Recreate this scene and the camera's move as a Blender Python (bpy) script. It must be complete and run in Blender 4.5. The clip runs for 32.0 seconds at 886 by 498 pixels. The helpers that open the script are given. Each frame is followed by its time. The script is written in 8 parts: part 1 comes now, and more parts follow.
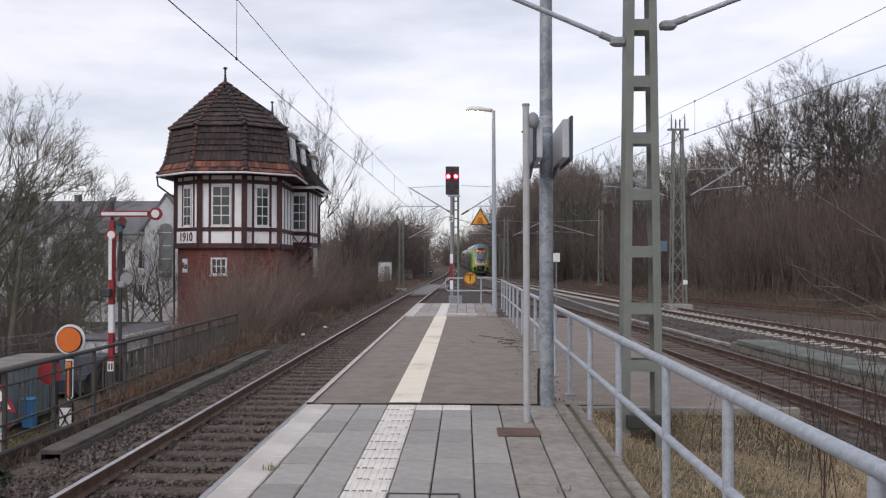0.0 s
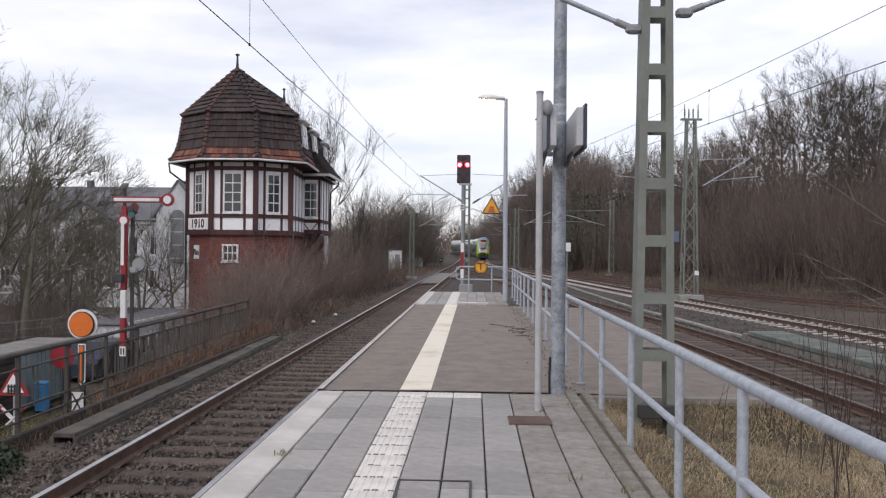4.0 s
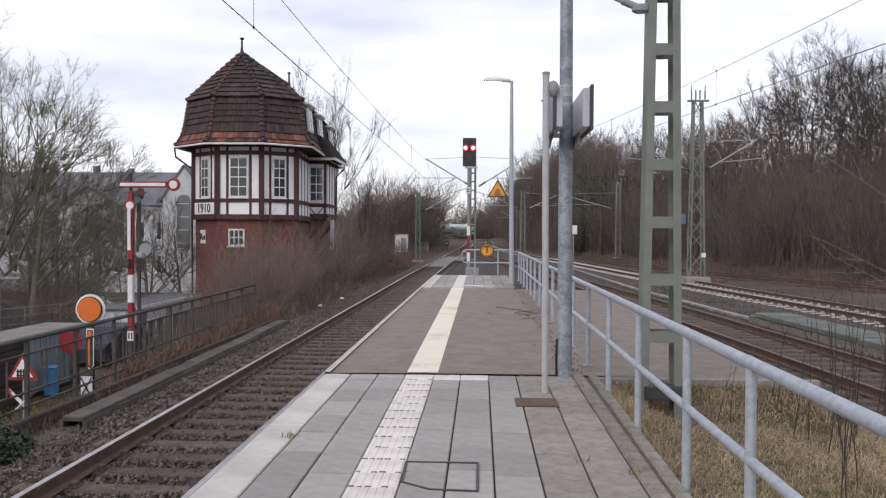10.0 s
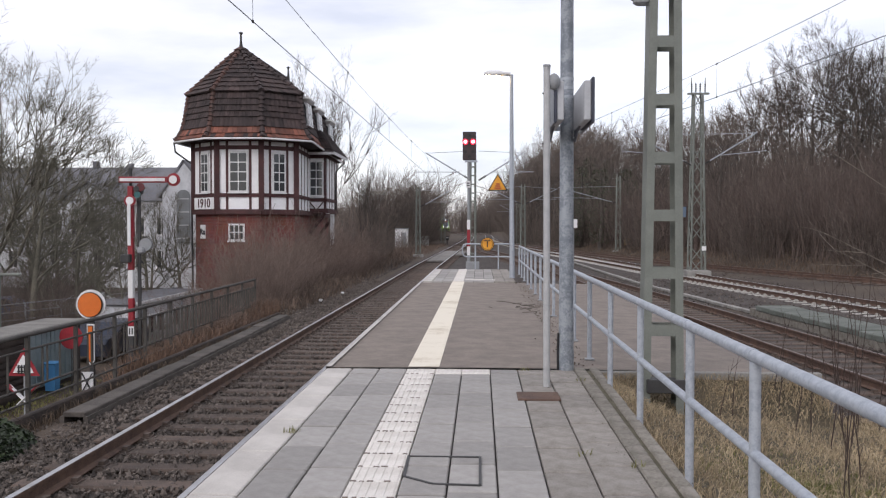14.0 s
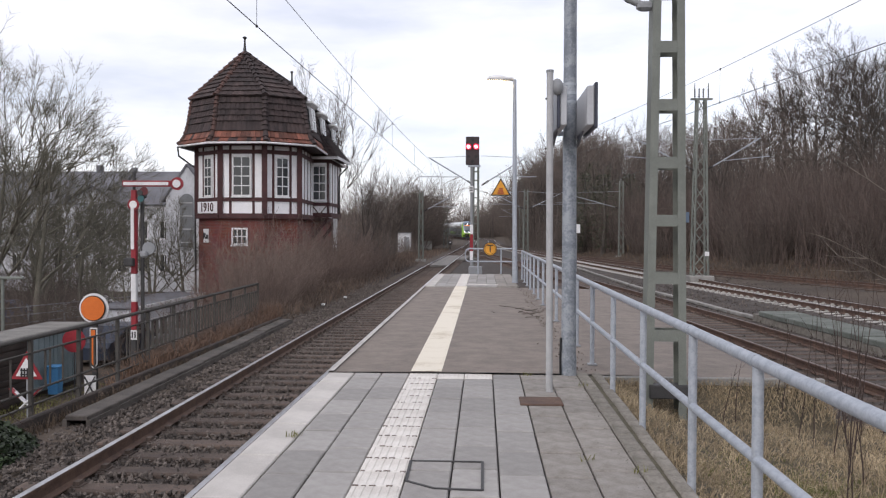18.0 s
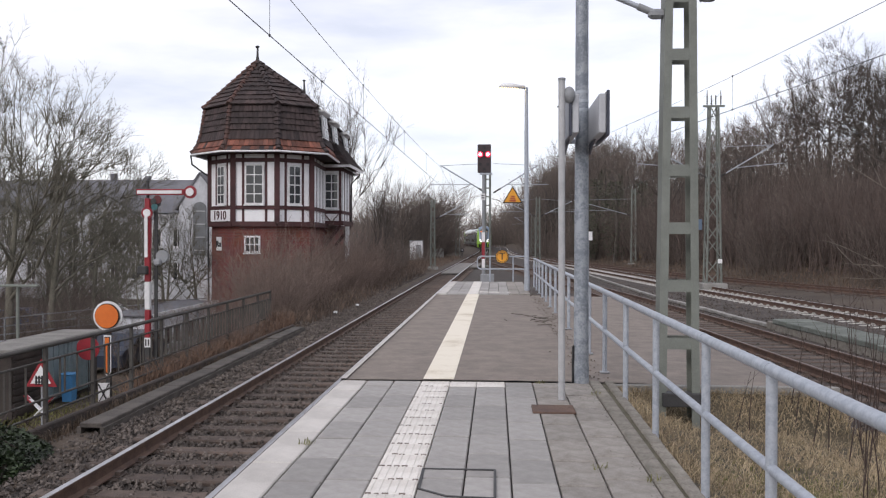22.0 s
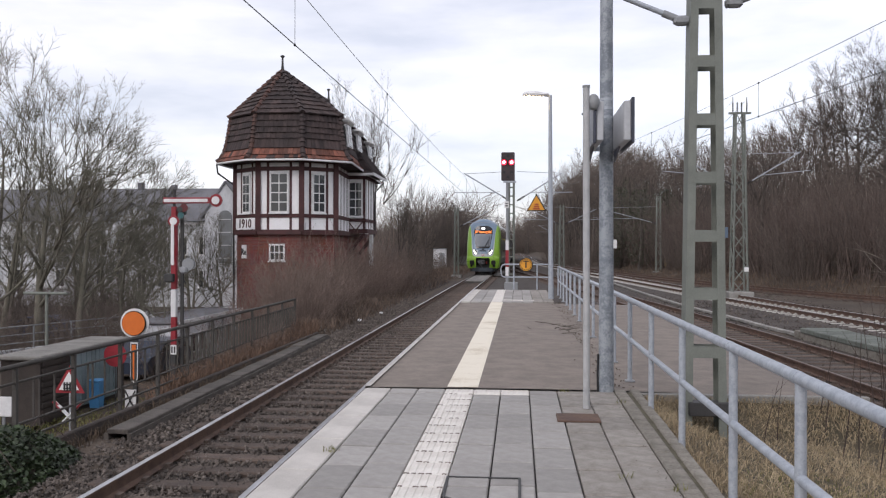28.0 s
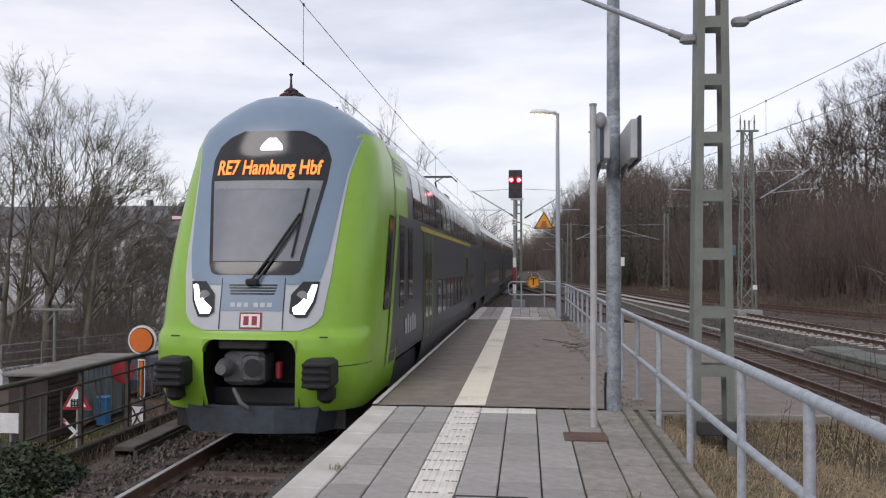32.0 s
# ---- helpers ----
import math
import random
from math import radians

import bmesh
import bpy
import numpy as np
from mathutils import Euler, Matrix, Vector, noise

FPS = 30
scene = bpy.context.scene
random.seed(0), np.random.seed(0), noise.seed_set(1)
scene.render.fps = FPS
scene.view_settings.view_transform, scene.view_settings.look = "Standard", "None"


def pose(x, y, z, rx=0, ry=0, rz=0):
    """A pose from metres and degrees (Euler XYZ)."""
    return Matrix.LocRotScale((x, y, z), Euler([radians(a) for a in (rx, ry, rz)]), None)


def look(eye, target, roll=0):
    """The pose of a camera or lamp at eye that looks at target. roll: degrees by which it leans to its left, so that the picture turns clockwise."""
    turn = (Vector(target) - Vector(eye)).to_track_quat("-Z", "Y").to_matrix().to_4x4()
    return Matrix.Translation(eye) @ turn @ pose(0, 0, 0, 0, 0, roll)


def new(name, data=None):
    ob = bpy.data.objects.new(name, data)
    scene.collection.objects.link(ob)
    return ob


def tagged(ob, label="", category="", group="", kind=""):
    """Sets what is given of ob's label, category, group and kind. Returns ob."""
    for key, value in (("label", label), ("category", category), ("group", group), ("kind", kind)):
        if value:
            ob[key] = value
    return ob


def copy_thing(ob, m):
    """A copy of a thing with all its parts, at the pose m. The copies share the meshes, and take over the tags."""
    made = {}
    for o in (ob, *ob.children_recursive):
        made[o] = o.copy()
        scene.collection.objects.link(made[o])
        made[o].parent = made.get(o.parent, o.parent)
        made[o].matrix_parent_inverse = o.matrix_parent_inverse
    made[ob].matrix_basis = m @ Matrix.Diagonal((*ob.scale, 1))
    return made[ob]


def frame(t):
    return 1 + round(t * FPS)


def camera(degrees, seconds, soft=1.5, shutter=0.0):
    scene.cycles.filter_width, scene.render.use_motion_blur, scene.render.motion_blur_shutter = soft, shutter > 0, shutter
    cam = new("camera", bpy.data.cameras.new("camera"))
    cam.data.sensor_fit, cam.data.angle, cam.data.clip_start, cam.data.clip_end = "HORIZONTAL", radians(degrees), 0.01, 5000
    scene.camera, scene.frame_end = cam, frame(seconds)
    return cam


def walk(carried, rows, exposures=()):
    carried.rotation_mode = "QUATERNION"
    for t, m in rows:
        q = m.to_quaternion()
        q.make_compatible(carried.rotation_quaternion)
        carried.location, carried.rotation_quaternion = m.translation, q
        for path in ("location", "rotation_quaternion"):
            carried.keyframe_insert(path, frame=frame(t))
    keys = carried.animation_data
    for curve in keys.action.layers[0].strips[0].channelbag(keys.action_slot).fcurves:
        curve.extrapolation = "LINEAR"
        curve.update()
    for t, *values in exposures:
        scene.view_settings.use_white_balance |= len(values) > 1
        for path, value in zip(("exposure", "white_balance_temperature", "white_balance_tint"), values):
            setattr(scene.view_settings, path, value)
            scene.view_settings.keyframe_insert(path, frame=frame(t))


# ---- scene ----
cam = camera(55.19, 32.0, 1.2)
PATH = [
    (0, (0.032, -0.049, 1.630), (-0.465, 19.942, 1.923), 0.07),
    (0.5, (0.035, -0.050, 1.623), (-0.455, 19.942, 1.896), 0.08),
    (1, (0.034, -0.039, 1.621), (-0.474, 19.953, 1.900), 0.24),
    (1.5, (0.030, -0.032, 1.625), (-0.501, 19.960, 1.892), 0.41),
    (2, (0.022, -0.033, 1.624), (-0.579, 19.956, 1.852), 0.57),
    (2.5, (0.018, -0.034, 1.618), (-0.644, 19.954, 1.786), 0.76),
    (3, (0.016, -0.021, 1.618), (-0.703, 19.966, 1.717), 0.70),
    (3.5, (0.011, -0.030, 1.618), (-0.714, 19.956, 1.676), 0.61),
    (5.5, (0.011, -0.021, 1.615), (-0.785, 19.963, 1.567), 0.49),
    (6, (0.006, -0.028, 1.614), (-0.817, 19.955, 1.543), 0.55),
    (6.5, (0.009, -0.016, 1.616), (-0.830, 19.966, 1.506), 0.44),
    (7, (0.011, -0.015, 1.610), (-0.837, 19.966, 1.471), 0.43),
    (7.5, (0.007, -0.010, 1.611), (-0.834, 19.971, 1.407), 0.48),
    (8, (0.008, -0.007, 1.608), (-0.831, 19.974, 1.355), 0.48),
    (8.5, (0.002, -0.019, 1.611), (-0.820, 19.962, 1.314), 0.46),
    (9, (0.004, -0.003, 1.608), (-0.829, 19.977, 1.279), 0.42),
    (9.5, (0.004, -0.008, 1.608), (-0.853, 19.971, 1.250), 0.36),
    (10, (0.010, -0.007, 1.606), (-0.871, 19.971, 1.246), 0.27),
    (10.5, (0.008, -0.003, 1.607), (-0.881, 19.974, 1.236), 0.08),
    (11, (0.005, -0.002, 1.606), (-0.871, 19.975, 1.202), -0.09),
    (11.5, (0.002, -0.001, 1.608), (-0.869, 19.976, 1.195), -0.16),
    (12, (-0.003, 0.005, 1.607), (-0.874, 19.981, 1.178), -0.09),
    (12.5, (-0.006, -0.006, 1.606), (-0.895, 19.969, 1.146), -0.09),
    (13, (-0.002, 0.001, 1.602), (-0.905, 19.975, 1.121), 0.02),
    (13.5, (0.000, 0.014, 1.604), (-0.884, 19.988, 1.099), 0.04),
    (14, (-0.001, 0.016, 1.603), (-0.883, 19.991, 1.106), 0.05),
    (14.5, (-0.004, 0.012, 1.602), (-0.903, 19.986, 1.123), 0.25),
    (16.5, (-0.002, -0.002, 1.606), (-0.874, 19.975, 1.192), 0.00),
    (17, (-0.005, -0.002, 1.605), (-0.872, 19.975, 1.220), 0.01),
    (17.5, (-0.002, 0.005, 1.604), (-0.897, 19.982, 1.217), 0.11),
    (18, (-0.001, 0.012, 1.602), (-0.949, 19.985, 1.216), 0.21),
    (18.5, (0.000, -0.002, 1.605), (-0.993, 19.971, 1.279), 0.23),
    (19, (0.001, -0.000, 1.606), (-1.019, 19.972, 1.330), 0.16),
    (19.5, (0.002, 0.007, 1.604), (-1.060, 19.977, 1.359), 0.08),
    (20, (0.000, 0.000, 1.606), (-1.115, 19.968, 1.376), -0.04),
    (20.5, (0.004, 0.000, 1.606), (-1.152, 19.965, 1.384), -0.09),
    (21, (0.004, 0.005, 1.605), (-1.180, 19.969, 1.384), -0.06),
    (21.5, (0.002, 0.007, 1.604), (-1.194, 19.970, 1.383), -0.05),
    (22, (-0.003, -0.003, 1.605), (-1.231, 19.958, 1.398), 0.13),
    (22.5, (-0.006, -0.008, 1.604), (-1.264, 19.951, 1.410), 0.22),
    (23, (-0.002, 0.002, 1.603), (-1.290, 19.959, 1.427), 0.27),
    (23.5, (-0.004, -0.001, 1.604), (-1.314, 19.956, 1.469), 0.28),
    (24, (-0.005, 0.004, 1.602), (-1.342, 19.959, 1.485), 0.28),
    (24.5, (-0.007, 0.002, 1.602), (-1.372, 19.955, 1.474), 0.30),
    (25, (-0.008, -0.009, 1.602), (-1.406, 19.942, 1.451), 0.21),
    (25.5, (-0.005, 0.005, 1.603), (-1.454, 19.952, 1.471), 0.06),
    (27.5, (-0.006, -0.002, 1.601), (-1.734, 19.923, 1.549), 0.07),
    (28, (-0.009, -0.005, 1.601), (-1.791, 19.915, 1.584), 0.13),
    (28.5, (-0.009, -0.004, 1.601), (-1.810, 19.914, 1.615), 0.17),
    (29, (-0.003, 0.002, 1.601), (-1.809, 19.920, 1.659), 0.18),
    (29.5, (-0.003, -0.001, 1.602), (-1.824, 19.916, 1.721), 0.23),
    (30, (-0.002, 0.002, 1.605), (-1.851, 19.916, 1.777), 0.27),
    (30.5, (-0.000, -0.008, 1.605), (-1.886, 19.901, 1.853), 0.32),
    (31, (-0.002, -0.013, 1.606), (-1.915, 19.893, 1.933), 0.29),
    (31.5, (0.003, -0.002, 1.603), (-1.933, 19.901, 1.979), 0.26),
    (32, (-0.004, -0.010, 1.605), (-1.961, 19.890, 1.995), 0.22),
]
LIGHT = [(0.0, -0.19), (3.0, -0.10), (7.0, -0.05), (13.0, 0.0), (24.0, 0.0), (28.0, -0.06), (31.0, -0.12), (32.0, -0.19)]
walk(cam, [(t, look(eye, target, roll)) for t, eye, target, roll in PATH], [(t, s, 6500, 15) for t, s in LIGHT])

# ---- light: overcast winter day ----
world = bpy.data.worlds.new("overcast")
scene.world = world
world.use_nodes = True
wn, wl = world.node_tree.nodes, world.node_tree.links
wn.clear()
w_out, w_bg = wn.new("ShaderNodeOutputWorld"), wn.new("ShaderNodeBackground")
w_sky = wn.new("ShaderNodeTexSky")
w_sky.sky_type, w_sky.sun_disc = "NISHITA", False
w_sky.sun_elevation, w_sky.sun_rotation = radians(36), radians(209)
w_co, w_map, w_noise, w_ramp, w_mix = (wn.new("ShaderNode" + k) for k in ("TexCoord", "Mapping", "TexNoise", "ValToRGB", "Mix"))
w_map.inputs["Scale"].default_value = (1.0, 1.0, 4.2)
w_noise.inputs["Scale"].default_value, w_noise.inputs["Detail"].default_value, w_noise.inputs["Roughness"].default_value = 2.4, 6.0, 0.55
w_ramp.color_ramp.elements[0].position, w_ramp.color_ramp.elements[0].color = 0.38, (0.68, 0.705, 0.765, 1)
w_ramp.color_ramp.elements[1].position, w_ramp.color_ramp.elements[1].color = 0.60, (0.99, 0.985, 1.0, 1)
w_mix.data_type = "RGBA"
w_mix.inputs[0].default_value = 0.96
w_bg.inputs["Strength"].default_value = 1.0
wl.new(w_co.outputs["Generated"], w_map.inputs["Vector"])
wl.new(w_map.outputs[0], w_noise.inputs["Vector"])
wl.new(w_noise.outputs["Fac"], w_ramp.inputs["Fac"])
wl.new(w_sky.outputs[0], w_mix.inputs[6])
wl.new(w_ramp.outputs[0], w_mix.inputs[7])
wl.new(w_mix.outputs[2], w_bg.inputs["Color"])
wl.new(w_bg.outputs[0], w_out.inputs[0])

sun = new("sun", bpy.data.lights.new("sun", "SUN"))
sun.data.energy, sun.data.angle, sun.data.color = 1.0, radians(25), (1.0, 0.97, 0.93)
sun.matrix_world = look((-20, -36, 30), (0, 0, 0))


# ---- mesh helpers ----
class Geo:
    """Collects vertices and faces of one mesh."""

    def __init__(self):
        self.v, self.f, self.s = [], [], []

    def add(self, verts, faces, smooth=False):
        n = len(self.v)
        self.v.extend(tuple(p) for p in verts)
        self.f.extend(tuple(n + i for i in f) for f in faces)
        self.s.extend([smooth] * len(faces))
        return self

    def box(self, c, size, rz=0.0, bev=0.0, m=None):
        hx, hy, hz = (k / 2 for k in size)
        m = m or Matrix.Translation(c) @ Matrix.Rotation(radians(rz), 4, "Z")
        if bev <= 0:
            v = [(x, y, z) for z in (-hz, hz) for y in (-hy, hy) for x in (-hx, hx)]
            f = [(0, 2, 3, 1), (4, 5, 7, 6), (0, 1, 5, 4), (2, 6, 7, 3), (0, 4, 6, 2), (1, 3, 7, 5)]
        else:
            b = min(bev, hx * 0.9, hy * 0.9, hz * 0.9)
            v = []
            for z, i in ((-hz, b), (-hz + b, 0), (hz - b, 0), (hz, b)):
                v += [(-hx + b + i, -hy + i, z), (hx - b - i, -hy + i, z), (hx - i, -hy + b + i, z), (hx - i, hy - b - i, z),
                      (hx - b - i, hy - i, z), (-hx + b + i, hy - i, z), (-hx + i, hy - b - i, z), (-hx + i, -hy + b + i, z)]
            f = [tuple(range(7, -1, -1)), tuple(range(24, 32))]
            f += [(8 * k + i, 8 * k + (i + 1) % 8, 8 * k + 8 + (i + 1) % 8, 8 * k + 8 + i) for k in range(3) for i in range(8)]
        return self.add([m @ Vector(p) for p in v], f)

    def tube(self, pts, r, n=8, caps=True, smooth=True):
        """A round bar along points; r one radius or one for each point."""
        pts = [Vector(p) for p in pts]
        rs = r if isinstance(r, (list, tuple)) else [r] * len(pts)
        v, f = [], []
        for i, p in enumerate(pts):
            d = (pts[min(i + 1, len(pts) - 1)] - pts[max(i - 1, 0)]).normalized()
            a = d.cross(Vector((0, 0, 1)) if abs(d.z) < 0.95 else Vector((0, 1, 0))).normalized()
            b = d.cross(a)
            v += [p + rs[i] * (math.cos(2 * math.pi * k / n) * a + math.sin(2 * math.pi * k / n) * b) for k in range(n)]
        for i in range(len(pts) - 1):
            f += [(i * n + k, i * n + (k + 1) % n, (i + 1) * n + (k + 1) % n, (i + 1) * n + k) for k in range(n)]
        self.add(v, f, smooth)
        if caps:
            self.add(v[:n], [tuple(range(n - 1, -1, -1))])
            self.add(v[-n:], [tuple(range(n))])
        return self

    def bar(self, p, q, w, h=None, up=(0, 0, 1), bev=0.0):
        """A square bar from p to q."""
        p, q = Vector(p), Vector(q)
        d = q - p
        y = d.normalized()
        x = y.cross(Vector(up))
        x = x.normalized() if x.length > 1e-4 else Vector((1, 0, 0))
        z = x.cross(y)
        m = Matrix.Translation((p + q) / 2) @ Matrix((x, y, z)).transposed().to_4x4()
        return self.box((0, 0, 0), (w, d.length, h or w), bev=bev, m=m)

    def loft(self, rings, closed=True, smooth=True, caps=False):
        n = len(rings[0])
        v = [p for ring in rings for p in ring]
        m = n if closed else n - 1
        f = [(i * n + k, i * n + (k + 1) % n, (i + 1) * n + (k + 1) % n, (i + 1) * n + k) for i in range(len(rings) - 1) for k in range(m)]
        if caps:
            self.add(rings[0], [tuple(range(n - 1, -1, -1))])
            self.add(rings[-1], [tuple(range(n))])
        return self.add(v, f, smooth)

    def prism(self, outline, m, depth):
        """An outline in the xy plane, given depth along z, at the pose m."""
        n = len(outline)
        v = [m @ Vector((x, y, z)) for z in (0, depth) for x, y in outline]
        f = [tuple(range(n - 1, -1, -1)), tuple(range(n, 2 * n))] + [(i, (i + 1) % n, n + (i + 1) % n, n + i) for i in range(n)]
        return self.add(v, f)

    def mesh(self, name, material, base=(0, 0, 0)):
        me = bpy.data.meshes.new(name)
        b = Vector(base)
        me.from_pydata([tuple(Vector(p) - b) for p in self.v] if b.length else self.v, [], self.f)
        me.polygons.foreach_set("use_smooth", self.s)
        me.materials.append(material)
        me.update()
        return me


BASE = {}


def thing(name, label, category, at=(0, 0, 0), group="", kind=""):
    ob = tagged(new(name), label, category, group, kind)
    ob.location = at
    BASE[ob.name] = Vector(at)
    return ob


def part(name, geo, material, parent, label=""):
    """One mesh under a thing or a part; the geometry is given in world places."""
    base = BASE[parent.name]
    ob = new(name, geo.mesh(name, material, base))
    ob.parent = parent
    BASE[ob.name] = base
    return tagged(ob, label)


def solid(name, geo, material, label, category="", group="", kind="", at=(0, 0, 0)):
    """A thing of one mesh."""
    ob = tagged(new(name, geo.mesh(name, material, at)), label, category, group, kind)
    ob.location = at
    BASE[ob.name] = Vector(at)
    return ob


def piece(name, mesh, parent, at, rz=0.0):
    """One of many alike pieces that share a mesh."""
    ob = new(name, mesh)
    ob.parent = parent
    ob.location = Vector(at) - BASE[parent.name]
    if rz:
        ob.rotation_euler = (0, 0, rz)
    return ob


def words(text, size, m, material, name, parent, depth=0.004, align="CENTER", bold=0.0):
    """Flat raised lettering at the pose m, in the parent's world."""
    cu = bpy.data.curves.new(name, "FONT")
    cu.body, cu.size, cu.extrude, cu.align_x, cu.align_y = text, size, depth, align, "CENTER"
    cu.offset = bold
    tmp = bpy.data.objects.new(name, cu)
    scene.collection.objects.link(tmp)
    me = bpy.data.meshes.new_from_object(tmp.evaluated_get(bpy.context.evaluated_depsgraph_get()))
    bpy.data.objects.remove(tmp)
    me.transform(Matrix.Translation(-BASE[parent.name]) @ m)
    me.materials.clear()
    me.materials.append(material)
    ob = new(name, me)
    ob.parent = parent
    BASE[ob.name] = BASE[parent.name]
    return ob


# ---- materials ----
def mat(name, c1, c2=None, rough=0.7, metal=0.0, scale=1.5, grain=40.0, bump=0.25, mix=(0.35, 0.65), rnd=0.0, emit=None, power=0.0, spec=0.5, island=0.0, dist=0.01):
    m = bpy.data.materials.new(name)
    m.use_nodes = True
    nt = m.node_tree
    b = nt.nodes["Principled BSDF"]
    b.inputs["Roughness"].default_value, b.inputs["Metallic"].default_value = rough, metal
    b.inputs["Specular IOR Level"].default_value = spec
    co = nt.nodes.new("ShaderNodeTexCoord")
    big, fine = nt.nodes.new("ShaderNodeTexNoise"), nt.nodes.new("ShaderNodeTexNoise")
    big.inputs["Scale"].default_value, fine.inputs["Scale"].default_value = scale, grain
    big.inputs["Detail"].default_value, fine.inputs["Detail"].default_value = 6.0, 4.0
    big.inputs["Roughness"].default_value = 0.65
    add = nt.nodes.new("ShaderNodeMath")
    add.operation = "MULTIPLY_ADD"
    add.inputs[1].default_value = 0.45
    sub = nt.nodes.new("ShaderNodeMath")
    sub.operation = "ADD"
    sub.inputs[1].default_value = -0.225
    ramp = nt.nodes.new("ShaderNodeValToRGB")
    c2 = c2 or tuple(k * 0.75 for k in c1)
    ramp.color_ramp.elements[0].position, ramp.color_ramp.elements[1].position = mix
    ramp.color_ramp.elements[0].color, ramp.color_ramp.elements[1].color = (*c2, 1), (*c1, 1)
    for n in (big, fine):
        nt.links.new(co.outputs["Object"], n.inputs["Vector"])
    nt.links.new(fine.outputs["Fac"], add.inputs[0])
    nt.links.new(big.outputs["Fac"], add.inputs[2])
    nt.links.new(add.outputs[0], sub.inputs[0])
    nt.links.new(sub.outputs[0], ramp.inputs["Fac"])
    out = ramp.outputs["Color"]
    for amount, node, socket in ((rnd, "ShaderNodeObjectInfo", "Random"), (island, "ShaderNodeNewGeometry", "Random Per Island")):
        if amount:
            src, hsv, rng = nt.nodes.new(node), nt.nodes.new("ShaderNodeHueSaturation"), nt.nodes.new("ShaderNodeMapRange")
            rng.inputs["To Min"].default_value, rng.inputs["To Max"].default_value = 1 - amount, 1 + amount
            nt.links.new(src.outputs[socket], rng.inputs["Value"])
            nt.links.new(rng.outputs["Result"], hsv.inputs["Value"])
            nt.links.new(out, hsv.inputs["Color"])
            out = hsv.outputs["Color"]
    nt.links.new(out, b.inputs["Base Color"])
    if bump:
        bp = nt.nodes.new("ShaderNodeBump")
        bp.inputs["Strength"].default_value, bp.inputs["Distance"].default_value = bump, dist
        nt.links.new(fine.outputs["Fac"], bp.inputs["Height"])
        nt.links.new(bp.outputs[0], b.inputs["Normal"])
    if emit:
        b.inputs["Emission Color"].default_value, b.inputs["Emission Strength"].default_value = (*emit, 1), power
    return m


def glass(name, tint, rough=0.05):
    """Dark reflecting glass, as panes look from outside by day."""
    m = mat(name, tint, rough=rough, scale=0.6, grain=3, bump=0.0, spec=0.6)
    return m
M_ASPHALT = mat("asphalt", (0.235, 0.198, 0.168), (0.168, 0.141, 0.121), rough=0.9, scale=3.5, grain=45, bump=0.5, dist=0.004)
M_PAVER = mat("paver", (0.34, 0.325, 0.306), (0.27, 0.256, 0.24), rough=0.8, scale=9, grain=160, bump=0.3, rnd=0.17, dist=0.003)
M_PAVER_OLD = mat("paver_old", (0.31, 0.285, 0.258), (0.20, 0.182, 0.158), rough=0.85, scale=7, grain=90, bump=0.4, rnd=0.12, dist=0.004)
M_EDGE = mat("edge_slab", (0.57, 0.54, 0.50), (0.41, 0.385, 0.355), rough=0.8, scale=1.8, grain=90, bump=0.25, rnd=0.05, dist=0.003)
M_TACTILE = mat("tactile", (0.74, 0.71, 0.66), (0.58, 0.54, 0.49), rough=0.8, scale=3, grain=90, bump=0.2, rnd=0.05, dist=0.003)
M_TACTILE_DIRT = mat("tactile_dirt", (0.24, 0.20, 0.17), (0.15, 0.12, 0.1), rough=0.95, scale=6, grain=60)
M_LINE = mat("white_line", (0.76, 0.70, 0.58), (0.50, 0.42, 0.30), rough=0.8, scale=1.4, grain=50, bump=0.15, mix=(0.28, 0.5))
M_JOINT = mat("joint", (0.06, 0.055, 0.05), rough=0.95)
M_CONCRETE = mat("concrete", (0.33, 0.32, 0.30), (0.2, 0.195, 0.18), rough=0.9, scale=1.2, grain=60, bump=0.4)
M_KERB = mat("kerb", (0.265, 0.242, 0.21), (0.15, 0.137, 0.112), rough=0.95, scale=6.0, grain=55, bump=0.9, rnd=0.12)
M_GALV = mat("galvanised", (0.42, 0.45, 0.49), (0.32, 0.35, 0.395), rough=0.5, metal=0.25, scale=20, grain=90, bump=0.05, mix=(0.38, 0.6))
M_GALV_OLD = mat("galvanised_old", (0.34, 0.365, 0.395), (0.20, 0.225, 0.255), rough=0.55, metal=0.25, scale=9, grain=45, bump=0.08, mix=(0.40, 0.58))
M_GREENSTEEL = mat("green_steel", (0.20, 0.215, 0.19), (0.15, 0.163, 0.143), rough=0.6, scale=2.5, grain=60, bump=0.15)
M_PLANKS = mat("plank_concrete", (0.25, 0.235, 0.215), (0.15, 0.14, 0.13), rough=0.9, scale=2, grain=40, bump=0.3, rnd=0.15)
M_TROUGH = mat("trough_concrete", (0.33, 0.32, 0.295), (0.2, 0.19, 0.175), rough=0.9, scale=2, grain=40, bump=0.3, rnd=0.12)
M_RUST = mat("rust", (0.14, 0.085, 0.06), (0.075, 0.045, 0.035), rough=0.85, scale=4, grain=90, bump=0.4)
M_RAILTOP = mat("rail_head", (0.55, 0.55, 0.57), (0.40, 0.39, 0.38), rough=0.32, metal=0.85, scale=3, grain=60, bump=0.05)
M_RAILTOP_OLD = mat("rail_head_old", (0.20, 0.16, 0.14), (0.12, 0.09, 0.08), rough=0.6, metal=0.4, scale=3, grain=60)
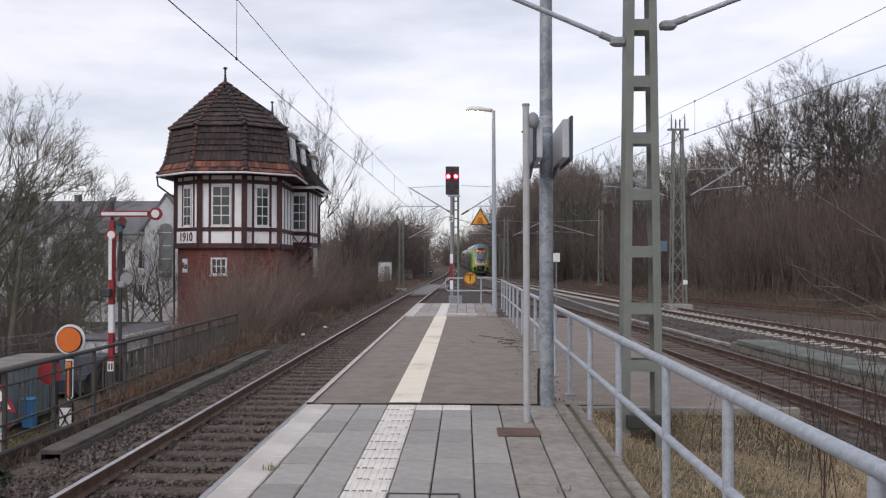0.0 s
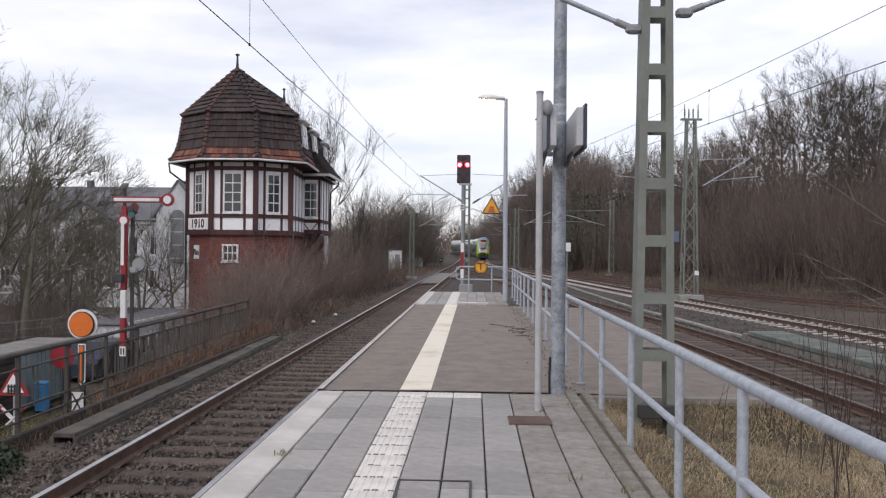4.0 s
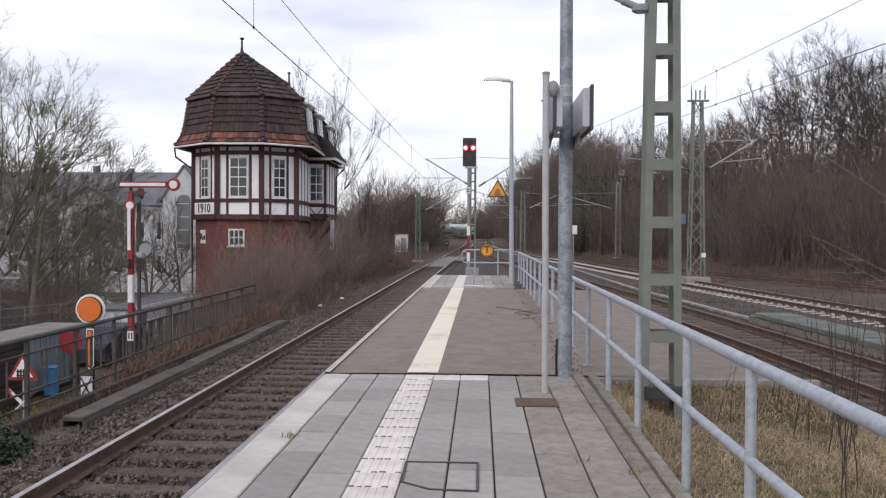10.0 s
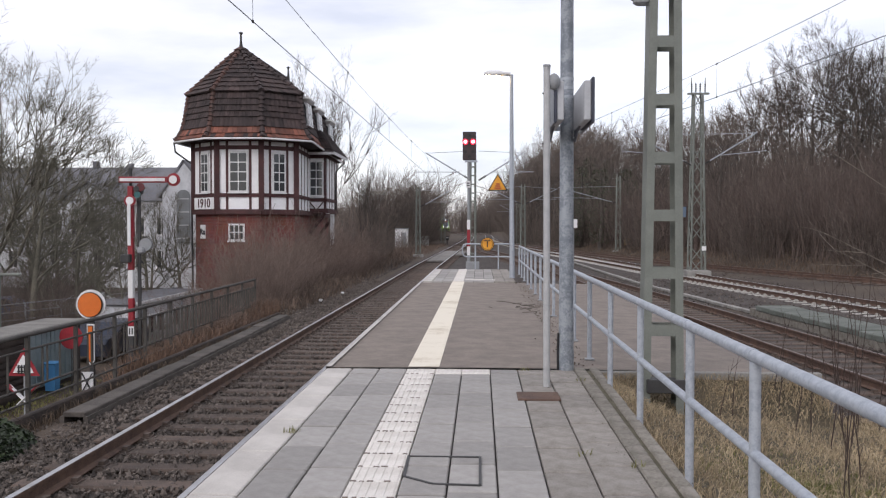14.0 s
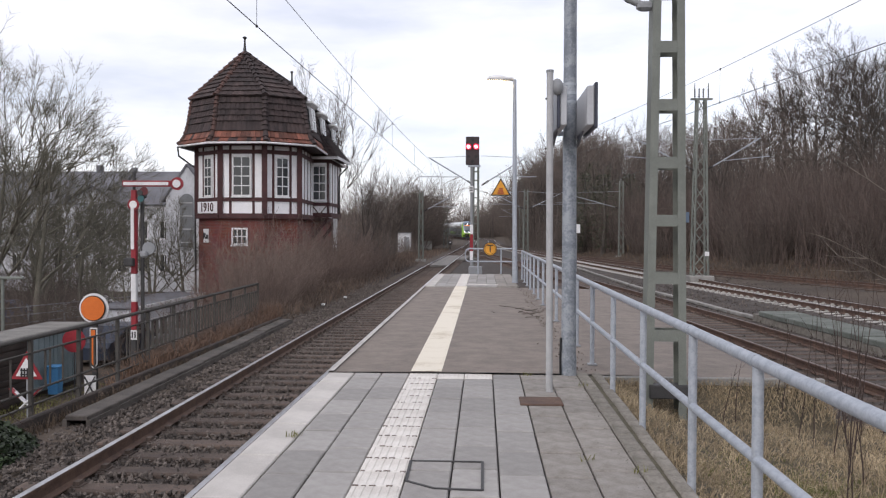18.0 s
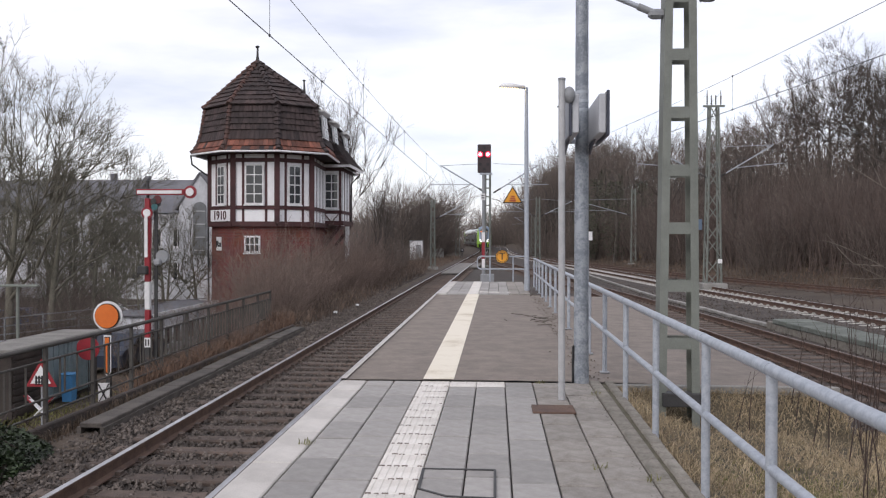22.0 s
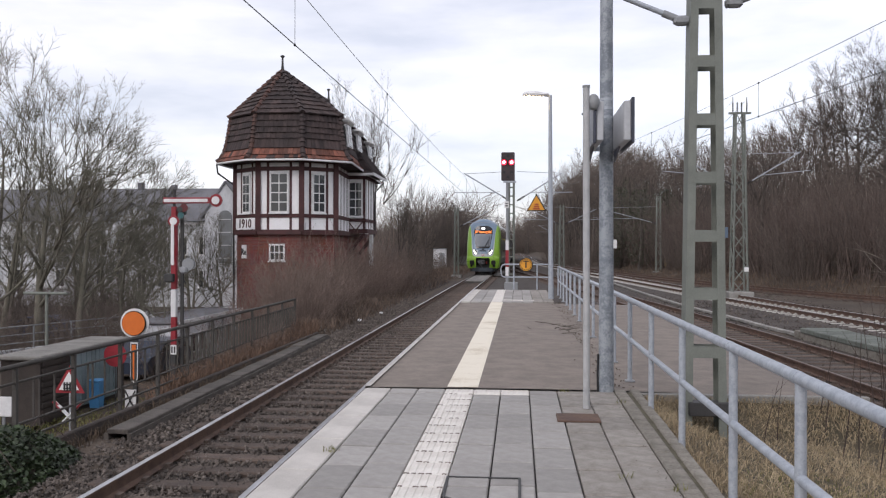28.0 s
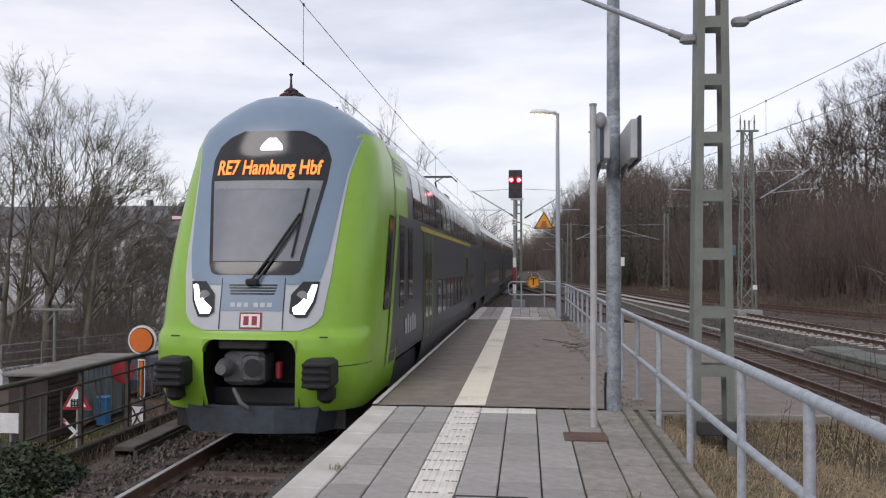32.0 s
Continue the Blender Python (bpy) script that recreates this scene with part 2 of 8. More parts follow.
M_SLEEPER = mat("sleeper", (0.118, 0.087, 0.070), (0.063, 0.047, 0.039), rough=0.9, scale=3, grain=70, bump=0.5, rnd=0.2)
M_SLEEPER_CON = mat("sleeper_concrete", (0.44, 0.425, 0.39), (0.31, 0.295, 0.27), rough=0.9, scale=3, grain=60, bump=0.3, rnd=0.1)
M_BALLAST = mat("ballast", (0.085, 0.070, 0.060), (0.043, 0.035, 0.031), rough=0.95, scale=1.2, grain=22, bump=1.0, dist=0.05)
M_STONE = mat("ballast_stone", (0.142, 0.119, 0.103), (0.065, 0.054, 0.047), rough=0.92, scale=2, grain=60, bump=0.4, island=0.5)
M_GROUND = mat("earth", (0.098, 0.073, 0.053), (0.052, 0.039, 0.03), rough=1.0, scale=0.25, grain=9, bump=0.8, dist=0.06)
M_DRYGRASS = mat("dry_grass", (0.49, 0.39, 0.25), (0.25, 0.195, 0.125), rough=0.95, scale=1.0, grain=30, bump=0.2, island=0.4)
M_GREENGRASS = mat("green_grass", (0.19, 0.185, 0.065), (0.12, 0.12, 0.042), rough=0.9, scale=1.0, grain=30, bump=0.2, island=0.35)
M_TWIG = mat("twig", (0.188, 0.152, 0.13), (0.112, 0.09, 0.077), rough=0.95, scale=3, grain=30, bump=0.0, island=0.3)
M_REDTWIG = mat("red_twig", (0.26, 0.195, 0.162), (0.14, 0.103, 0.086), rough=0.95, scale=3, grain=30, bump=0.0, island=0.35)
M_BRUSH = mat("brush_twig", (0.148, 0.111, 0.095), (0.08, 0.061, 0.053), rough=0.95, scale=3, grain=30, bump=0.0, island=0.35)
M_BARK = mat("bark", (0.125, 0.106, 0.091), (0.058, 0.049, 0.043), rough=0.95, scale=2, grain=25, bump=0.6, rnd=0.25, dist=0.02)
M_BARK_GREEN = mat("lichen_bark", (0.20, 0.187, 0.148), (0.115, 0.107, 0.083), rough=0.95, scale=2, grain=25, bump=0.6, rnd=0.2, dist=0.02)
M_LEAF = mat("leaf", (0.036, 0.056, 0.02), (0.018, 0.03, 0.012), rough=0.55, scale=2, grain=20, bump=0.0, island=0.5)
M_IVY = mat("ivy", (0.075, 0.085, 0.045), (0.04, 0.047, 0.025), rough=0.6, scale=2, grain=20, bump=0.0, island=0.5)
M_WHITE = mat("white_paint", (0.80, 0.80, 0.80), (0.66, 0.66, 0.66), rough=0.5, scale=2, grain=30, bump=0.05)
M_RED = mat("red_paint", (0.31, 0.019, 0.03), (0.21, 0.015, 0.022), rough=0.45, scale=2, grain=30, bump=0.05)
M_BLACK = mat("black_paint", (0.02, 0.02, 0.022), (0.012, 0.012, 0.013), rough=0.5, scale=2, grain=30, bump=0.05)
M_ORANGE = mat("orange_paint", (0.72, 0.17, 0.02), (0.60, 0.13, 0.015), rough=0.45, scale=2, grain=30, bump=0.03)
M_YELLOW = mat("yellow_paint", (0.78, 0.36, 0.03), (0.62, 0.27, 0.02), rough=0.45, scale=2, grain=30, bump=0.03)
M_DARK = mat("dark_steel", (0.05, 0.048, 0.048), (0.03, 0.03, 0.03), rough=0.6, scale=3, grain=50, bump=0.1)
M_GREY = mat("grey_paint", (0.30, 0.31, 0.32), (0.22, 0.23, 0.24), rough=0.55, scale=2, grain=40, bump=0.08)
M_STALK = mat("dark_stalk", (0.075, 0.05, 0.042), (0.045, 0.032, 0.028), rough=0.9, scale=3, grain=30, bump=0.0)
M_WIRE = mat("wire", (0.10, 0.11, 0.115), rough=0.6, metal=0.3, bump=0.0)


# ---- the lines of the tracks ----
def smooth_line(pts, reach=18.0):
    """x over y, rounded."""
    ys = np.arange(-60.0, 640.0, 1.0)
    px, py = np.array([p[1] for p in pts], float), np.array([p[0] for p in pts], float)
    xs = np.interp(ys, py, px)
    lo, hi = ys < py[0], ys > py[-1]
    xs[lo] = px[0] + (ys[lo] - py[0]) * (px[1] - px[0]) / (py[1] - py[0])
    xs[hi] = px[-1] + (ys[hi] - py[-1]) * (px[-1] - px[-2]) / (py[-1] - py[-2])
    k = np.hanning(int(reach) * 2 + 1)
    k /= k.sum()
    pad = np.r_[xs[0] + (xs[1] - xs[0]) * np.arange(-int(reach), 0), xs, xs[-1] + (xs[-1] - xs[-2]) * np.arange(1, int(reach) + 1)]
    return ys, np.convolve(pad, k, "valid")


ARC = [(252, 5.2), (272, 8.0), (291, 11.8), (310, 16.6), (340, 26), (380, 45), (420, 70), (460, 103), (500, 143), (560, 213)]
LINE_L = smooth_line([(-40, -3.37), (46, -3.37), (70, -3.05), (100, -2.6), (142, -2.1), (185, -2.2), (212, -3.3), (229, -4.6)] + [(y, -1.1 - x) for y, x in ARC])
LINE_R = smooth_line([(-40, 18.9), (25, 12.4), (60, 8.8), (90, 6.0), (135, 2.15), (165, 1.75), (206, 2.0), (229, 1.0)] + [(y, 4.1 - x) for y, x in ARC])
LINE_S = smooth_line([(-40, 10.4), (14, 6.88), (22, 6.40), (32, 5.72), (48, 4.3), (70, 2.0), (95, -0.8), (116, -2.25), (140, -2.1)], 12)
LINE_F = smooth_line([(0, 36), (20, 27.5), (39, 18.9), (49, 15.2), (65, 11.5), (90, 7.4), (120, 4.2)])
RAIL_Z = -0.76


def climb(y):
    """The line rises gently beyond the platform."""
    return 0.0035 * min(max(0.0, y - 40.0), 300.0)


def along(line, y):
    return float(np.interp(y, line[0], line[1]))


RAIL = [(-0.07, 0), (0.07, 0), (0.07, 0.012), (0.012, 0.035), (0.012, 0.115), (0.036, 0.128), (0.036, 0.158), (0.026, 0.163), (-0.026, 0.163), (-0.036, 0.158), (-0.036, 0.128), (-0.012, 0.115), (-0.012, 0.035), (-0.07, 0.012)]


def rail_mesh(line, off, y0, y1, head):
    """Foot and web in rust, the running surface apart."""
    ys = [y0]
    while ys[-1] < y1:
        ys.append(min(y1, ys[-1] + (2.0 if ys[-1] < 80 else 5.0)))
    rings, top = [], []
    for y in ys:
        x = along(line, y) + off
        h = RAIL_Z + climb(y)
        rings.append([(x + a, y, h - 0.163 + b) for a, b in RAIL])
        top.append([(x - 0.033, y, h + 0.001), (x - 0.024, y, h + 0.004), (x + 0.024, y, h + 0.004), (x + 0.033, y, h + 0.001)])
    return Geo().loft(rings, smooth=False), Geo().loft(top, closed=False, smooth=False)


def track(label, line, y0, y1, sleeper_mat, step, head, near, sleepers_to):
    t = thing("track", label, "railway track", (along(line, y0), y0, RAIL_Z), kind="structure")
    for off in (-0.753, 0.753):
        body, top = rail_mesh(line, off, y0, y1, head)
        r = part("rail", body, M_RUST, t)
        part("rail_head", top, head, r, "worn running surface of the rail")
    g = Geo().box((0, 0, 0), (2.5, 0.25, 0.15), bev=0.02)
    for x in (-0.753, 0.753):
        g.box((x, 0, 0.08), (0.34, 0.16, 0.02))
        for s in (-0.12, 0.12):
            g.box((x + s, 0, 0.105), (0.06, 0.1, 0.05))
    me = g.mesh("sleeper", sleeper_mat)
    y, far = max(y0, near - 0.62 * 40), Geo()
    n = 0
    while y < sleepers_to:
        x, dx = along(line, y), along(line, y + 1) - along(line, y)
        if y >= near and n < 110:
            piece("sleeper", me, t, (x, y, RAIL_Z + climb(y) - 0.163 - 0.077), -math.atan(dx) + random.uniform(-0.01, 0.01))
        else:
            far.box((x, y, RAIL_Z + climb(y) - 0.163 - 0.077), (2.5, 0.25, 0.15), rz=-math.degrees(math.atan(dx)))
        n += y >= near
        y += step
    if far.v:
        tagged(part("far_sleepers", far, sleeper_mat, t), kind="stuff")
    return t


track("rust-brown railway track beside the platform with polished rail heads", LINE_L, -40, 560, M_SLEEPER, 0.6, M_RAILTOP, 1.2, 150)
track("main railway track on pale concrete sleepers", LINE_R, -40, 560, M_SLEEPER_CON, 0.62, M_RAILTOP, 14, 160)
track("rusty siding with brown sleepers that joins the platform line", LINE_S, -40, 114, M_SLEEPER, 0.62, M_RAILTOP_OLD, 9, 108)
track("rusty far siding at the foot of the wood", LINE_F, 5, 104, M_SLEEPER, 0.65, M_RAILTOP_OLD, 22, 95)


# ---- ground ----
def ground_z(x, y):
    """Height of the ground: track bed, yard below on one side, wooded bank on the other."""
    lx = along(LINE_L, y) if y > 60 else -3.37
    side = -5.8 - 0.3 * max(0.0, (20 - y) / 10) if y < 25 else (-5.8 - 1.27 * min(1, (y - 25) / 4) if y < 60 else lx - 4.5)
    z = -1.0 + climb(y)
    if x < side - 1.0:
        t = min(1.0, (side - 1.0 - x) / (0.9 if y < 25 else (0.9 + 1.7 * min(1, (y - 25) / 5) if y < 62 else 7.0)))
        t = t * t * (3 - 2 * t)
        drop = -2.55 if y < 75 else -2.55 * max(0.0, 1 - (y - 75) / 50)
        z += drop * t
        if y > 120:
            z += min(5.0, (side - 1 - x) * 0.12) * min(1, (y - 120) / 60)
    if y < 24.5 and x < -5.75:
        z -= 0.25 * min(1.0, (-5.75 - x) / 0.8)
    fx = max(along(LINE_F, y) if 0 < y < 100 else (36.0 if y <= 0 else 0), along(LINE_R, y) if y > 90 else 0) + 3.5
    if x > fx:
        d = x - fx
        z += min(1.2, d * 0.3) + min(14.0, max(0, d - 4) * 0.22)
    z += 0.06 * noise.noise((x * 0.7, y * 0.7, 0.0)) if -6 > x or x > 5 else 0.0
    return z


def steps(*runs):
    out = []
    for a, b, s in runs:
        out += list(np.arange(a, b, s))
    return out + [runs[-1][1]]


gx = steps((-2400, -400, 400), (-400, -80, 40), (-80, -20, 4), (-20, 20, 0.8), (20, 80, 3), (80, 400, 40), (400, 2400, 400))
gy = steps((-1500, -100, 350), (-100, -8, 8), (-8, 60, 1.0), (60, 140, 4), (140, 320, 9), (320, 800, 60), (800, 4000, 800))
g = Geo()
g.add([(x, y, ground_z(x, y)) for y in gy for x in gx], [(j * len(gx) + i, j * len(gx) + i + 1, (j + 1) * len(gx) + i + 1, (j + 1) * len(gx) + i) for j in range(len(gy) - 1) for i in range(len(gx) - 1)], True)
solid("ground", g, M_GROUND, "dark bare winter earth with leaf litter", kind="structure")


def bed(line, y0, y1, half, top):
    rings = []
    for y in np.arange(y0, y1 + 0.1, 2.0):
        x = along(line, y)
        rings.append([(x + a, y, climb(y) + b + 0.015 * noise.noise((a, y, 2.0))) for a, b in ((-half - 0.7, -1.08), (-half, top - 0.04), (-half * 0.5, top), (0, top - 0.01), (half * 0.5, top), (half, top - 0.04), (half + 0.7, -1.08))])
    return Geo().loft(rings, closed=False)


for k, (ln, y0, y1, half) in enumerate(((LINE_L, -30, 420, 1.75), (LINE_R, -30, 420, 1.9), (LINE_S, -30, 112, 1.8), (LINE_F, 5, 104, 1.8))):
    solid("ballast_bed", bed(ln, y0, y1, half, (-0.972, -0.938, -0.942, -0.984)[k]), M_BALLAST, "brown-grey ballast bed under the track", kind="structure")
# the wide bed between the right-hand tracks
g = Geo()
rows = [(y, 3.2 if y < 34 else max(-1.9, 3.2 - (y - 34) * 0.3), along(LINE_R, y) + 2.4) for y in np.arange(10, 118, 3.0)]
g.loft([[(a + (b - a) * k / 6, y, climb(y) - 0.982 + 0.02 * noise.noise((k * 2.0, y, 1.0))) for k in range(7)] for y, a, b in rows], closed=False)
solid("ballast_field", g, M_BALLAST, "weathered ballast between the tracks", kind="structure")

OCTA = [(1, 0, 0), (-1, 0, 0), (0, 1, 0), (0, -1, 0), (0, 0, 1), (0, 0, -1)]
OCTF = [(0, 2, 4), (2, 1, 4), (1, 3, 4), (3, 0, 4), (2, 0, 5), (1, 2, 5), (3, 1, 5), (0, 3, 5)]


def stones(n, place, lo, hi, rng):
    g = Geo()
    for _ in range(n):
        x, y, z = place(rng)
        r = rng.uniform(lo, hi)
        q = Euler((rng.uniform(0, 6), rng.uniform(0, 6), rng.uniform(0, 6))).to_matrix()
        sc = (r * rng.uniform(0.7, 1.3), r * rng.uniform(0.6, 1.1), r * rng.uniform(0.5, 0.9))
        g.add([Vector((x, y, z)) + q @ Vector((a * sc[0], b * sc[1], c * sc[2])) for a, b, c in OCTA], OCTF)
    return g


def left_bed(rng):
    y = 4.5 + 36 * rng.random() ** 1.7
    x = rng.uniform(-5.75, -1.75)
    if abs(abs(x + 3.37) - 0.753) < 0.09:
        x += 0.2
    z = -0.945 if abs(x + 3.37) < 1.7 else -0.972 - 0.09 * (abs(x + 3.37) - 1.7)
    return x, y, z + rng.uniform(-0.02, 0.015)


def right_bed(rng):
    y = 9.5 + 40 * rng.random() ** 1.4
    return rng.uniform(3.6, 8.6 if y < 20 else 14), y, -0.965 + rng.uniform(-0.02, 0.02)


def shoulder(rng):
    y = 18 + 45 * rng.random()
    x = along(LINE_L, y) - rng.uniform(1.9, 3.6)
    return x, y, climb(y) - 0.99 + rng.uniform(-0.02, 0.02) - (0.0 if y > 25 else 0.03)


rng = random.Random(5)
solid("ballast_stones", stones(32000, left_bed, 0.018, 0.042, rng), M_STONE, "loose brown and grey ballast stones", kind="stuff")
solid("ballast_stones", stones(8000, shoulder, 0.03, 0.065, rng), M_STONE, "scattered ballast stones on the track shoulder", kind="stuff")
solid("ballast_stones", stones(7000, right_bed, 0.03, 0.06, rng), M_STONE, "loose dark ballast stones of the sidings", kind="stuff")

# boarded crossing between the rails
xg = thing("track_crossing", "pale concrete crossing planks between the rails", "crossing", (-3.2, 70, -0.8), kind="structure")
me = Geo().box((0, 0, 0), (1.28, 0.92, 0.12), bev=0.01).mesh("crossing_plank", M_PLANKS)
me2 = Geo().box((0, 0, 0), (0.7, 0.92, 0.12), bev=0.01).mesh("crossing_plank", M_PLANKS)
for k in range(24):
    y = 60.5 + k * 0.95
    c = along(LINE_L, y)
    piece("crossing_plank", me, xg, (c, y, RAIL_Z + climb(y) - 0.075))
    if k > 12:
        piece("crossing_plank", me2, xg, (c + 1.2, y, RAIL_Z + climb(y) - 0.075))

# ---- platform ----
EDGE = -1.76
plat = thing("platform", "station platform with asphalt and grey concrete slabs", "platform", (0, 0, -1.05), kind="structure")
g = Geo().box((-0.27, 14.0, -0.56), (2.62, 40.0, 0.98))
g.box((-1.57, 14.0, -0.56), (0.10, 40.0, 0.98))
part("base", g, M_CONCRETE, plat, "dirty concrete platform wall")
g = Geo()
g.loft([[(EDGE, y, -0.045), (EDGE, y, 0.0), (-1.2, y, 0.004), (0.0, y, 0.008 + 0.003 * noise.noise((0, y, 0))), (1.15, y, 0.004), (1.95, y, -0.012), (2.9, y, -0.03), (3.75, y, -0.06), (3.78, y, -1.0)] for y in np.arange(9.66, 25.5, 0.72)], closed=False)
g.box((0.9, 9.69, -0.2), (5.3, 0.06, 0.36))
part("asphalt_surface", g, M_ASPHALT, plat, "worn dark grey asphalt")
part("fill", Geo().box((2.4, 17.6, -0.54), (2.7, 15.8, 0.94)), M_CONCRETE, plat)
g = Geo().loft([[(-0.825, y, 0.009), (-0.825, y, 0.0125), (-0.47, y, 0.0125), (-0.47, y, 0.009)] for y in np.arange(9.68, 25.46, 0.5)], closed=False, smooth=False)
part("edge_strip", Geo().box((2.55, 9.615, -0.11), (2.5, 0.07, 0.2), bev=0.01), M_CONCRETE, plat, "pale concrete edging of the asphalt")
part("guide_strip", g, M_LINE, plat, "worn cream-white guide strip on the asphalt")
g = Geo().loft([[(EDGE - 0.012, y, -0.09), (EDGE - 0.012, y, 0.012), (EDGE + 0.05, y, 0.013)] for y in np.arange(9.66, 25.5, 1.0)], closed=False, smooth=False)
part("edge_trim", g, M_EDGE, plat)
COLS = [(-1.455, -1.145), (-1.145, -0.83), (-0.505, -0.205), (-0.205, 0.11), (0.11, 0.42), (0.42, 0.74), (0.74, 1.06)]


def slab_mesh(w, d, material):
    g = Geo().box((0, 0, -0.04), (w - 0.012, d - 0.024, 0.08), bev=0.008)
    return g.mesh("slab", material)


def pave(y0, y1, seed, keep_parts):
    rnd = random.Random(seed)
    for c, (a, b) in enumerate(COLS):
        y = y0 + rnd.uniform(-0.3, 0.0)
        while y < y1 - 0.02:
            d = 0.62
            lo, hi = max(y, y0), min(y + d, y1)
            if y1 > 9 and y0 < 9 and c in (2, 3) and hi > 9.3:
                hi = 9.3
            if hi - lo > 0.05:
                key = (round(b - a, 3), round(hi - lo, 2), c > 4)
                if key not in SLABS:
                    SLABS[key] = slab_mesh(b - a, hi - lo, M_PAVER_OLD if c > 4 else M_PAVER)
                piece("slab", SLABS[key], plat, ((a + b) / 2, (lo + hi) / 2, rnd.uniform(-0.005, 0.003)))
            y += d
    y = y0
    while y < y1 - 0.02:
        hi = min(y + 1.0, y1)
        key = ("edge", round(hi - y, 2))
        if key not in SLABS:
            SLABS[key] = slab_mesh(0.305, hi - y, M_EDGE)
        piece("edge_slab", SLABS[key], plat, (-1.6075, (y + hi) / 2, 0.002))
        y += 1.0


SLABS = {}


def tactile_mesh(w, d):
    g = Geo().box((0, 0, -0.04), (w - 0.006, d - 0.004, 0.08), bev=0.004)
    n = max(2, round(w / 0.05))
    for i in range(n):
        g.box((-w / 2 + (i + 0.5) * w / n, 0, 0.001), (0.022, d - 0.03, 0.008), bev=0.003)
    return g.mesh("tactile_slab", M_TACTILE)


def tactile_row(x0, x1, y0, y1, step):
    key = ("tac", round(x1 - x0, 3), step)
    if key not in SLABS:
        SLABS[key] = tactile_mesh(x1 - x0, step)
    n = round((y1 - y0) / step)
    for i in range(n):
        piece("tactile_slab", SLABS[key], plat, ((x0 + x1) / 2, y0 + (i + 0.5) * step, 0.0))
    dirt = Geo()
    for i in range(1, n):
        for k in range(6):
            if random.random() < 0.8:
                dirt.box((x0 + (k + 0.5) * (x1 - x0) / 6, y0 + i * step + random.uniform(-0.008, 0.008), 0.0025), (random.uniform(0.025, 0.045), random.uniform(0.012, 0.026), 0.006))
    return dirt


pave(-6.0, 9.6, 3, True)
pave(25.5, 33.0, 4, True)
dirt = tactile_row(-0.83, -0.505, -5.91, 9.6, 0.33)
part("joint_dirt", dirt, M_TACTILE_DIRT, plat, "dark dirt in the slab joints")
tactile_row(-0.505, -0.205, 9.3, 9.6, 0.3)
tactile_row(-0.205, 0.11, 9.3, 9.6, 0.3)
tactile_row(-0.83, -0.505, 25.5, 32.98, 0.34)
for k in range(3):
    tactile_row(-0.505 + 0.32 * k, -0.185 + 0.32 * k, 26.2, 26.5, 0.3)
part("joint_bed", Geo().box((-0.35, 1.8, -0.045), (2.76, 15.6, 0.03)).box((-0.35, 29.25, -0.045), (2.76, 7.4, 0.03)), M_JOINT, plat, "dark sand in the joints")
me = Geo().box((0, 0, -0.085), (0.10, 0.98, 0.2), bev=0.012).mesh("kerb_stone", M_KERB)
part("kerb_soil", Geo().box((1.2, 1.8, -0.06), (0.16, 15.6, 0.115)), mat("mossy_soil", (0.13, 0.115, 0.08), (0.07, 0.065, 0.042), rough=1.0, scale=8, grain=60, bump=0.8), plat, "mossy soil between the kerb stones")
me2 = Geo().box((0, 0, -0.07), (0.128, 0.98, 0.16), bev=0.01).mesh("kerb_stone", M_KERB)
for k in range(-7, 9):
    piece("kerb_stone", me2, plat, (1.125, 1.3 + k * 0.99, 0.0), random.uniform(-0.004, 0.004))
    piece("kerb_stone", me, plat, (1.24 + 0.006 * k, 1.3 + k * 0.99, 0.0), random.uniform(-0.004, 0.004))
# access cover
g = Geo()
for a, b in (((-0.5, 5.90), (0.0, 5.90)), ((0.0, 5.90), (0.0, 5.25)), ((-0.49, 5.42), (-0.30, 5.27)), ((-0.30, 5.27), (0.0, 5.25)), ((-0.49, 5.42), (-0.50, 5.90))):
    g.bar((*a, 0.003), (*b, 0.003), 0.018, 0.012)
part("access_cover", g, M_DARK, plat, "dark steel rim of an access cover")
part("drain_grate", Geo().box((0.55, 8.04, 0.008), (0.40, 0.36, 0.022), bev=0.006), M_RUST, plat, "rusty red-brown drain cover")

# ---- verge behind the railing ----
def verge_z(x, y):
    """The verge falls away from the platform edge."""
    z = -0.07 - 0.45 * min(max(0, x - 1.36), 0.6) - 0.10 * max(0, x - 1.96) - 0.6 * max(0, x - 4.3)
    t = min(1.0, max(0.0, (y - 9.0) / 0.6)) if x < 3.8 else 0.0
    return z + (-0.09 - z) * t


g = Geo()
vx, vy = np.arange(1.3, 5.6, 0.3), np.arange(-6, 9.75, 0.2)
g.add([(x, y, verge_z(x, y) + 0.05 * noise.noise((x, y, 0))) for y in vy for x in vx], [(j * len(vx) + i, j * len(vx) + i + 1, (j + 1) * len(vx) + i + 1, (j + 1) * len(vx) + i) for j in range(len(vy) - 1) for i in range(len(vx) - 1)], True)
solid("verge", g, mat("verge_soil", (0.12, 0.095, 0.06), (0.065, 0.055, 0.036), rough=1.0, scale=1.2, grain=25, bump=0.8, dist=0.03), "grassy verge behind the platform railing", kind="structure")


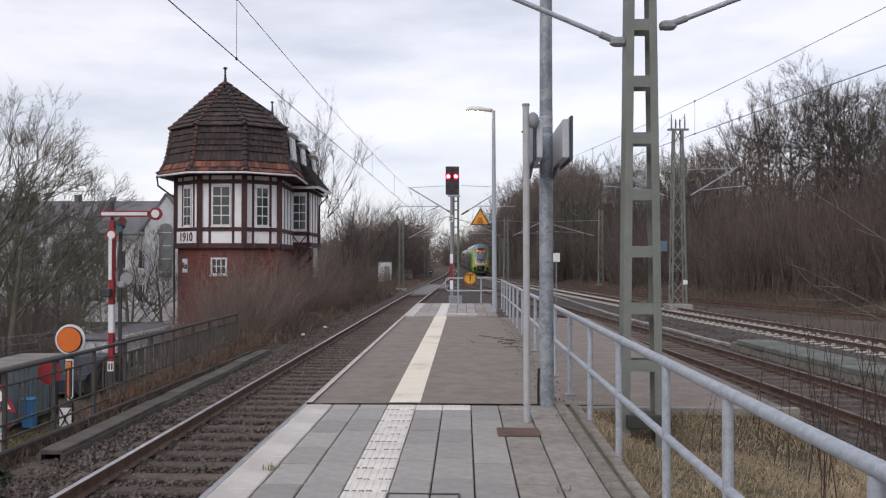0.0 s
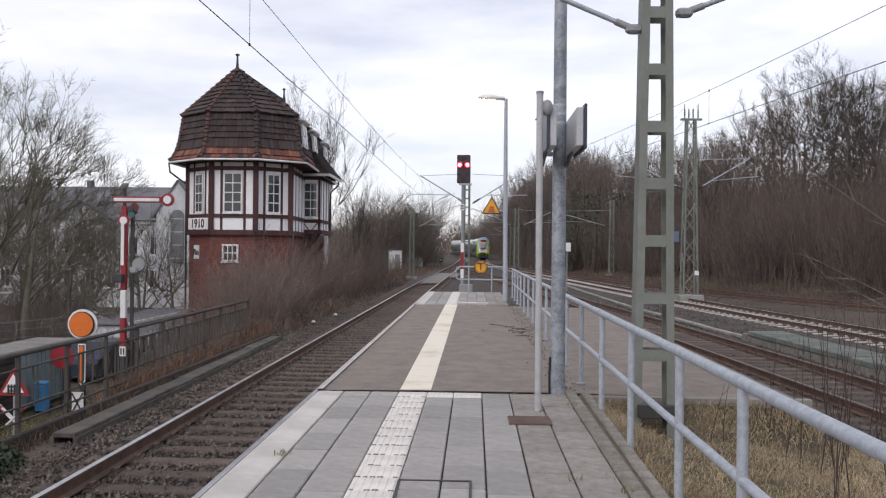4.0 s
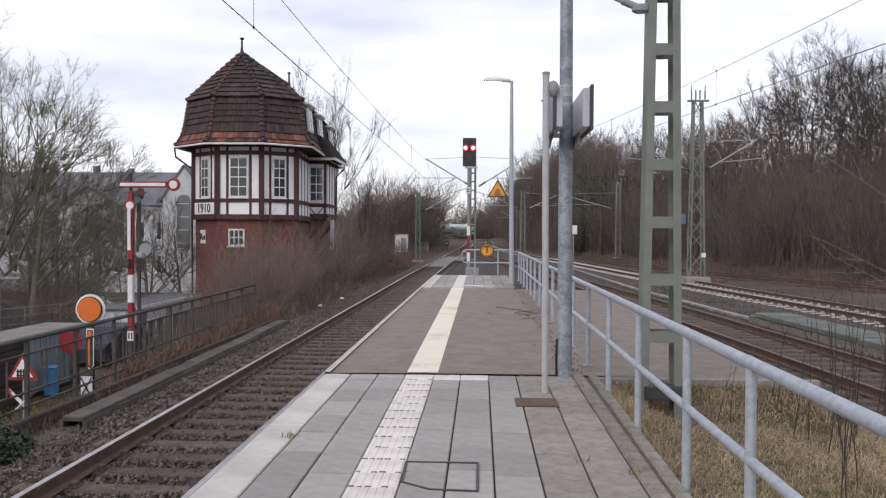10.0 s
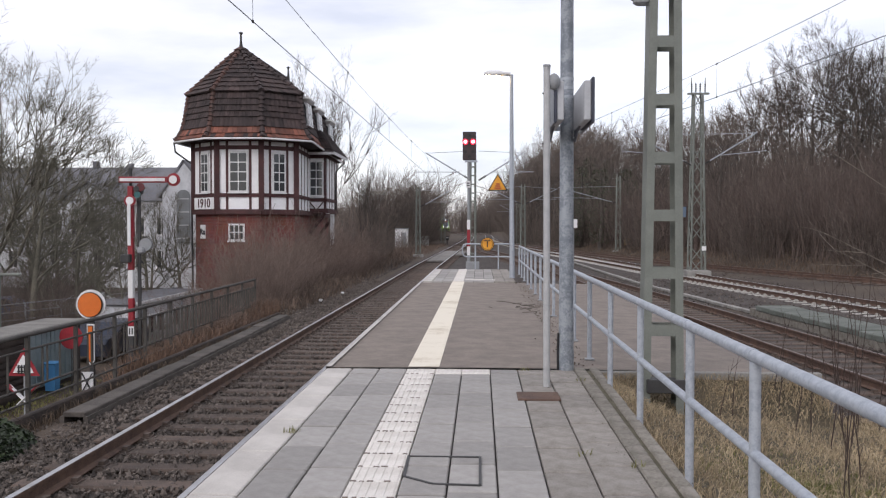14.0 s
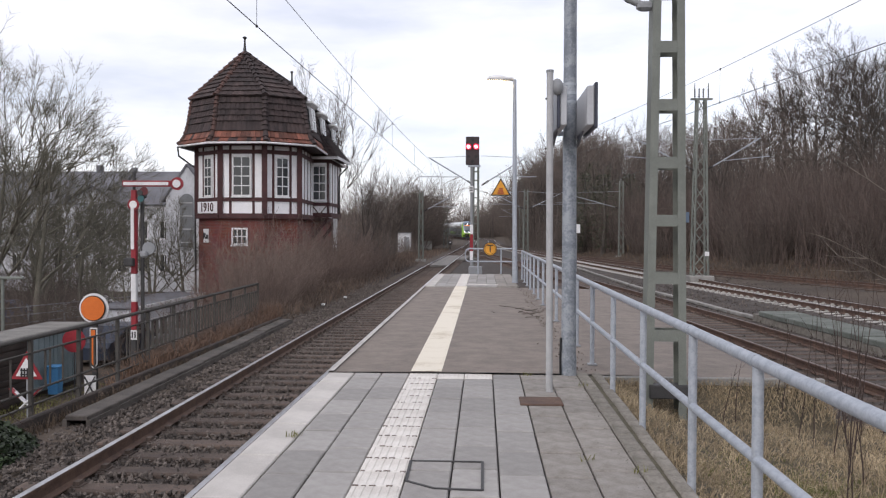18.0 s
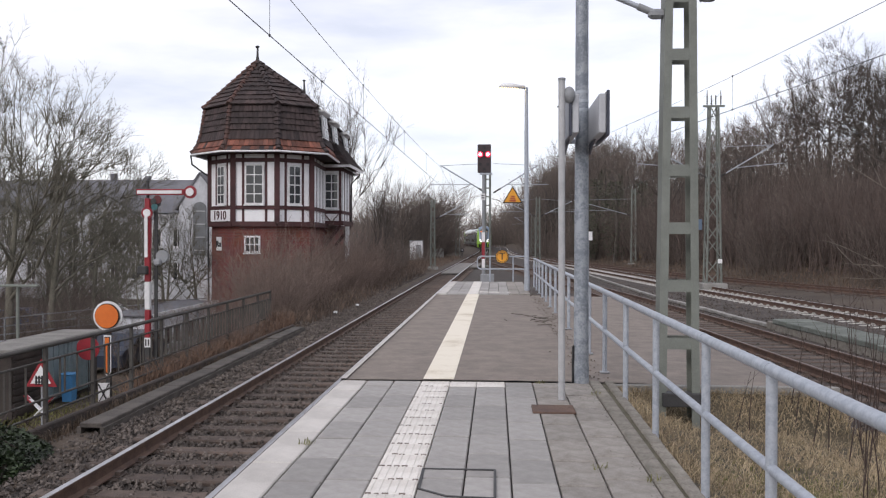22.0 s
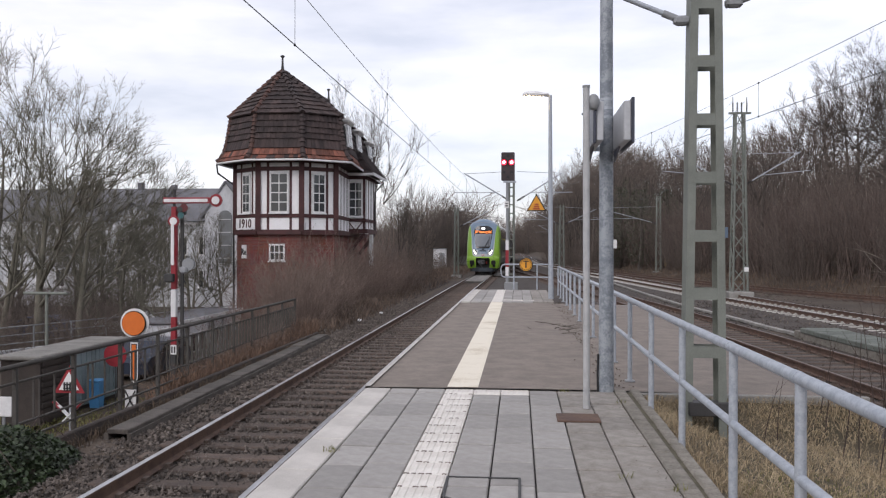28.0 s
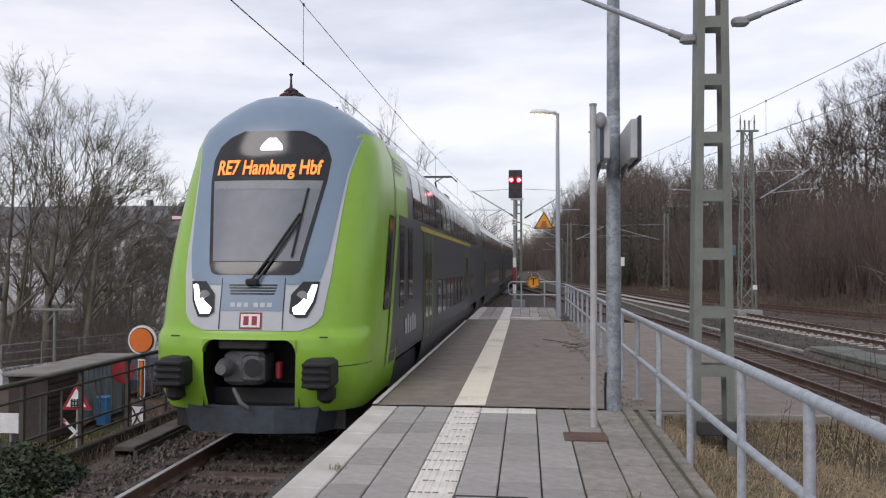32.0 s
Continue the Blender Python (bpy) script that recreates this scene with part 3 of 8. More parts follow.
def blades(n, place, hmin, hmax, rng, lean=0.5, w=0.006):
    g = Geo()
    for _ in range(n):
        x, y, z = place(rng)
        h, a = rng.uniform(hmin, hmax), rng.uniform(0, 6.28)
        l, b = rng.uniform(0.1, lean) * h, rng.uniform(0, 3.14)
        dx, dy = w * math.cos(b), w * math.sin(b)
        mx, my = x + 0.4 * l * math.cos(a), y + 0.4 * l * math.sin(a)
        g.add([(x - dx, y - dy, z), (x + dx, y + dy, z), (mx + dx * 0.7, my + dy * 0.7, z + 0.6 * h), (mx - dx * 0.7, my - dy * 0.7, z + 0.6 * h), (x + l * math.cos(a), y + l * math.sin(a), z + h * (1 - 0.3 * lean))], [(0, 1, 2, 3), (3, 2, 4)])
    return g


def verge_spot(rng):
    while True:
        x, y = rng.uniform(1.36, 4.9), 9.62 - 14 * rng.random() ** 1.4
        if noise.noise((x * 1.3, y * 1.3, 4.0)) > rng.uniform(-0.9, 0.05):
            break
    return x, y, verge_z(x, y) - 0.03


def green_spot(rng):
    a, r = rng.uniform(0, 6.28), rng.random() * 0.9
    return 2.5 + r * math.cos(a), 6.6 + r * 1.3 * math.sin(a), verge_z(2.5 + r * math.cos(a), 6.6) - 0.02


solid("dry_grass", blades(64000, verge_spot, 0.03, 0.19, rng, 1.7, 0.0034), M_DRYGRASS, "bleached yellow-brown winter grass", kind="stuff")
solid("green_grass", blades(3200, green_spot, 0.03, 0.11, rng, 1.3, 0.0035), M_GREENGRASS, "green tufts among the dry grass", kind="stuff")
# ---- railing along the platform ----
RX = 1.325
fence = thing("platform_railing", "galvanised tubular steel railing with two rails", "railing", (RX, 16, 0))
POSTS = [1.0, 2.65, 4.15, 5.42, 7.08, 8.7, 10.35, 12.05, 13.7, 15.4, 17.1, 18.8, 20.5, 22.2, 23.9, 25.6, 27.3, 29.0]
for y in POSTS:
    p = part("post", Geo().tube([(RX, y, -0.35 if y < 9.6 else 0.0), (RX, y, 0.96)], 0.028, 12), M_GALV, fence)
    part("post_foot", Geo().box((RX, y, -0.33 if y < 9.6 else 0.012), (0.11, 0.11, 0.02), bev=0.004), M_GREY, p)
part("top_rail", Geo().tube([(RX, -3, 0.985)] + [(RX, y, 0.985) for y in POSTS], 0.0315, 12), M_GALV, fence)
part("middle_rail", Geo().tube([(RX, -3, 0.51)] + [(RX, y, 0.51) for y in POSTS], 0.027, 12), M_GALV, fence)
for y in (4.2, 5.5, 8.8, 13.8):
    part("rail_sleeve", Geo().tube([(RX, y - 0.035, 0.985), (RX, y + 0.035, 0.985)], 0.034, 12), M_GALV, fence)
rail2 = thing("end_railing", "galvanised railing closing the platform end", "railing", (0, 33.2, 0))
for x in (-0.2, 0.7, 1.3):
    part("post", Geo().tube([(x, 33.2, 0), (x, 33.2, 0.98)], 0.028, 8), M_GALV, rail2)
part("rail_loop", Geo().tube([(1.3, 33.2, 0.98), (-0.56, 33.2, 0.98), (-0.66, 33.2, 0.94), (-0.70, 33.2, 0.84), (-0.70, 33.2, 0.62), (-0.66, 33.2, 0.52), (-0.56, 33.2, 0.48), (1.3, 33.2, 0.48)], 0.028, 8), M_GALV, rail2)


def wire(name, pts, r=0.006, label="thin overhead contact wire", parent=None):
    g = Geo().tube(pts, r, 5, caps=False)
    return part(name, g, M_WIRE, parent)


# ---- pale pole, tall tube mast with display panels ----
pole = thing("sensor_pole", "slim galvanised pole with a small rounded housing", "pole", (0.67, 8.58, 0))
part("shaft", Geo().tube([(0.67, 8.58, 0), (0.66, 8.58, 3.21)], 0.034, 14), mat("dull_zinc", (0.46, 0.463, 0.465), (0.37, 0.375, 0.38), rough=0.55, metal=0.15, scale=8, grain=60, bump=0.05), pole)
part("cap", Geo().tube([(0.66, 8.58, 3.21), (0.66, 8.58, 3.235)], 0.038, 14), M_GREY, pole)
# small rounded housing near the top of the pole, without a light
rings = [[(0.735 + 0.062 * math.sin(a) * math.cos(b), 8.6 + 0.062 * math.sin(a) * math.sin(b), 3.07 + 0.085 * math.cos(a)) for b in np.linspace(0, 2 * math.pi, 14, endpoint=False)] for a in np.linspace(0.05, 3.09, 9)]
part("dome", Geo().loft(rings, caps=True), M_GREY, pole, "grey rounded housing")
for z in (2.95, 2.45):
    part("bolt", Geo().tube([(0.615, 8.58, z), (0.64, 8.58, z)], 0.01, 6), M_DARK, pole)
mast = thing("tube_mast", "tall galvanised steel tube mast with two display panels", "mast", (0.97, 9.63, 0))
part("shaft", Geo().tube([(0.97, 9.63, 0), (0.965, 9.63, 4.0), (0.965, 9.63, 7.6)], [0.085, 0.072, 0.064], 20), M_GALV_OLD, mast)
part("foot_sleeve", Geo().tube([(0.97, 9.63, 0), (0.97, 9.63, 0.2)], 0.088, 20), M_GALV_OLD, mast)
part("cable", Geo().tube([(0.875, 9.6, 0), (0.872, 9.6, 0.2), (0.878, 9.6, 0.42)], 0.012, 6), M_BLACK, mast, "black cable at the foot")
for z in (3.27, 3.17, 3.07):
    part("clamp", Geo().tube([(0.965, 9.63, z - 0.014), (0.965, 9.63, z + 0.014)], 0.078, 18), M_GALV, mast, "bright steel clamp")
M_PANEL = mat("panel_back", (0.50, 0.51, 0.53), (0.42, 0.43, 0.45), rough=0.5, scale=2, grain=30, bump=0.05)
M_PANELDARK = mat("panel_frame", (0.045, 0.05, 0.075), (0.03, 0.034, 0.05), rough=0.35, scale=2, grain=30, bump=0.02)
for x, out in ((0.80, -1), (1.075, 1)):
    pn = part("display_panel", Geo().box((x, 9.12, 2.89), (0.075, 0.98, 0.40), bev=0.01), M_PANEL, mast, "flat grey display panel seen on edge")
    part("panel_frame", Geo().box((x + out * 0.052, 9.12, 2.89), (0.03, 1.04, 0.46), bev=0.006), M_PANELDARK, pn, "dark blue-black frame")
    for z in (2.72, 3.02):
        part("bracket", Geo().bar((x, 9.63, z), (0.965, 9.63, z), 0.05), M_GALV, pn)
    part("lower_fin", Geo().prism([(0, 0), (0.5, 0), (0.0, -0.12)], Matrix.Translation((x - 0.01, 9.62, 2.69)) @ Matrix.Rotation(math.pi, 4, "Z") @ Matrix(((0, 0, 1, 0), (1, 0, 0, 0), (0, 1, 0, 0), (0, 0, 0, 1))), 0.02), M_PANELDARK, pn)

# ---- green battened catenary mast by the railing ----
cm = thing("catenary_mast", "green painted steel catenary mast with batten plates", "catenary mast", (2.19, 10.2, -0.35))


def leg_x(z, s):
    half = 0.241 - (z + 0.3) * 0.0128
    return 2.157 + s * half


for s in (-1, 1):
    chan = ((0, 0), (0.092, 0), (0.092, 0.014), (0.014, 0.014), (0.014, 0.26), (0.092, 0.26), (0.092, 0.274), (0, 0.274))
    part("leg", Geo().loft([[(leg_x(z, s) - s * a, 10.08 + b, z) for a, b in chan] for z in (-0.75, 7.6)], caps=True, smooth=False), M_GREENSTEEL, cm)
for k in range(11):
    z = 0.33 + 0.678 * k
    for y in (10.087, 10.347):
        part("batten_plate", Geo().loft([[(leg_x(zz, -1) + 0.08, y - 0.005, zz), (leg_x(zz, 1) - 0.08, y - 0.005, zz), (leg_x(zz, 1) - 0.08, y + 0.005, zz), (leg_x(zz, -1) + 0.08, y + 0.005, zz)] for zz in (z, z + 0.135)], caps=True, smooth=False), M_GREENSTEEL, cm)
part("foundation", Geo().box((2.19, 10.21, -0.92), (0.8, 0.6, 0.5), bev=0.03), M_KERB, cm, "weathered concrete foundation")


def cantilever(parent, root, tip, top_z, name="cantilever", ribbed=True):
    """Slanting tube with its insulator, stay and registration arm."""
    root, tip = Vector(root), Vector(tip)
    d = (tip - root).normalized()
    c = part(name, Geo().tube([root + d * (0.45 if ribbed else 0.1), tip], 0.032, 8), M_GALV, parent)
    ins = Geo()
    if not ribbed:
        ins.box(root + d * 0.1, (0.2, 0.12, 0.11), bev=0.03).tube([root + d * 0.12, root + d * 0.34], 0.042, 10)
    if ribbed:
        sheds = [(0.0, 0.03)] + [(0.08 + 0.07 * k + e, r) for k in range(5) for e, r in ((0, 0.03), (0.012, 0.06), (0.03, 0.055), (0.04, 0.03))] + [(0.46, 0.03)]
        ins.tube([root + d * a for a, _ in sheds], [r for _, r in sheds], 8)
    else:
        ins.tube([root, root + d * 0.15], 0.03, 8)
    part("insulator" if ribbed else "clamp", ins, M_DARK if ribbed else M_GREY, c)
    part("stay", Geo().tube([(root.x, root.y, top_z), (tip.x, tip.y, tip.z - 0.02)], 0.014, 6), M_GALV, c)
    side = 1 if tip.x > root.x else -1
    part("registration_arm", Geo().tube([root + d * (0.3 * (tip - root).length), (tip.x + side * 0.5, tip.y, tip.z - 0.95)], 0.02, 6), M_GALV, c)
    return c


cantilever(cm, (1.99, 10.2, 4.25), (-3.4, 10.2, 6.55), 6.9, ribbed=False)
cantilever(cm, (2.40, 10.2, 4.45), (7.0, 10.2, 6.2), 6.9, ribbed=False)
part("base_box", Geo().box((2.19, 10.12, -0.26), (0.46, 0.2, 0.16), bev=0.01), M_DARK, cm, "dark steel box between the legs")
# the mast is a light type, 0.48 m wide at its foot
cm.scale = (0.88, 0.88, 0.88)
cm.location = (2.19 * 0.88, 10.2 * 0.88, 1.6 + (-0.35 - 1.6) * 0.88)


def lattice_mast(x, y, z0, z1, w0, w1, label, arms, battened=False):
    m = thing("lattice_mast", label, "catenary mast", (x, y, z0), group="lattice catenary masts")
    pts = lambda z: [(x + a * (w0 + (w1 - w0) * (z - z0) / (z1 - z0)) / 2, y + b * (w0 + (w1 - w0) * (z - z0) / (z1 - z0)) / 2, z) for a, b in ((-1, -1), (1, -1), (1, 1), (-1, 1))]
    for k in range(4):
        part("chord", Geo().bar(pts(z0)[k], pts(z1)[k], 0.075), M_GREENSTEEL, m)
    n = max(4, int((z1 - z0) / (0.42 if battened else 0.8)))
    for face in range(4):
        for i in range(n):
            za, zb = z0 + (z1 - z0) * i / n, z0 + (z1 - z0) * (i + 1) / n
            a, b = (face, (face + 1) % 4) if i % 2 else ((face + 1) % 4, face)
            if battened:
                if face % 2 == 0:
                    part("batten", Geo().bar(pts(za)[face], pts(za)[(face + 1) % 4], 0.05), M_GREENSTEEL, m)
                continue
            part("lacing_bar", Geo().bar(pts(za)[a], pts(zb)[b], 0.045), M_GREENSTEEL, m)
    part("foundation", Geo().box((x, y, z0 - 0.1), (w0 + 0.5, w0 + 0.5, 0.9), bev=0.03), M_CONCRETE, m)
    for root, tip, tz in arms:
        cantilever(m, root, tip, tz)
    return m


lm = lattice_mast(11.32, 45, -0.95, 8.6, 0.75, 0.42, "green lattice catenary mast with insulators on top", [((11.6, 45, 4.9), (14.4, 45, 6.6), 6.5), ((11.0, 45, 4.9), (7.9, 45, 6.6), 6.5)])
for dx in (-0.32, -0.1, 0.12, 0.38):
    sheds = [(8.6, 0.025)] + [(8.75 + 0.11 * k + e, r) for k in range(4) for e, r in ((0, 0.025), (0.015, 0.06), (0.04, 0.055), (0.05, 0.025))] + [(9.45 if abs(dx) > 0.3 else 9.2, 0.02)]
    g = Geo().tube([(11.32 + dx, 45, a) for a, _ in sheds], [r for _, r in sheds], 8)
    part("post_insulator", g, M_DARK, lm, "dark upright insulator")
part("top_beam", Geo().box((11.35, 45, 8.62), (1.1, 0.2, 0.09)), M_GREENSTEEL, lm)
part("small_sign", Geo().box((10.55, 44.9, 2.45), (0.4, 0.03, 0.55), bev=0.01), mat("faded_blue", (0.12, 0.17, 0.24), rough=0.6), lm, "small faded blue plate")
part("number_plate", Geo().box((11.6, 44.58, 0.55), (0.22, 0.02, 0.22)), M_WHITE, lm, "small white plate")
lattice_mast(-0.38, 42, -0.95, 5.9, 0.27, 0.22, "slim lattice catenary mast beyond the platform end", [((-0.45, 42, 3.95), (-2.72, 42, 5.32), 5.4), ((-0.1, 42, 3.95), (2.1, 42, 5.32), 5.4)], True)
lattice_mast(-5.3, 72, -1.0, 5.1, 0.38, 0.26, "weathered lattice catenary mast beside the line", [((-5.1, 72, 3.4), (-2.6, 72, 4.75), 4.8)])
lattice_mast(3.9, 78, -0.95, 5.6, 0.42, 0.3, "weathered lattice catenary mast between the tracks", [((3.7, 78, 3.8), (0.9, 78, 5.2), 5.4), ((4.1, 78, 3.8), (7.0, 78, 5.2), 5.4)])
lattice_mast(13.2, 82, -0.9, 6.6, 0.45, 0.32, "green lattice catenary mast before the wood", [((13.0, 82, 4.0), (7.5, 82, 5.5), 5.6)])
lattice_mast(-5.2, 118, -1.0, 5.2, 0.6, 0.4, "far lattice catenary mast beside the line", [((-5.0, 118, 3.6), (-2.8, 118, 4.9), 5.0)])
lattice_mast(5.4, 122, -1.0, 5.2, 0.6, 0.4, "far lattice catenary mast by the main track", [((5.2, 122, 3.6), (2.8, 122, 4.9), 5.0)])

# ---- overhead wires ----
def catenary(label, pts, sag, hangers=(0.08, 0.33, 0.57, 0.79)):
    """Contact wire, sagging messenger and droppers over a chain of supports (x, y, contact height, messenger height)."""
    w = thing("overhead_line", label, "overhead line", pts[0][:3])
    for (x0, y0, c0, m0), (x1, y1, c1, m1) in zip(pts, pts[1:]):
        at = lambda t, z: (x0 + (x1 - x0) * t, y0 + (y1 - y0) * t, z)
        low = lambda t: at(t, c0 + (c1 - c0) * t)
        high = lambda t: at(t, m0 + (m1 - m0) * t - 4 * sag * t * (1 - t))
        wire("contact_wire", [low(t) for t in (0, 0.5, 1)], 0.008, parent=w)
        wire("messenger_wire", [high(i / 10) for i in range(11)], 0.006, parent=w)
        for t in hangers:
            d = part("dropper", Geo().tube([high(t), low(t)], 0.004, 4, caps=False), M_WIRE, w)
            for p in (high(t), low(t)):
                part("dropper_clip", Geo().box(p, (0.03, 0.05, 0.05), bev=0.01), M_DARK, d)


catenary("contact and messenger wires over the platform track", [(-3.6, -30, 4.75, 5.72), (-3.5, 10.2, 4.75, 5.72), (-2.72, 42, 4.32, 5.24), (-3.1, 72, 4.35, 5.3), (-2.7, 118, 4.6, 5.5), (-2.9, 170, 4.7, 5.6)], 0.18)
catenary("contact and messenger wires over the siding", [(8.8, -20, 4.7, 5.7), (7.0, 10.2, 4.68, 5.66), (2.3, 42, 4.66, 5.6), (2.4, 78, 4.6, 5.5), (2.6, 122, 4.7, 5.6), (2.0, 170, 4.8, 5.7)], 0.22, (0.08, 0.315, 0.57, 0.79))
catenary("contact and messenger wires over the main track", [(19, -20, 4.85, 6.3), (12.6, 14, 4.85, 6.3), (8.2, 45, 4.85, 6.3), (7.6, 82, 4.85, 6.0), (3.2, 122, 4.9, 5.9)], 0.35)
fl = thing("feeder_line", "feeder wires between the lattice masts", "power line", (11, 45, 9))
for dx in (-0.3, 0.35):
    wire("feeder_wire", [(11.32 + dx, 45, 9.3), (12.2 + dx, 64, 8.2), (13.2 + dx, 82, 6.9)], 0.008, parent=fl)

# ---- platform lamp, lit ----
M_LAMPLIT = mat("lamp_glow", (0.9, 0.8, 0.6), rough=0.4, bump=0, emit=(1.0, 0.72, 0.36), power=14.0)
lp = thing("street_lamp", "tall grey platform lamp with a lit head", "street lamp", (1.02, 27.3, 0))
part("post", Geo().tube([(1.02, 27.3, 0), (1.0, 27.3, 2.2), (0.98, 27.3, 6.5)], [0.085, 0.075, 0.055], 12), M_GALV, lp)
part("base_sleeve", Geo().tube([(1.02, 27.3, 0), (1.02, 27.3, 0.5)], 0.088, 12), M_GALV, lp)
part("arm", Geo().tube([(0.98, 27.3, 6.48), (0.55, 27.3, 6.53)], 0.035, 8), M_GALV, lp)
hd = part("head", Geo().loft([[(x, 27.3 + w * math.cos(a), 6.53 + 0.01 * (1 - x) + h * math.sin(a)) for a in np.linspace(0, 2 * math.pi, 10, endpoint=False)] for x, w, h in ((0.95, 0.06, 0.05), (0.75, 0.10, 0.06), (0.6, 0.15, 0.10), (0.4, 0.16, 0.12), (0.2, 0.13, 0.09), (0.1, 0.05, 0.03))], caps=True), M_WHITE, lp, "pale lamp housing")
part("diffuser", Geo().loft([[(x, 27.3 + w * math.cos(a), 6.41 + 0.10 * math.sin(a)) for a in np.linspace(0, 2 * math.pi, 10, endpoint=False)] for x, w in ((0.66, 0.03), (0.55, 0.12), (0.25, 0.12), (0.14, 0.04))], caps=True), M_LAMPLIT, hd, "glowing amber diffuser")

ws = thing("warning_sign", "yellow triangular warning sign with black border and faded red symbol", "sign", (0.6, 27.2, 2.8))


def flat(outline, x, y, z, depth, g=None):
    """An upright outline facing the platform (towards -y)."""
    return (g or Geo()).prism(outline, Matrix.Translation((x, y, z)) @ Matrix(((1, 0, 0, 0), (0, 0, 1, 0), (0, 1, 0, 0), (0, 0, 0, 1))), depth)


def tri(r):
    return [(r * math.sin(a), r * math.cos(a)) for a in (0, 2 * math.pi / 3, 4 * math.pi / 3)]


def disc(r, n=28):
    return [(r * math.cos(2 * math.pi * k / n), r * math.sin(2 * math.pi * k / n)) for k in range(n)]


part("border", flat(tri(0.37), 0.55, 27.2, 2.98, 0.02), M_BLACK, ws)
part("face", flat(tri(0.305), 0.55, 27.19, 2.98, 0.01), M_YELLOW, ws)
M_SYMBOL = mat("faded_symbol", (0.42, 0.09, 0.03), (0.30, 0.06, 0.02), rough=0.6, scale=6, grain=40, bump=0.0)
for k in range(3):
    part("symbol_bar", flat([(-0.115 + 0.03 * k, -0.02), (0.10 - 0.015 * k, -0.028), (0.115 - 0.03 * k, 0.026), (-0.10 + 0.02 * k, 0.03)], 0.55, 27.183, 2.87 + 0.068 * k, 0.006), M_SYMBOL, ws)
part("bracket", Geo().bar((0.55, 27.23, 2.9), (1.0, 27.28, 2.9), 0.04).bar((0.75, 27.23, 3.2), (0.75, 27.23, 2.8), 0.03), M_GALV, ws)
ts = thing("stop_board", "round yellow board with a black letter on the end railing", "sign", (0.27, 33.1, 0.97))
part("rim", flat(disc(0.265), 0.27, 33.14, 0.97, 0.02), M_BLACK, ts)
tb = part("board", flat(disc(0.24), 0.27, 33.13, 0.97, 0.01), M_YELLOW, ts)
part("ring", Geo().loft([[(0.27 + r * math.cos(a), y, 0.97 + r * math.sin(a)) for a in np.linspace(0, 2 * math.pi, 36, endpoint=False)] for r, y in ((0.215, 33.127), (0.215, 33.120), (0.198, 33.120), (0.198, 33.127))]), M_BLACK, tb)
words("T", 0.40, Matrix.Translation((0.27, 33.12, 0.97)) @ Matrix.Rotation(radians(90), 4, "X"), M_BLACK, "letter", tb, bold=0.002)

# ---- light signal showing red ----
M_REDLIT = mat("red_lamp", (0.9, 0.1, 0.15), rough=0.3, bump=0, emit=(1.0, 0.02, 0.06), power=1.6)
# pale core disc stands in for the bloom of the red lamps
M_REDCORE = mat("red_lamp_core", (0.9, 0.6, 0.65), rough=0.3, bump=0, emit=(1.0, 0.5, 0.58), power=5.0)
sg = thing("light_signal", "black railway light signal showing two red lights", "signal", (-0.5, 38, -0.95))
M_SCREEN = mat("signal_screen", (0.05, 0.035, 0.038), rough=0.6, scale=3, grain=40, bump=0.05)
bd = part("screen", Geo().box((-0.5, 38, 5.26), (0.60, 0.16, 1.27), bev=0.03), M_SCREEN, sg)
for x in (-0.68, -0.34):
    lt = part("lamp", Geo().tube([(x, 37.9, 5.44), (x, 37.86, 5.44)], 0.125, 16), M_REDLIT, bd, "glowing red signal lamp")
    part("lamp_core", Geo().tube([(x, 37.87, 5.44), (x, 37.84, 5.44)], 0.072, 14), M_REDCORE, lt, "pale glowing disc for the bloom at the red lamp's centre")
    part("visor", Geo().loft([[(x + 0.14 * math.cos(a), y, 5.44 + 0.14 * math.sin(a)) for a in np.linspace(-0.4, 3.54, 10)] for y in (37.92, 37.72)], closed=False), M_SCREEN, bd)
for x, z in ((-0.5, 5.75), (-0.68, 5.0), (-0.34, 5.0), (-0.5, 4.78)):
    part("lens", Geo().tube([(x, 37.915, z), (x, 37.89, z)], 0.07, 12), M_BLACK, bd, "unlit dark lens")
part("bracket", Geo().box((-0.42, 38, 4.58), (0.56, 0.2, 0.08)), M_GALV, sg)
part("post", Geo().tube([(-0.53, 38, -0.95), (-0.53, 38, 4.6)], 0.062, 10), M_GREY, sg)
part("white_plate", Geo().box((-0.55, 37.9, 3.55), (0.2, 0.03, 0.3)), M_WHITE, sg, "small white plate with dark bars")
for z in (3.6, 3.5):
    part("plate_bar", Geo().box((-0.55, 37.88, z), (0.12, 0.01, 0.05)), M_BLACK, sg)
for z, h, m in ((1.75, 0.42, M_WHITE), (1.15, 0.75, M_RED), (0.58, 0.4, M_WHITE)):
    part("mast_board", Geo().box((-0.53, 37.88, z), (0.14, 0.02, h)), m, sg, "red and white striped mast board")
part("cabinet", Geo().box((-0.35, 37.8, -0.35), (0.6, 0.4, 0.9), bev=0.02), M_GREY, sg)

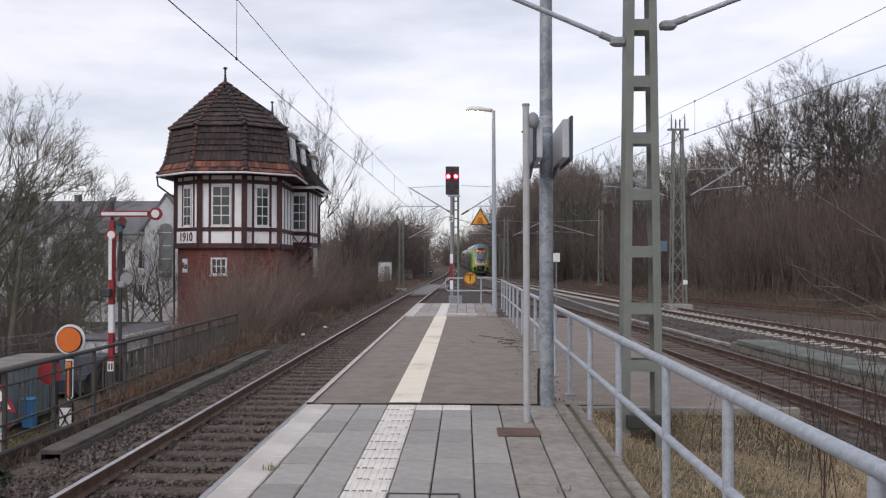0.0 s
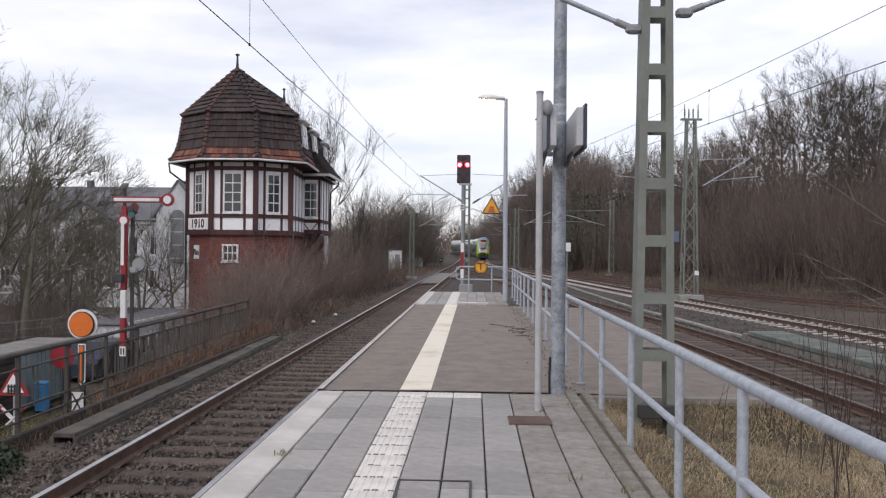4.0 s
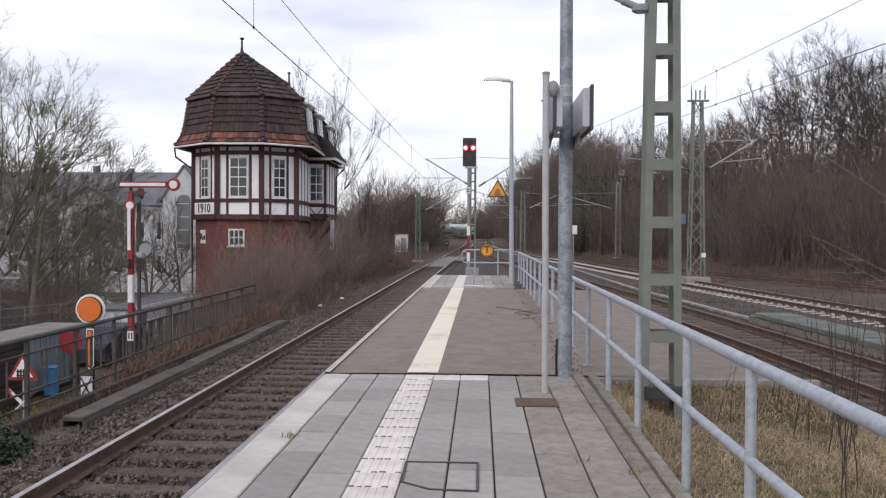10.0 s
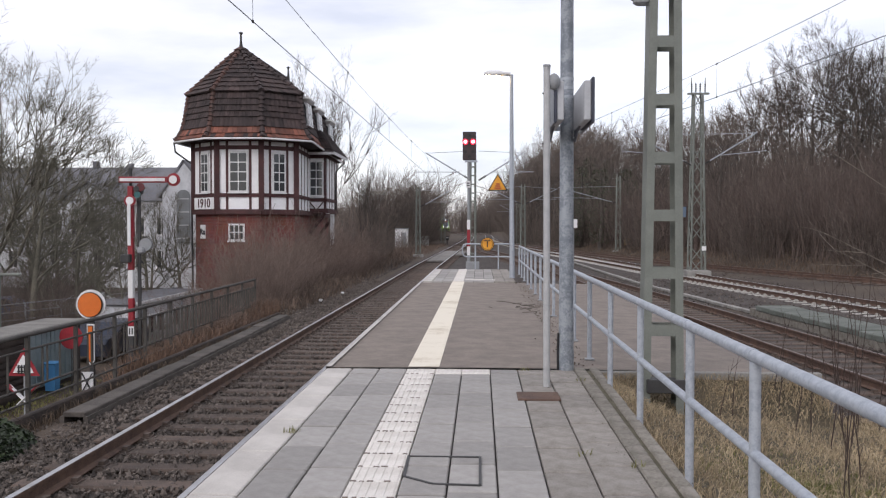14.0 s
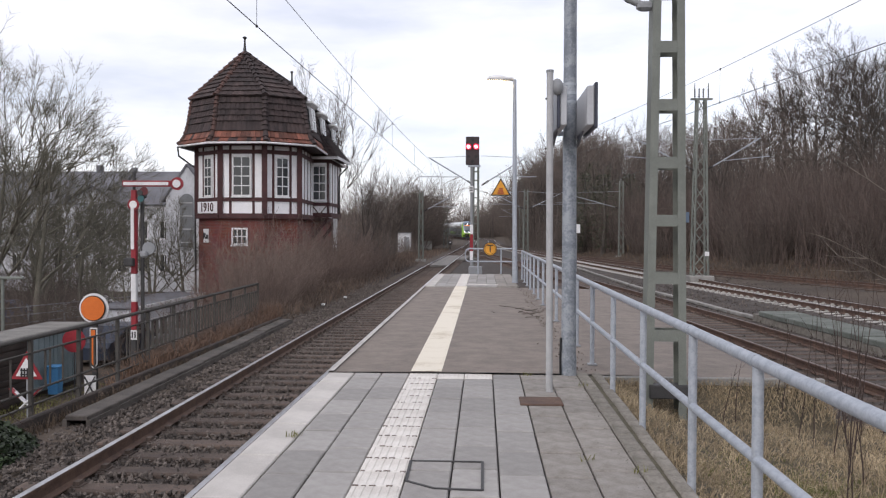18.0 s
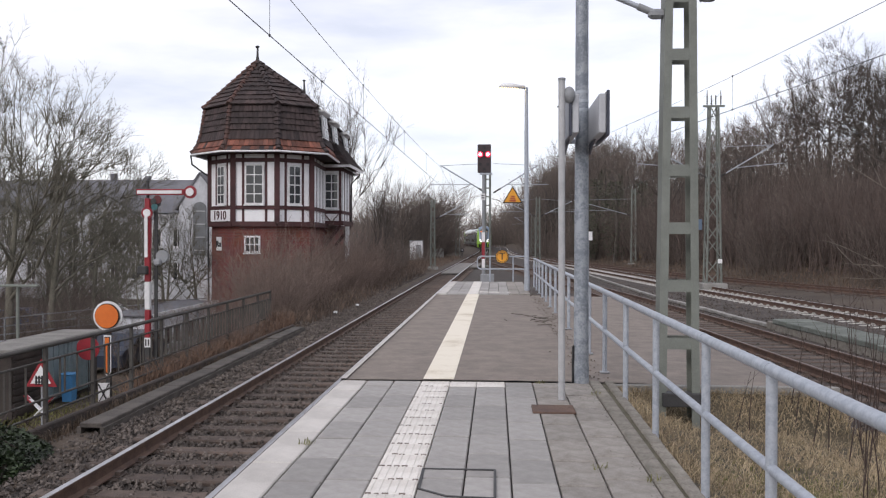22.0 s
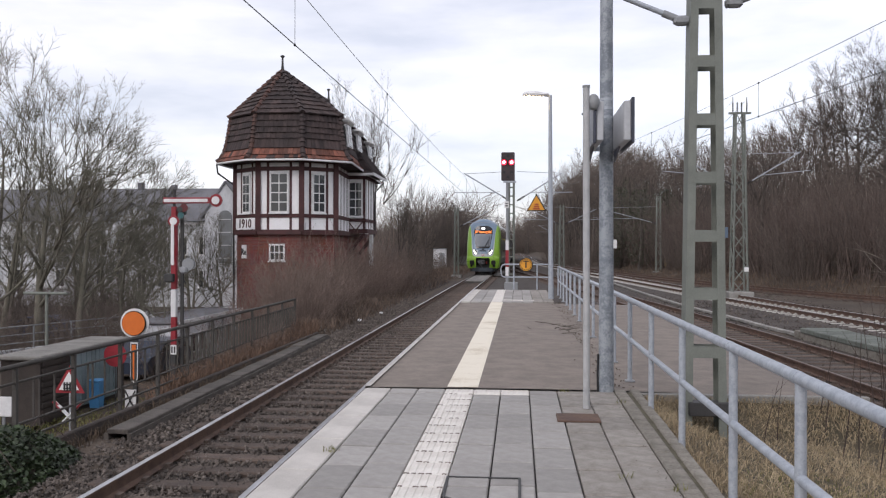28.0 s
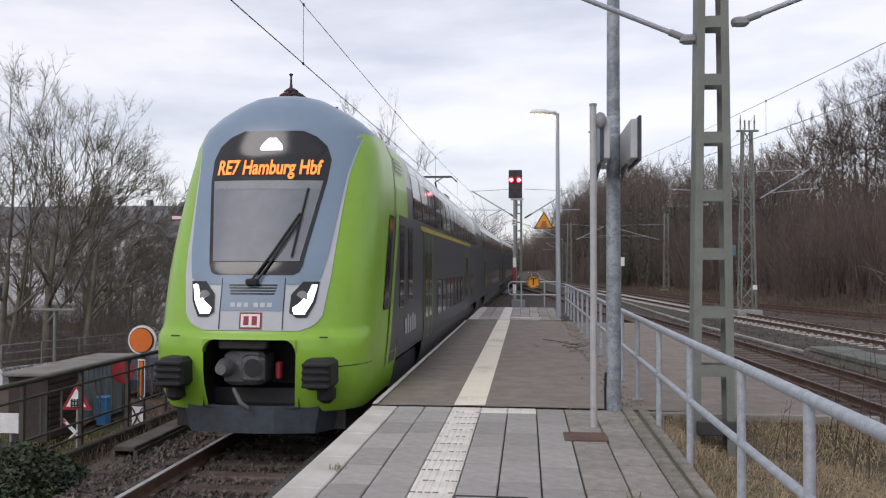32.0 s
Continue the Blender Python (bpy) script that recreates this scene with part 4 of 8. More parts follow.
# ---- far hut, small signals and posts ----
M_HUT = mat("hut_paint", (0.76, 0.76, 0.77), (0.55, 0.55, 0.55), rough=0.8, scale=1.5, grain=20)
hut = thing("relay_cabinet", "small pale grey trackside equipment hut", "cabinet", (-9.4, 100, -0.9))
part("body", Geo().box((-9.35, 100.5, 0.3), (1.5, 1.2, 2.4), bev=0.04), M_HUT, hut, "off-white weathered walls")
part("roof", Geo().box((-9.35, 100.5, 1.54), (1.63, 1.36, 0.1), bev=0.03), M_GREY, hut)
part("door", Geo().box((-9.05, 99.88, 0.2), (0.6, 0.04, 1.7), bev=0.01), M_GREY, hut)
hw = thing("cable_marker", "small ochre concrete marker post between the tracks", "post", (14.4, 84, -0.6))
part("post", Geo().box((14.4, 84, -0.2), (0.62, 0.4, 1.7), bev=0.08), mat("ochre", (0.28, 0.2, 0.11), rough=0.9), hw)
for x, y, z in ((13.6, 112, 0.55),):
    fr = thing("track_fence", "short white-grey pipe fence between the tracks", "fence", (x, y, z))
    for d in (-1.6, -0.8, 0.0, 0.8, 1.6):
        part("post", Geo().tube([(x + d, y, z - 0.6), (x + d, y, z + 1.05)], 0.06, 6), M_GREY, fr)
    for dz in (0.2, 0.62, 1.05):
        part("rail", Geo().tube([(x - 1.6, y, z + dz), (x + 1.6, y, z + dz)], 0.05, 6), M_GREY, fr)
db = thing("signal_plate", "small white plate on a thin post", "sign", (6.0, 55, -1))
part("post", Geo().tube([(6.0, 55, -1), (6.0, 55, 2.2)], 0.04, 6), M_GREY, db)
part("plate", Geo().box((6.0, 54.95, 1.9), (0.46, 0.03, 0.56)), M_WHITE, db)
for x, y in ((-1.05, 78), (-4.6, 118)):
    ss = thing("dwarf_signal", "low dark dwarf signal with a white marker", "signal", (x, y, -1), group="dwarf signals")
    part("post", Geo().tube([(x, y, -1), (x, y, 0.1)], 0.05, 6), M_DARK, ss)
    part("head", Geo().box((x, y, 0.2), (0.45, 0.25, 0.5), bev=0.03), M_DARK, ss)
    part("marker", Geo().box((x, y - 0.14, 0.25), (0.26, 0.02, 0.12)), M_WHITE, ss)
# walkway slabs beside the siding
pp = thing("culvert_parapet", "low grey concrete parapet beside the track", "wall", (-7.8, 109, -0.8), kind="structure")
for x, y, h in ((-8.6, 109.4, 0.7), (-7.2, 108.2, 0.95)):
    part("parapet_wall", Geo().box((x, y, -0.75 + climb(y) + h / 2 - 0.3), (1.25, 0.3, h + 0.6), bev=0.03), M_CONCRETE, pp)
    part("parapet_cap", Geo().box((x, y, -0.75 + climb(y) + h + 0.05), (1.35, 0.4, 0.1), bev=0.02), M_CONCRETE, pp)
wk = thing("walkway", "mossy pale concrete walkway slabs between the tracks", "walkway", (9, 21, -0.95))
me = Geo().box((0, 0, 0), (1.05, 0.98, 0.14), bev=0.02).mesh("walkway_slab", mat("moss_concrete", (0.15, 0.165, 0.145), (0.09, 0.10, 0.085), rough=0.9, scale=2, grain=40, bump=0.3, rnd=0.12))
for k in range(15):
    y = 10.6 + k
    piece("walkway_slab", me, wk, (9.0 + (23.5 - y) * 0.055 - 0.38, y, -0.72 + random.uniform(-0.012, 0.012)), 0.055 + random.uniform(-0.01, 0.01))
part("edge_beam", Geo().bar((8.9, 10, -0.88), (8.1, 25.6, -0.88), 0.16, 0.22).bar((9.8, 10, -0.88), (9.0, 25.6, -0.88), 0.16, 0.22), M_KERB, wk)

ct = thing("cable_trough", "narrow pale concrete cable trough between the tracks", "cable duct", (7.6, 40, -0.95))
me = Geo().box((0, 0, 0), (0.17, 0.98, 0.10), bev=0.015).mesh("trough_lid", M_TROUGH)
for k in range(38):
    y = 26.2 + k
    x = float(np.interp(y, (26, 32.5, 40, 62), (8.15, 7.68, 7.2, 6.55)))
    piece("trough_lid", me, ct, (x, y, -0.92 + climb(y) + random.uniform(-0.01, 0.01)), 0.06)

# ---- cable duct, low wall and fence on the yard side ----
M_DUCT = mat("duct_concrete", (0.10, 0.087, 0.076), (0.05, 0.043, 0.038), rough=0.95, scale=2, grain=40, bump=0.5, rnd=0.2)
dc = thing("cable_duct", "dark weathered concrete cable duct along the track", "cable duct", (-5.3, 17, -1.05))
me = Geo().box((0, 0, 0), (0.31, 0.985, 0.07), bev=0.012).mesh("duct_lid", M_DUCT)
for k in range(13):
    piece("duct_lid", me, dc, (-5.40 - 0.017 * k, 11.5 + k * 0.99, -0.90 + random.uniform(-0.012, 0.012)), random.uniform(-0.015, 0.015))
part("duct_side", Geo().bar((-5.56, 11.0, -0.99), (-5.78, 24.0, -0.99), 0.06, 0.16).bar((-5.24, 11.0, -0.99), (-5.46, 24.0, -0.99), 0.06, 0.16), M_DUCT, dc)
dw = thing("low_wall", "low dark retaining edge before the steel fence", "wall", (-6.0, 16, -1.2), kind="structure")
part("edge", Geo().bar((-6.04, 9.6, -1.13), (-5.93, 24.6, -1.13), 0.09, 0.5, bev=0.02), mat("dark_kerb", (0.06, 0.045, 0.038), (0.032, 0.026, 0.022), rough=0.95, scale=2, grain=30, bump=0.6), dw)
M_FENCE = mat("old_fence", (0.075, 0.07, 0.062), (0.045, 0.04, 0.035), rough=0.8, scale=3, grain=40, bump=0.3)
fe = thing("steel_fence", "old dark steel fence with flat bars above the yard", "fence", (-7.2, 17, -1.3))


def fence_at(y):
    return -6.63 - 0.02 * max(0.0, y - 15)


F_Y = np.arange(6.2, 25.9, 1.48)
for y in F_Y:
    part("post", Geo().box((fence_at(y), y, -0.64), (0.055, 0.055, 1.34)), M_FENCE, fe)
part("top_rail", Geo().tube([(fence_at(y), y, 0.03) for y in F_Y], 0.035, 8), M_FENCE, fe)
for z in (-0.19, -0.75, -0.96):
    part("rail", Geo().tube([(fence_at(y), y, z) for y in F_Y], 0.018, 6), M_FENCE, fe)
for y0 in F_Y[:-1]:
    for d in (0.42, 0.56, 0.95) if y0 < 16.4 else (0.25, 0.5, 0.74, 0.98, 1.22):
        part("baluster", Geo().bar((fence_at(y0 + d), y0 + d, -0.75), (fence_at(y0 + d), y0 + d, -0.19), 0.03 if y0 < 16.4 else 0.05, 0.012), M_FENCE, fe)

# ---- signal display in the yard ----
YZ = -3.55
sm = thing("semaphore_signal", "red and white semaphore signal with its arm level", "signal", (-10.8, 26, YZ))
for a, b, m in ((YZ, -1.75, M_DARK), (-1.75, -0.6, M_RED), (-0.6, 0.28, M_WHITE), (0.28, 1.3, M_RED)):
    part("mast_section", Geo().box((-10.75, 26, (a + b) / 2), (0.17, 0.16, b - a - 0.004), bev=0.02), m, sm, "painted lattice mast section")
part("mast_top", Geo().box((-10.75, 26.02, 2.1), (0.175, 0.16, 1.6), bev=0.02), M_RED, sm)
part("stripe", Geo().box((-10.77, 25.90, 1.69), (0.10, 0.02, 1.28)), M_WHITE, sm)
part("rear_stay", Geo().box((-10.53, 26.1, -0.35), (0.09, 0.08, 6.4)), M_DARK, sm)
arm = part("arm", Geo().box((-10.31, 25.9, 3.09), (1.53, 0.05, 0.19), bev=0.01), M_RED, sm)
part("arm_face", Geo().box((-10.33, 25.87, 3.09), (1.42, 0.02, 0.10)), M_WHITE, arm)
part("arm_ring", flat(disc(0.20), -9.36, 25.9, 3.09, 0.05), M_RED, arm)
part("arm_disc", flat(disc(0.125), -9.36, 25.86, 3.09, 0.02), M_WHITE, arm)
part("disc_rim", flat(disc(0.18), -10.74, 25.9, 2.44, 0.03), M_RED, sm)
part("disc_face", flat(disc(0.12), -10.74, 25.88, 2.44, 0.02), M_WHITE, sm)
g = Geo().box((-10.45, 25.95, 2.78), (0.2, 0.2, 0.28), bev=0.03).tube([(-10.45, 25.8, 2.8), (-10.45, 25.7, 2.8)], 0.09, 10)
part("signal_lamp", g, M_DARK, sm)
for dx, z, r, m in ((-10.33, 2.85, 0.13, mat("dark_red_lens", (0.12, 0.015, 0.02), rough=0.3, bump=0)), (-10.43, 2.62, 0.10, mat("teal_lens", (0.03, 0.12, 0.13), rough=0.3, bump=0))):
    part("coloured_lens", flat(disc(r, 16), dx, 25.72, z, 0.03), m, sm)
part("drive_box", Geo().box((-10.84, 25.85, 0.65), (0.29, 0.25, 0.26), bev=0.03), M_DARK, sm)
part("counterweight", Geo().tube([(-10.3, 26.1, 1.08), (-10.3, 26.0, 1.08)], 0.2, 14).box((-10.43, 26.0, 0.9), (0.24, 0.2, 0.22), bev=0.05), M_GREY, sm)
part("finial_lamp", Geo().tube([(-10.75, 26, 2.8), (-10.75, 26, 3.45)], 0.05, 8), M_DARK, sm)
part("plate", Geo().box((-10.72, 25.88, -1.62), (0.2, 0.02, 0.3)), M_WHITE, sm, "small white plate with black bars")
for x in (-10.765, -10.68):
    part("plate_bar", Geo().box((x, 25.865, -1.62), (0.04, 0.01, 0.2)), M_BLACK, sm)
sm.location.x -= 0.14
ds = thing("distant_signal", "orange disc signal with white rim on a post", "signal", (-12.2, 26, YZ))
part("post", Geo().box((-12.2, 26.1, -2.2), (0.13, 0.13, 2.7)), M_DARK, ds)
part("disc_rim", flat(disc(0.47, 40), -12.2, 26.02, -0.81, 0.03), M_WHITE, ds)
part("disc_line", flat(disc(0.40, 40), -12.2, 25.97, -0.81, 0.015), M_BLACK, ds)
part("disc_face", flat(disc(0.375, 40), -12.2, 25.93, -0.81, 0.015), M_ORANGE, ds)
arr = lambda w, a, b, c: [(-w, b), (w, b), (w, a + c), (0, a), (-w, a + c)]
part("arrow_rim", flat(arr(0.12, -2.72, -1.42, 0.14), -12.2, 25.99, 0, 0.02), M_WHITE, ds)
part("arrow_line", flat(arr(0.09, -2.67, -1.46, 0.11), -12.2, 25.975, 0, 0.015), M_BLACK, ds)
part("arrow_face", flat(arr(0.065, -2.6, -1.49, 0.09), -12.2, 25.96, 0, 0.015), M_ORANGE, ds)
xb = thing("cross_board", "white board with a black saltire", "sign", (-12.22, 25.9, YZ))
part("board", Geo().box((-12.22, 25.8, -3.22), (0.36, 0.03, 0.66)), M_WHITE, xb)
part("saltire", Geo().bar((-12.39, 25.77, -3.53), (-12.05, 25.77, -2.91), 0.02, 0.07, up=(0, 1, 0)).bar((-12.05, 25.76, -3.53), (-12.39, 25.76, -2.91), 0.02, 0.07, up=(0, 1, 0)), M_BLACK, xb)
tw = thing("level_crossing_sign", "red and white triangular level crossing sign", "sign", (-12.05, 22, -3.5))
part("post", Geo().tube([(-12.05, 22.05, -3.5), (-12.05, 22.05, -1.7)], 0.035, 8), M_GREY, tw)
part("border", flat(tri(0.50), -12.05, 22.0, -2.10, 0.02), M_RED, tw)
part("face", flat(tri(0.33), -12.05, 21.97, -2.10, 0.015), M_WHITE, tw)
for k in range(4):
    part("symbol_post", Geo().box((-12.17 + 0.08 * k, 21.962, -2.17), (0.045, 0.01, 0.24)), M_BLACK, tw)
for z in (-2.11, -2.22):
    part("symbol_rail", Geo().box((-12.05, 21.96, z), (0.31, 0.01, 0.035)), M_BLACK, tw)
cx = part("warning_cross", Geo().bar((-12.45, 21.98, -2.60), (-11.9, 21.98, -3.11), 0.03, 0.14, up=(0, 1, 0)).bar((-11.65, 21.96, -2.60), (-12.2, 21.96, -3.11), 0.03, 0.14, up=(0, 1, 0)), M_WHITE, tw)
part("cross_tip", Geo().bar((-12.47, 21.95, -2.58), (-12.22, 21.95, -2.815), 0.03, 0.145, up=(0, 1, 0)), M_RED, cx)
part("cross_tip", Geo().bar((-11.63, 21.93, -2.58), (-11.88, 21.93, -2.815), 0.03, 0.145, up=(0, 1, 0)), M_RED, cx)
wb = thing("notice_board", "small white notice board at the fence", "sign", (-9.6, 14.6, -3.4))
part("board", Geo().box((-9.34, 14.6, -1.29), (0.36, 0.03, 0.36), bev=0.006), M_WHITE, wb)
part("post", Geo().tube([(-9.34, 14.65, -3.4), (-9.34, 14.65, -1.2)], 0.03, 6), M_GREY, wb)
sh = thing("garage_shed", "low flat-roofed shed with grey-green doors", "shed", (-14.5, 24, YZ))
M_SHEDWALL = mat("shed_wall", (0.055, 0.044, 0.038), (0.032, 0.026, 0.023), rough=0.9, scale=1.5, grain=30)
part("wall", Geo().box((-14.4, 26.0, -2.6), (1.2, 5.2, 1.95)), M_SHEDWALL, sh)
part("roof", Geo().box((-14.4, 26.0, -1.60), (1.45, 5.6, 0.12), bev=0.03), mat("shed_roof", (0.25, 0.24, 0.22), (0.15, 0.142, 0.13), rough=0.9, scale=1, grain=20), sh)
M_TEAL = mat("grey_green", (0.22, 0.28, 0.30), (0.16, 0.21, 0.22), rough=0.6, scale=1.5, grain=30)
for y in (25.75, 27.25):
    dr = part("door", Geo().box((-13.78, y, -2.55), (0.08, 1.44, 1.7), bev=0.01), M_TEAL, sh)
    for k in range(4):
        part("door_rib", Geo().box((-13.73, y - 0.5 + 0.33 * k, -2.55), (0.03, 0.03, 1.66)), M_TEAL, dr)
for k in range(9):
    part("wall_slat", Geo().box((-13.78, 24.2, -3.4 + 0.2 * k), (0.05, 1.5, 0.13)), M_SHEDWALL, sh)
rd = thing("red_disc_sign", "plain red disc sign before the shed door", "sign", (-12.95, 26.5, YZ))
part("disc", flat(disc(0.38), -13.08, 26.5, -1.90, 0.02), M_RED, rd)
part("rod", Geo().tube([(-13.08, 26.54, YZ), (-13.08, 26.54, -2.2)], 0.02, 6), M_DARK, rd)
tw.location.x -= 0.1
wbm = thing("waste_bin", "blue plastic wheeled bin beside the shed", "bin", (-13.34, 25.8, YZ))
M_BLUE = mat("blue_plastic", (0.09, 0.30, 0.56), (0.065, 0.23, 0.46), rough=0.45, scale=2, grain=30, bump=0.03)
part("body", Geo().loft([[(-13.34 + w * a, 25.8 + w * b, z) for a, b in ((-1, -1), (1, -1), (1, 1), (-1, 1))] for z, w in ((YZ + 0.08, 0.15), (YZ + 0.9, 0.19))], caps=True, smooth=False), M_BLUE, wbm)
part("lid", Geo().box((-13.34, 25.78, YZ + 0.94), (0.42, 0.44, 0.07), bev=0.03), M_BLUE, wbm)
for s in (-0.13, 0.13):
    part("wheel", Geo().tube([(-13.34 + s, 26.05, YZ + 0.1), (-13.34 + s * 1.25, 26.05, YZ + 0.1)], 0.1, 12), M_BLACK, wbm)
# ---- half-timbered signal tower ----
M_TIMBER = mat("dark_timber", (0.085, 0.030, 0.030), (0.05, 0.02, 0.02), rough=0.7, scale=2, grain=25, bump=0.2)
M_PLASTER = mat("white_plaster", (0.90, 0.90, 0.91), (0.80, 0.80, 0.81), rough=0.85, scale=1.2, grain=20, bump=0.1)
M_ROOFTILE = mat("brown_roof_tile", (0.07, 0.048, 0.045), (0.034, 0.026, 0.026), rough=0.85, scale=0.9, grain=20, bump=0.2, island=0.28)
M_NEWTILE = mat("orange_roof_tile", (0.24, 0.085, 0.055), (0.115, 0.055, 0.042), rough=0.8, scale=0.9, grain=20, bump=0.2, island=0.4)
M_HIPTILE = mat("hip_tile", (0.115, 0.055, 0.043), (0.05, 0.034, 0.03), rough=0.8, scale=3, grain=40, bump=0.3)
M_WINFRAME = mat("window_paint", (0.80, 0.80, 0.80), rough=0.5, scale=2, grain=20, bump=0)
M_PANE = glass("pane", (0.05, 0.055, 0.06), 0.04)


def brick_mat():
    m = bpy.data.materials.new("red_brick")
    m.use_nodes = True
    nt = m.node_tree
    b = nt.nodes["Principled BSDF"]
    b.inputs["Roughness"].default_value = 0.85
    co, mp, br, ns, mx = (nt.nodes.new("ShaderNode" + k) for k in ("TexCoord", "Mapping", "TexBrick", "TexNoise", "Mix"))
    mp.inputs["Rotation"].default_value = (radians(90), 0, 0)
    br.inputs["Scale"].default_value = 1.0
    br.inputs["Brick Width"].default_value, br.inputs["Row Height"].default_value, br.inputs["Mortar Size"].default_value = 0.25, 0.075, 0.008
    br.inputs["Color1"].default_value, br.inputs["Color2"].default_value, br.inputs["Mortar"].default_value = (0.25, 0.055, 0.042, 1), (0.17, 0.04, 0.034, 1), (0.2, 0.15, 0.13, 1)
    ns.inputs["Scale"].default_value = 1.3
    mx.data_type, mx.blend_type = "RGBA", "MULTIPLY"
    mx.inputs[0].default_value = 0.5
    nt.links.new(co.outputs["Object"], mp.inputs["Vector"])
    nt.links.new(mp.outputs[0], br.inputs["Vector"])
    nt.links.new(co.outputs["Object"], ns.inputs["Vector"])
    nt.links.new(br.outputs["Color"], mx.inputs[6])
    nt.links.new(ns.outputs["Color"], mx.inputs[7])
    nt.links.new(mx.outputs[2], b.inputs["Base Color"])
    return m


M_BRICK = brick_mat()
FOOT = [(-14.85, 57.0), (-14.85, 43.4), (-13.2, 42.0), (-10.95, 42.0), (-9.45, 43.2), (-10.2, 57.0)]


def grown(poly, d):
    """The outline moved outwards by d."""
    out, n = [], len(poly)
    for i in range(n):
        p, a, b = (Vector(poly[k % n]) for k in (i, i - 1, i + 1))
        n1, n2 = Vector(((p - a).y, -(p - a).x)).normalized(), Vector(((b - p).y, -(b - p).x)).normalized()
        k = (n1 + n2).normalized()
        out.append(tuple(p + k * d / max(0.3, k.dot(n1))))
    return out


tower = thing("signal_tower", "half-timbered brick signal tower with brown mansard roof", "building", (-12.05, 49, -3.6))


def ringz(poly, z):
    return [(x, y, z) for x, y in poly]


def at_face(p, q):
    """x along the wall, y outwards, z up, from p."""
    p, q = Vector((*p, 0)), Vector((*q, 0))
    d = (q - p).normalized()
    return Matrix.Translation(p) @ Matrix((d, Vector((d.y, -d.x, 0)), Vector((0, 0, 1)))).transposed().to_4x4(), (q - p).length


def fbox(m, x0, x1, y0, y1, z0, z1, bev=0.0):
    return Geo().box((0, 0, 0), (x1 - x0, y1 - y0, z1 - z0), bev=bev, m=m @ Matrix.Translation(((x0 + x1) / 2, (y0 + y1) / 2, (z0 + z1) / 2)))


part("brick_storey", Geo().loft([ringz(grown(FOOT, -0.08), -3.6), ringz(grown(FOOT, -0.08), 2.5)], smooth=False, caps=True), M_BRICK, tower, "red brick lower storey")
part("plaster_wall", Geo().loft([ringz(FOOT, 2.5), ringz(FOOT, 6.0)], smooth=False, caps=True), M_PLASTER, tower, "white plaster infill")


def win(parent, m, x, w, z0, z1, rows, cols):
    fr = part("window", fbox(m, x - w / 2 - 0.06, x + w / 2 + 0.06, 0.0, 0.07, z0 - 0.06, z1 + 0.06), M_WINFRAME, parent, "white painted window")
    for r in range(rows):
        za, zb = z0 + (z1 - z0) * r / rows, z0 + (z1 - z0) * (r + 1) / rows
        for c in range(cols):
            xa, xb = x - w / 2 + w * c / cols, x - w / 2 + w * (c + 1) / cols
            part("pane", fbox(m, xa + 0.028, xb - 0.028, 0.05, 0.078, za + 0.028, zb - 0.028), M_PANE, fr)
    part("sill", fbox(m, x - w / 2 - 0.1, x + w / 2 + 0.1, 0.02, 0.14, z0 - 0.12, z0 - 0.06), M_WINFRAME, fr)
    return fr


def timber(m, L, studs, window=None, braces=()):
    """Beams of one wall face."""
    for z0, z1, d in ((2.28, 2.53, 0.12), (3.14, 3.33, 0.05), (5.52, 5.72, 0.05), (5.92, 6.1, 0.06)):
        part("beam", fbox(m, 0, L, 0.0, d, z0, z1), M_TIMBER, tower)
    for x in studs:
        part("stud", fbox(m, x - 0.062, x + 0.062, -0.01, 0.02, 2.5, 5.95), M_TIMBER, tower)
    if window:
        win(tower, m, *window)


def post_at(p):
    part("corner_post", Geo().box((p[0], p[1], 4.25), (0.26, 0.26, 3.6), rz=20), M_TIMBER, tower)


for p in FOOT[:]:
    post_at(p)
m, L = at_face(FOOT[1], FOOT[2])
timber(m, L, (0.62, 1.66), (1.14, 0.60, 3.44, 5.34, 4, 2))
nm = part("year_plate", fbox(m, 0.2, L - 0.15, 0.05, 0.09, 2.55, 3.13), M_PLASTER, tower, "white plate with the year in dark figures")
words("1910", 0.62, m @ Matrix.Diagonal((1, -1, 1, 1)) @ Matrix.Translation((L / 2, -0.1, 2.83)) @ Matrix.Rotation(radians(90), 4, "X"), M_TIMBER, "year_figures", nm, 0.01, bold=0.008)
m, L = at_face(FOOT[2], FOOT[3])
timber(m, L, (0.525, 1.70), (1.11, 0.86, 3.44, 5.36, 4, 2))
m, L = at_face(FOOT[3], FOOT[4])
timber(m, L, (0.47, 1.42), (0.945, 0.62, 3.44, 5.34, 4, 2))
m, L = at_face(FOOT[4], FOOT[5])
timber(m, L, [0.55 + 1.1 * k for k in range(12)])
m, L = at_face(FOOT[0], FOOT[1])
timber(m, L, [0.8 + 1.2 * k for k in range(11)])
# station code plate on the brick
m, L = at_face(grown(FOOT, -0.08)[1], grown(FOOT, -0.08)[2])
cp_ = part("code_plate", fbox(m, 0.52, 0.96, 0.0, 0.05, 1.05, 1.75), M_WHITE, tower, "white plate with dark letters")
words("Rn", 0.44, m @ Matrix.Diagonal((1, -1, 1, 1)) @ Matrix.Translation((0.74, -0.06, 1.38)) @ Matrix.Rotation(radians(90), 4, "X"), M_BLACK, "code_letters", cp_, 0.01, bold=0.012)
m, L = at_face(grown(FOOT, -0.08)[2], grown(FOOT, -0.08)[3])
win(tower, m, 0.95, 0.7, 1.0, 1.75, 2, 3)
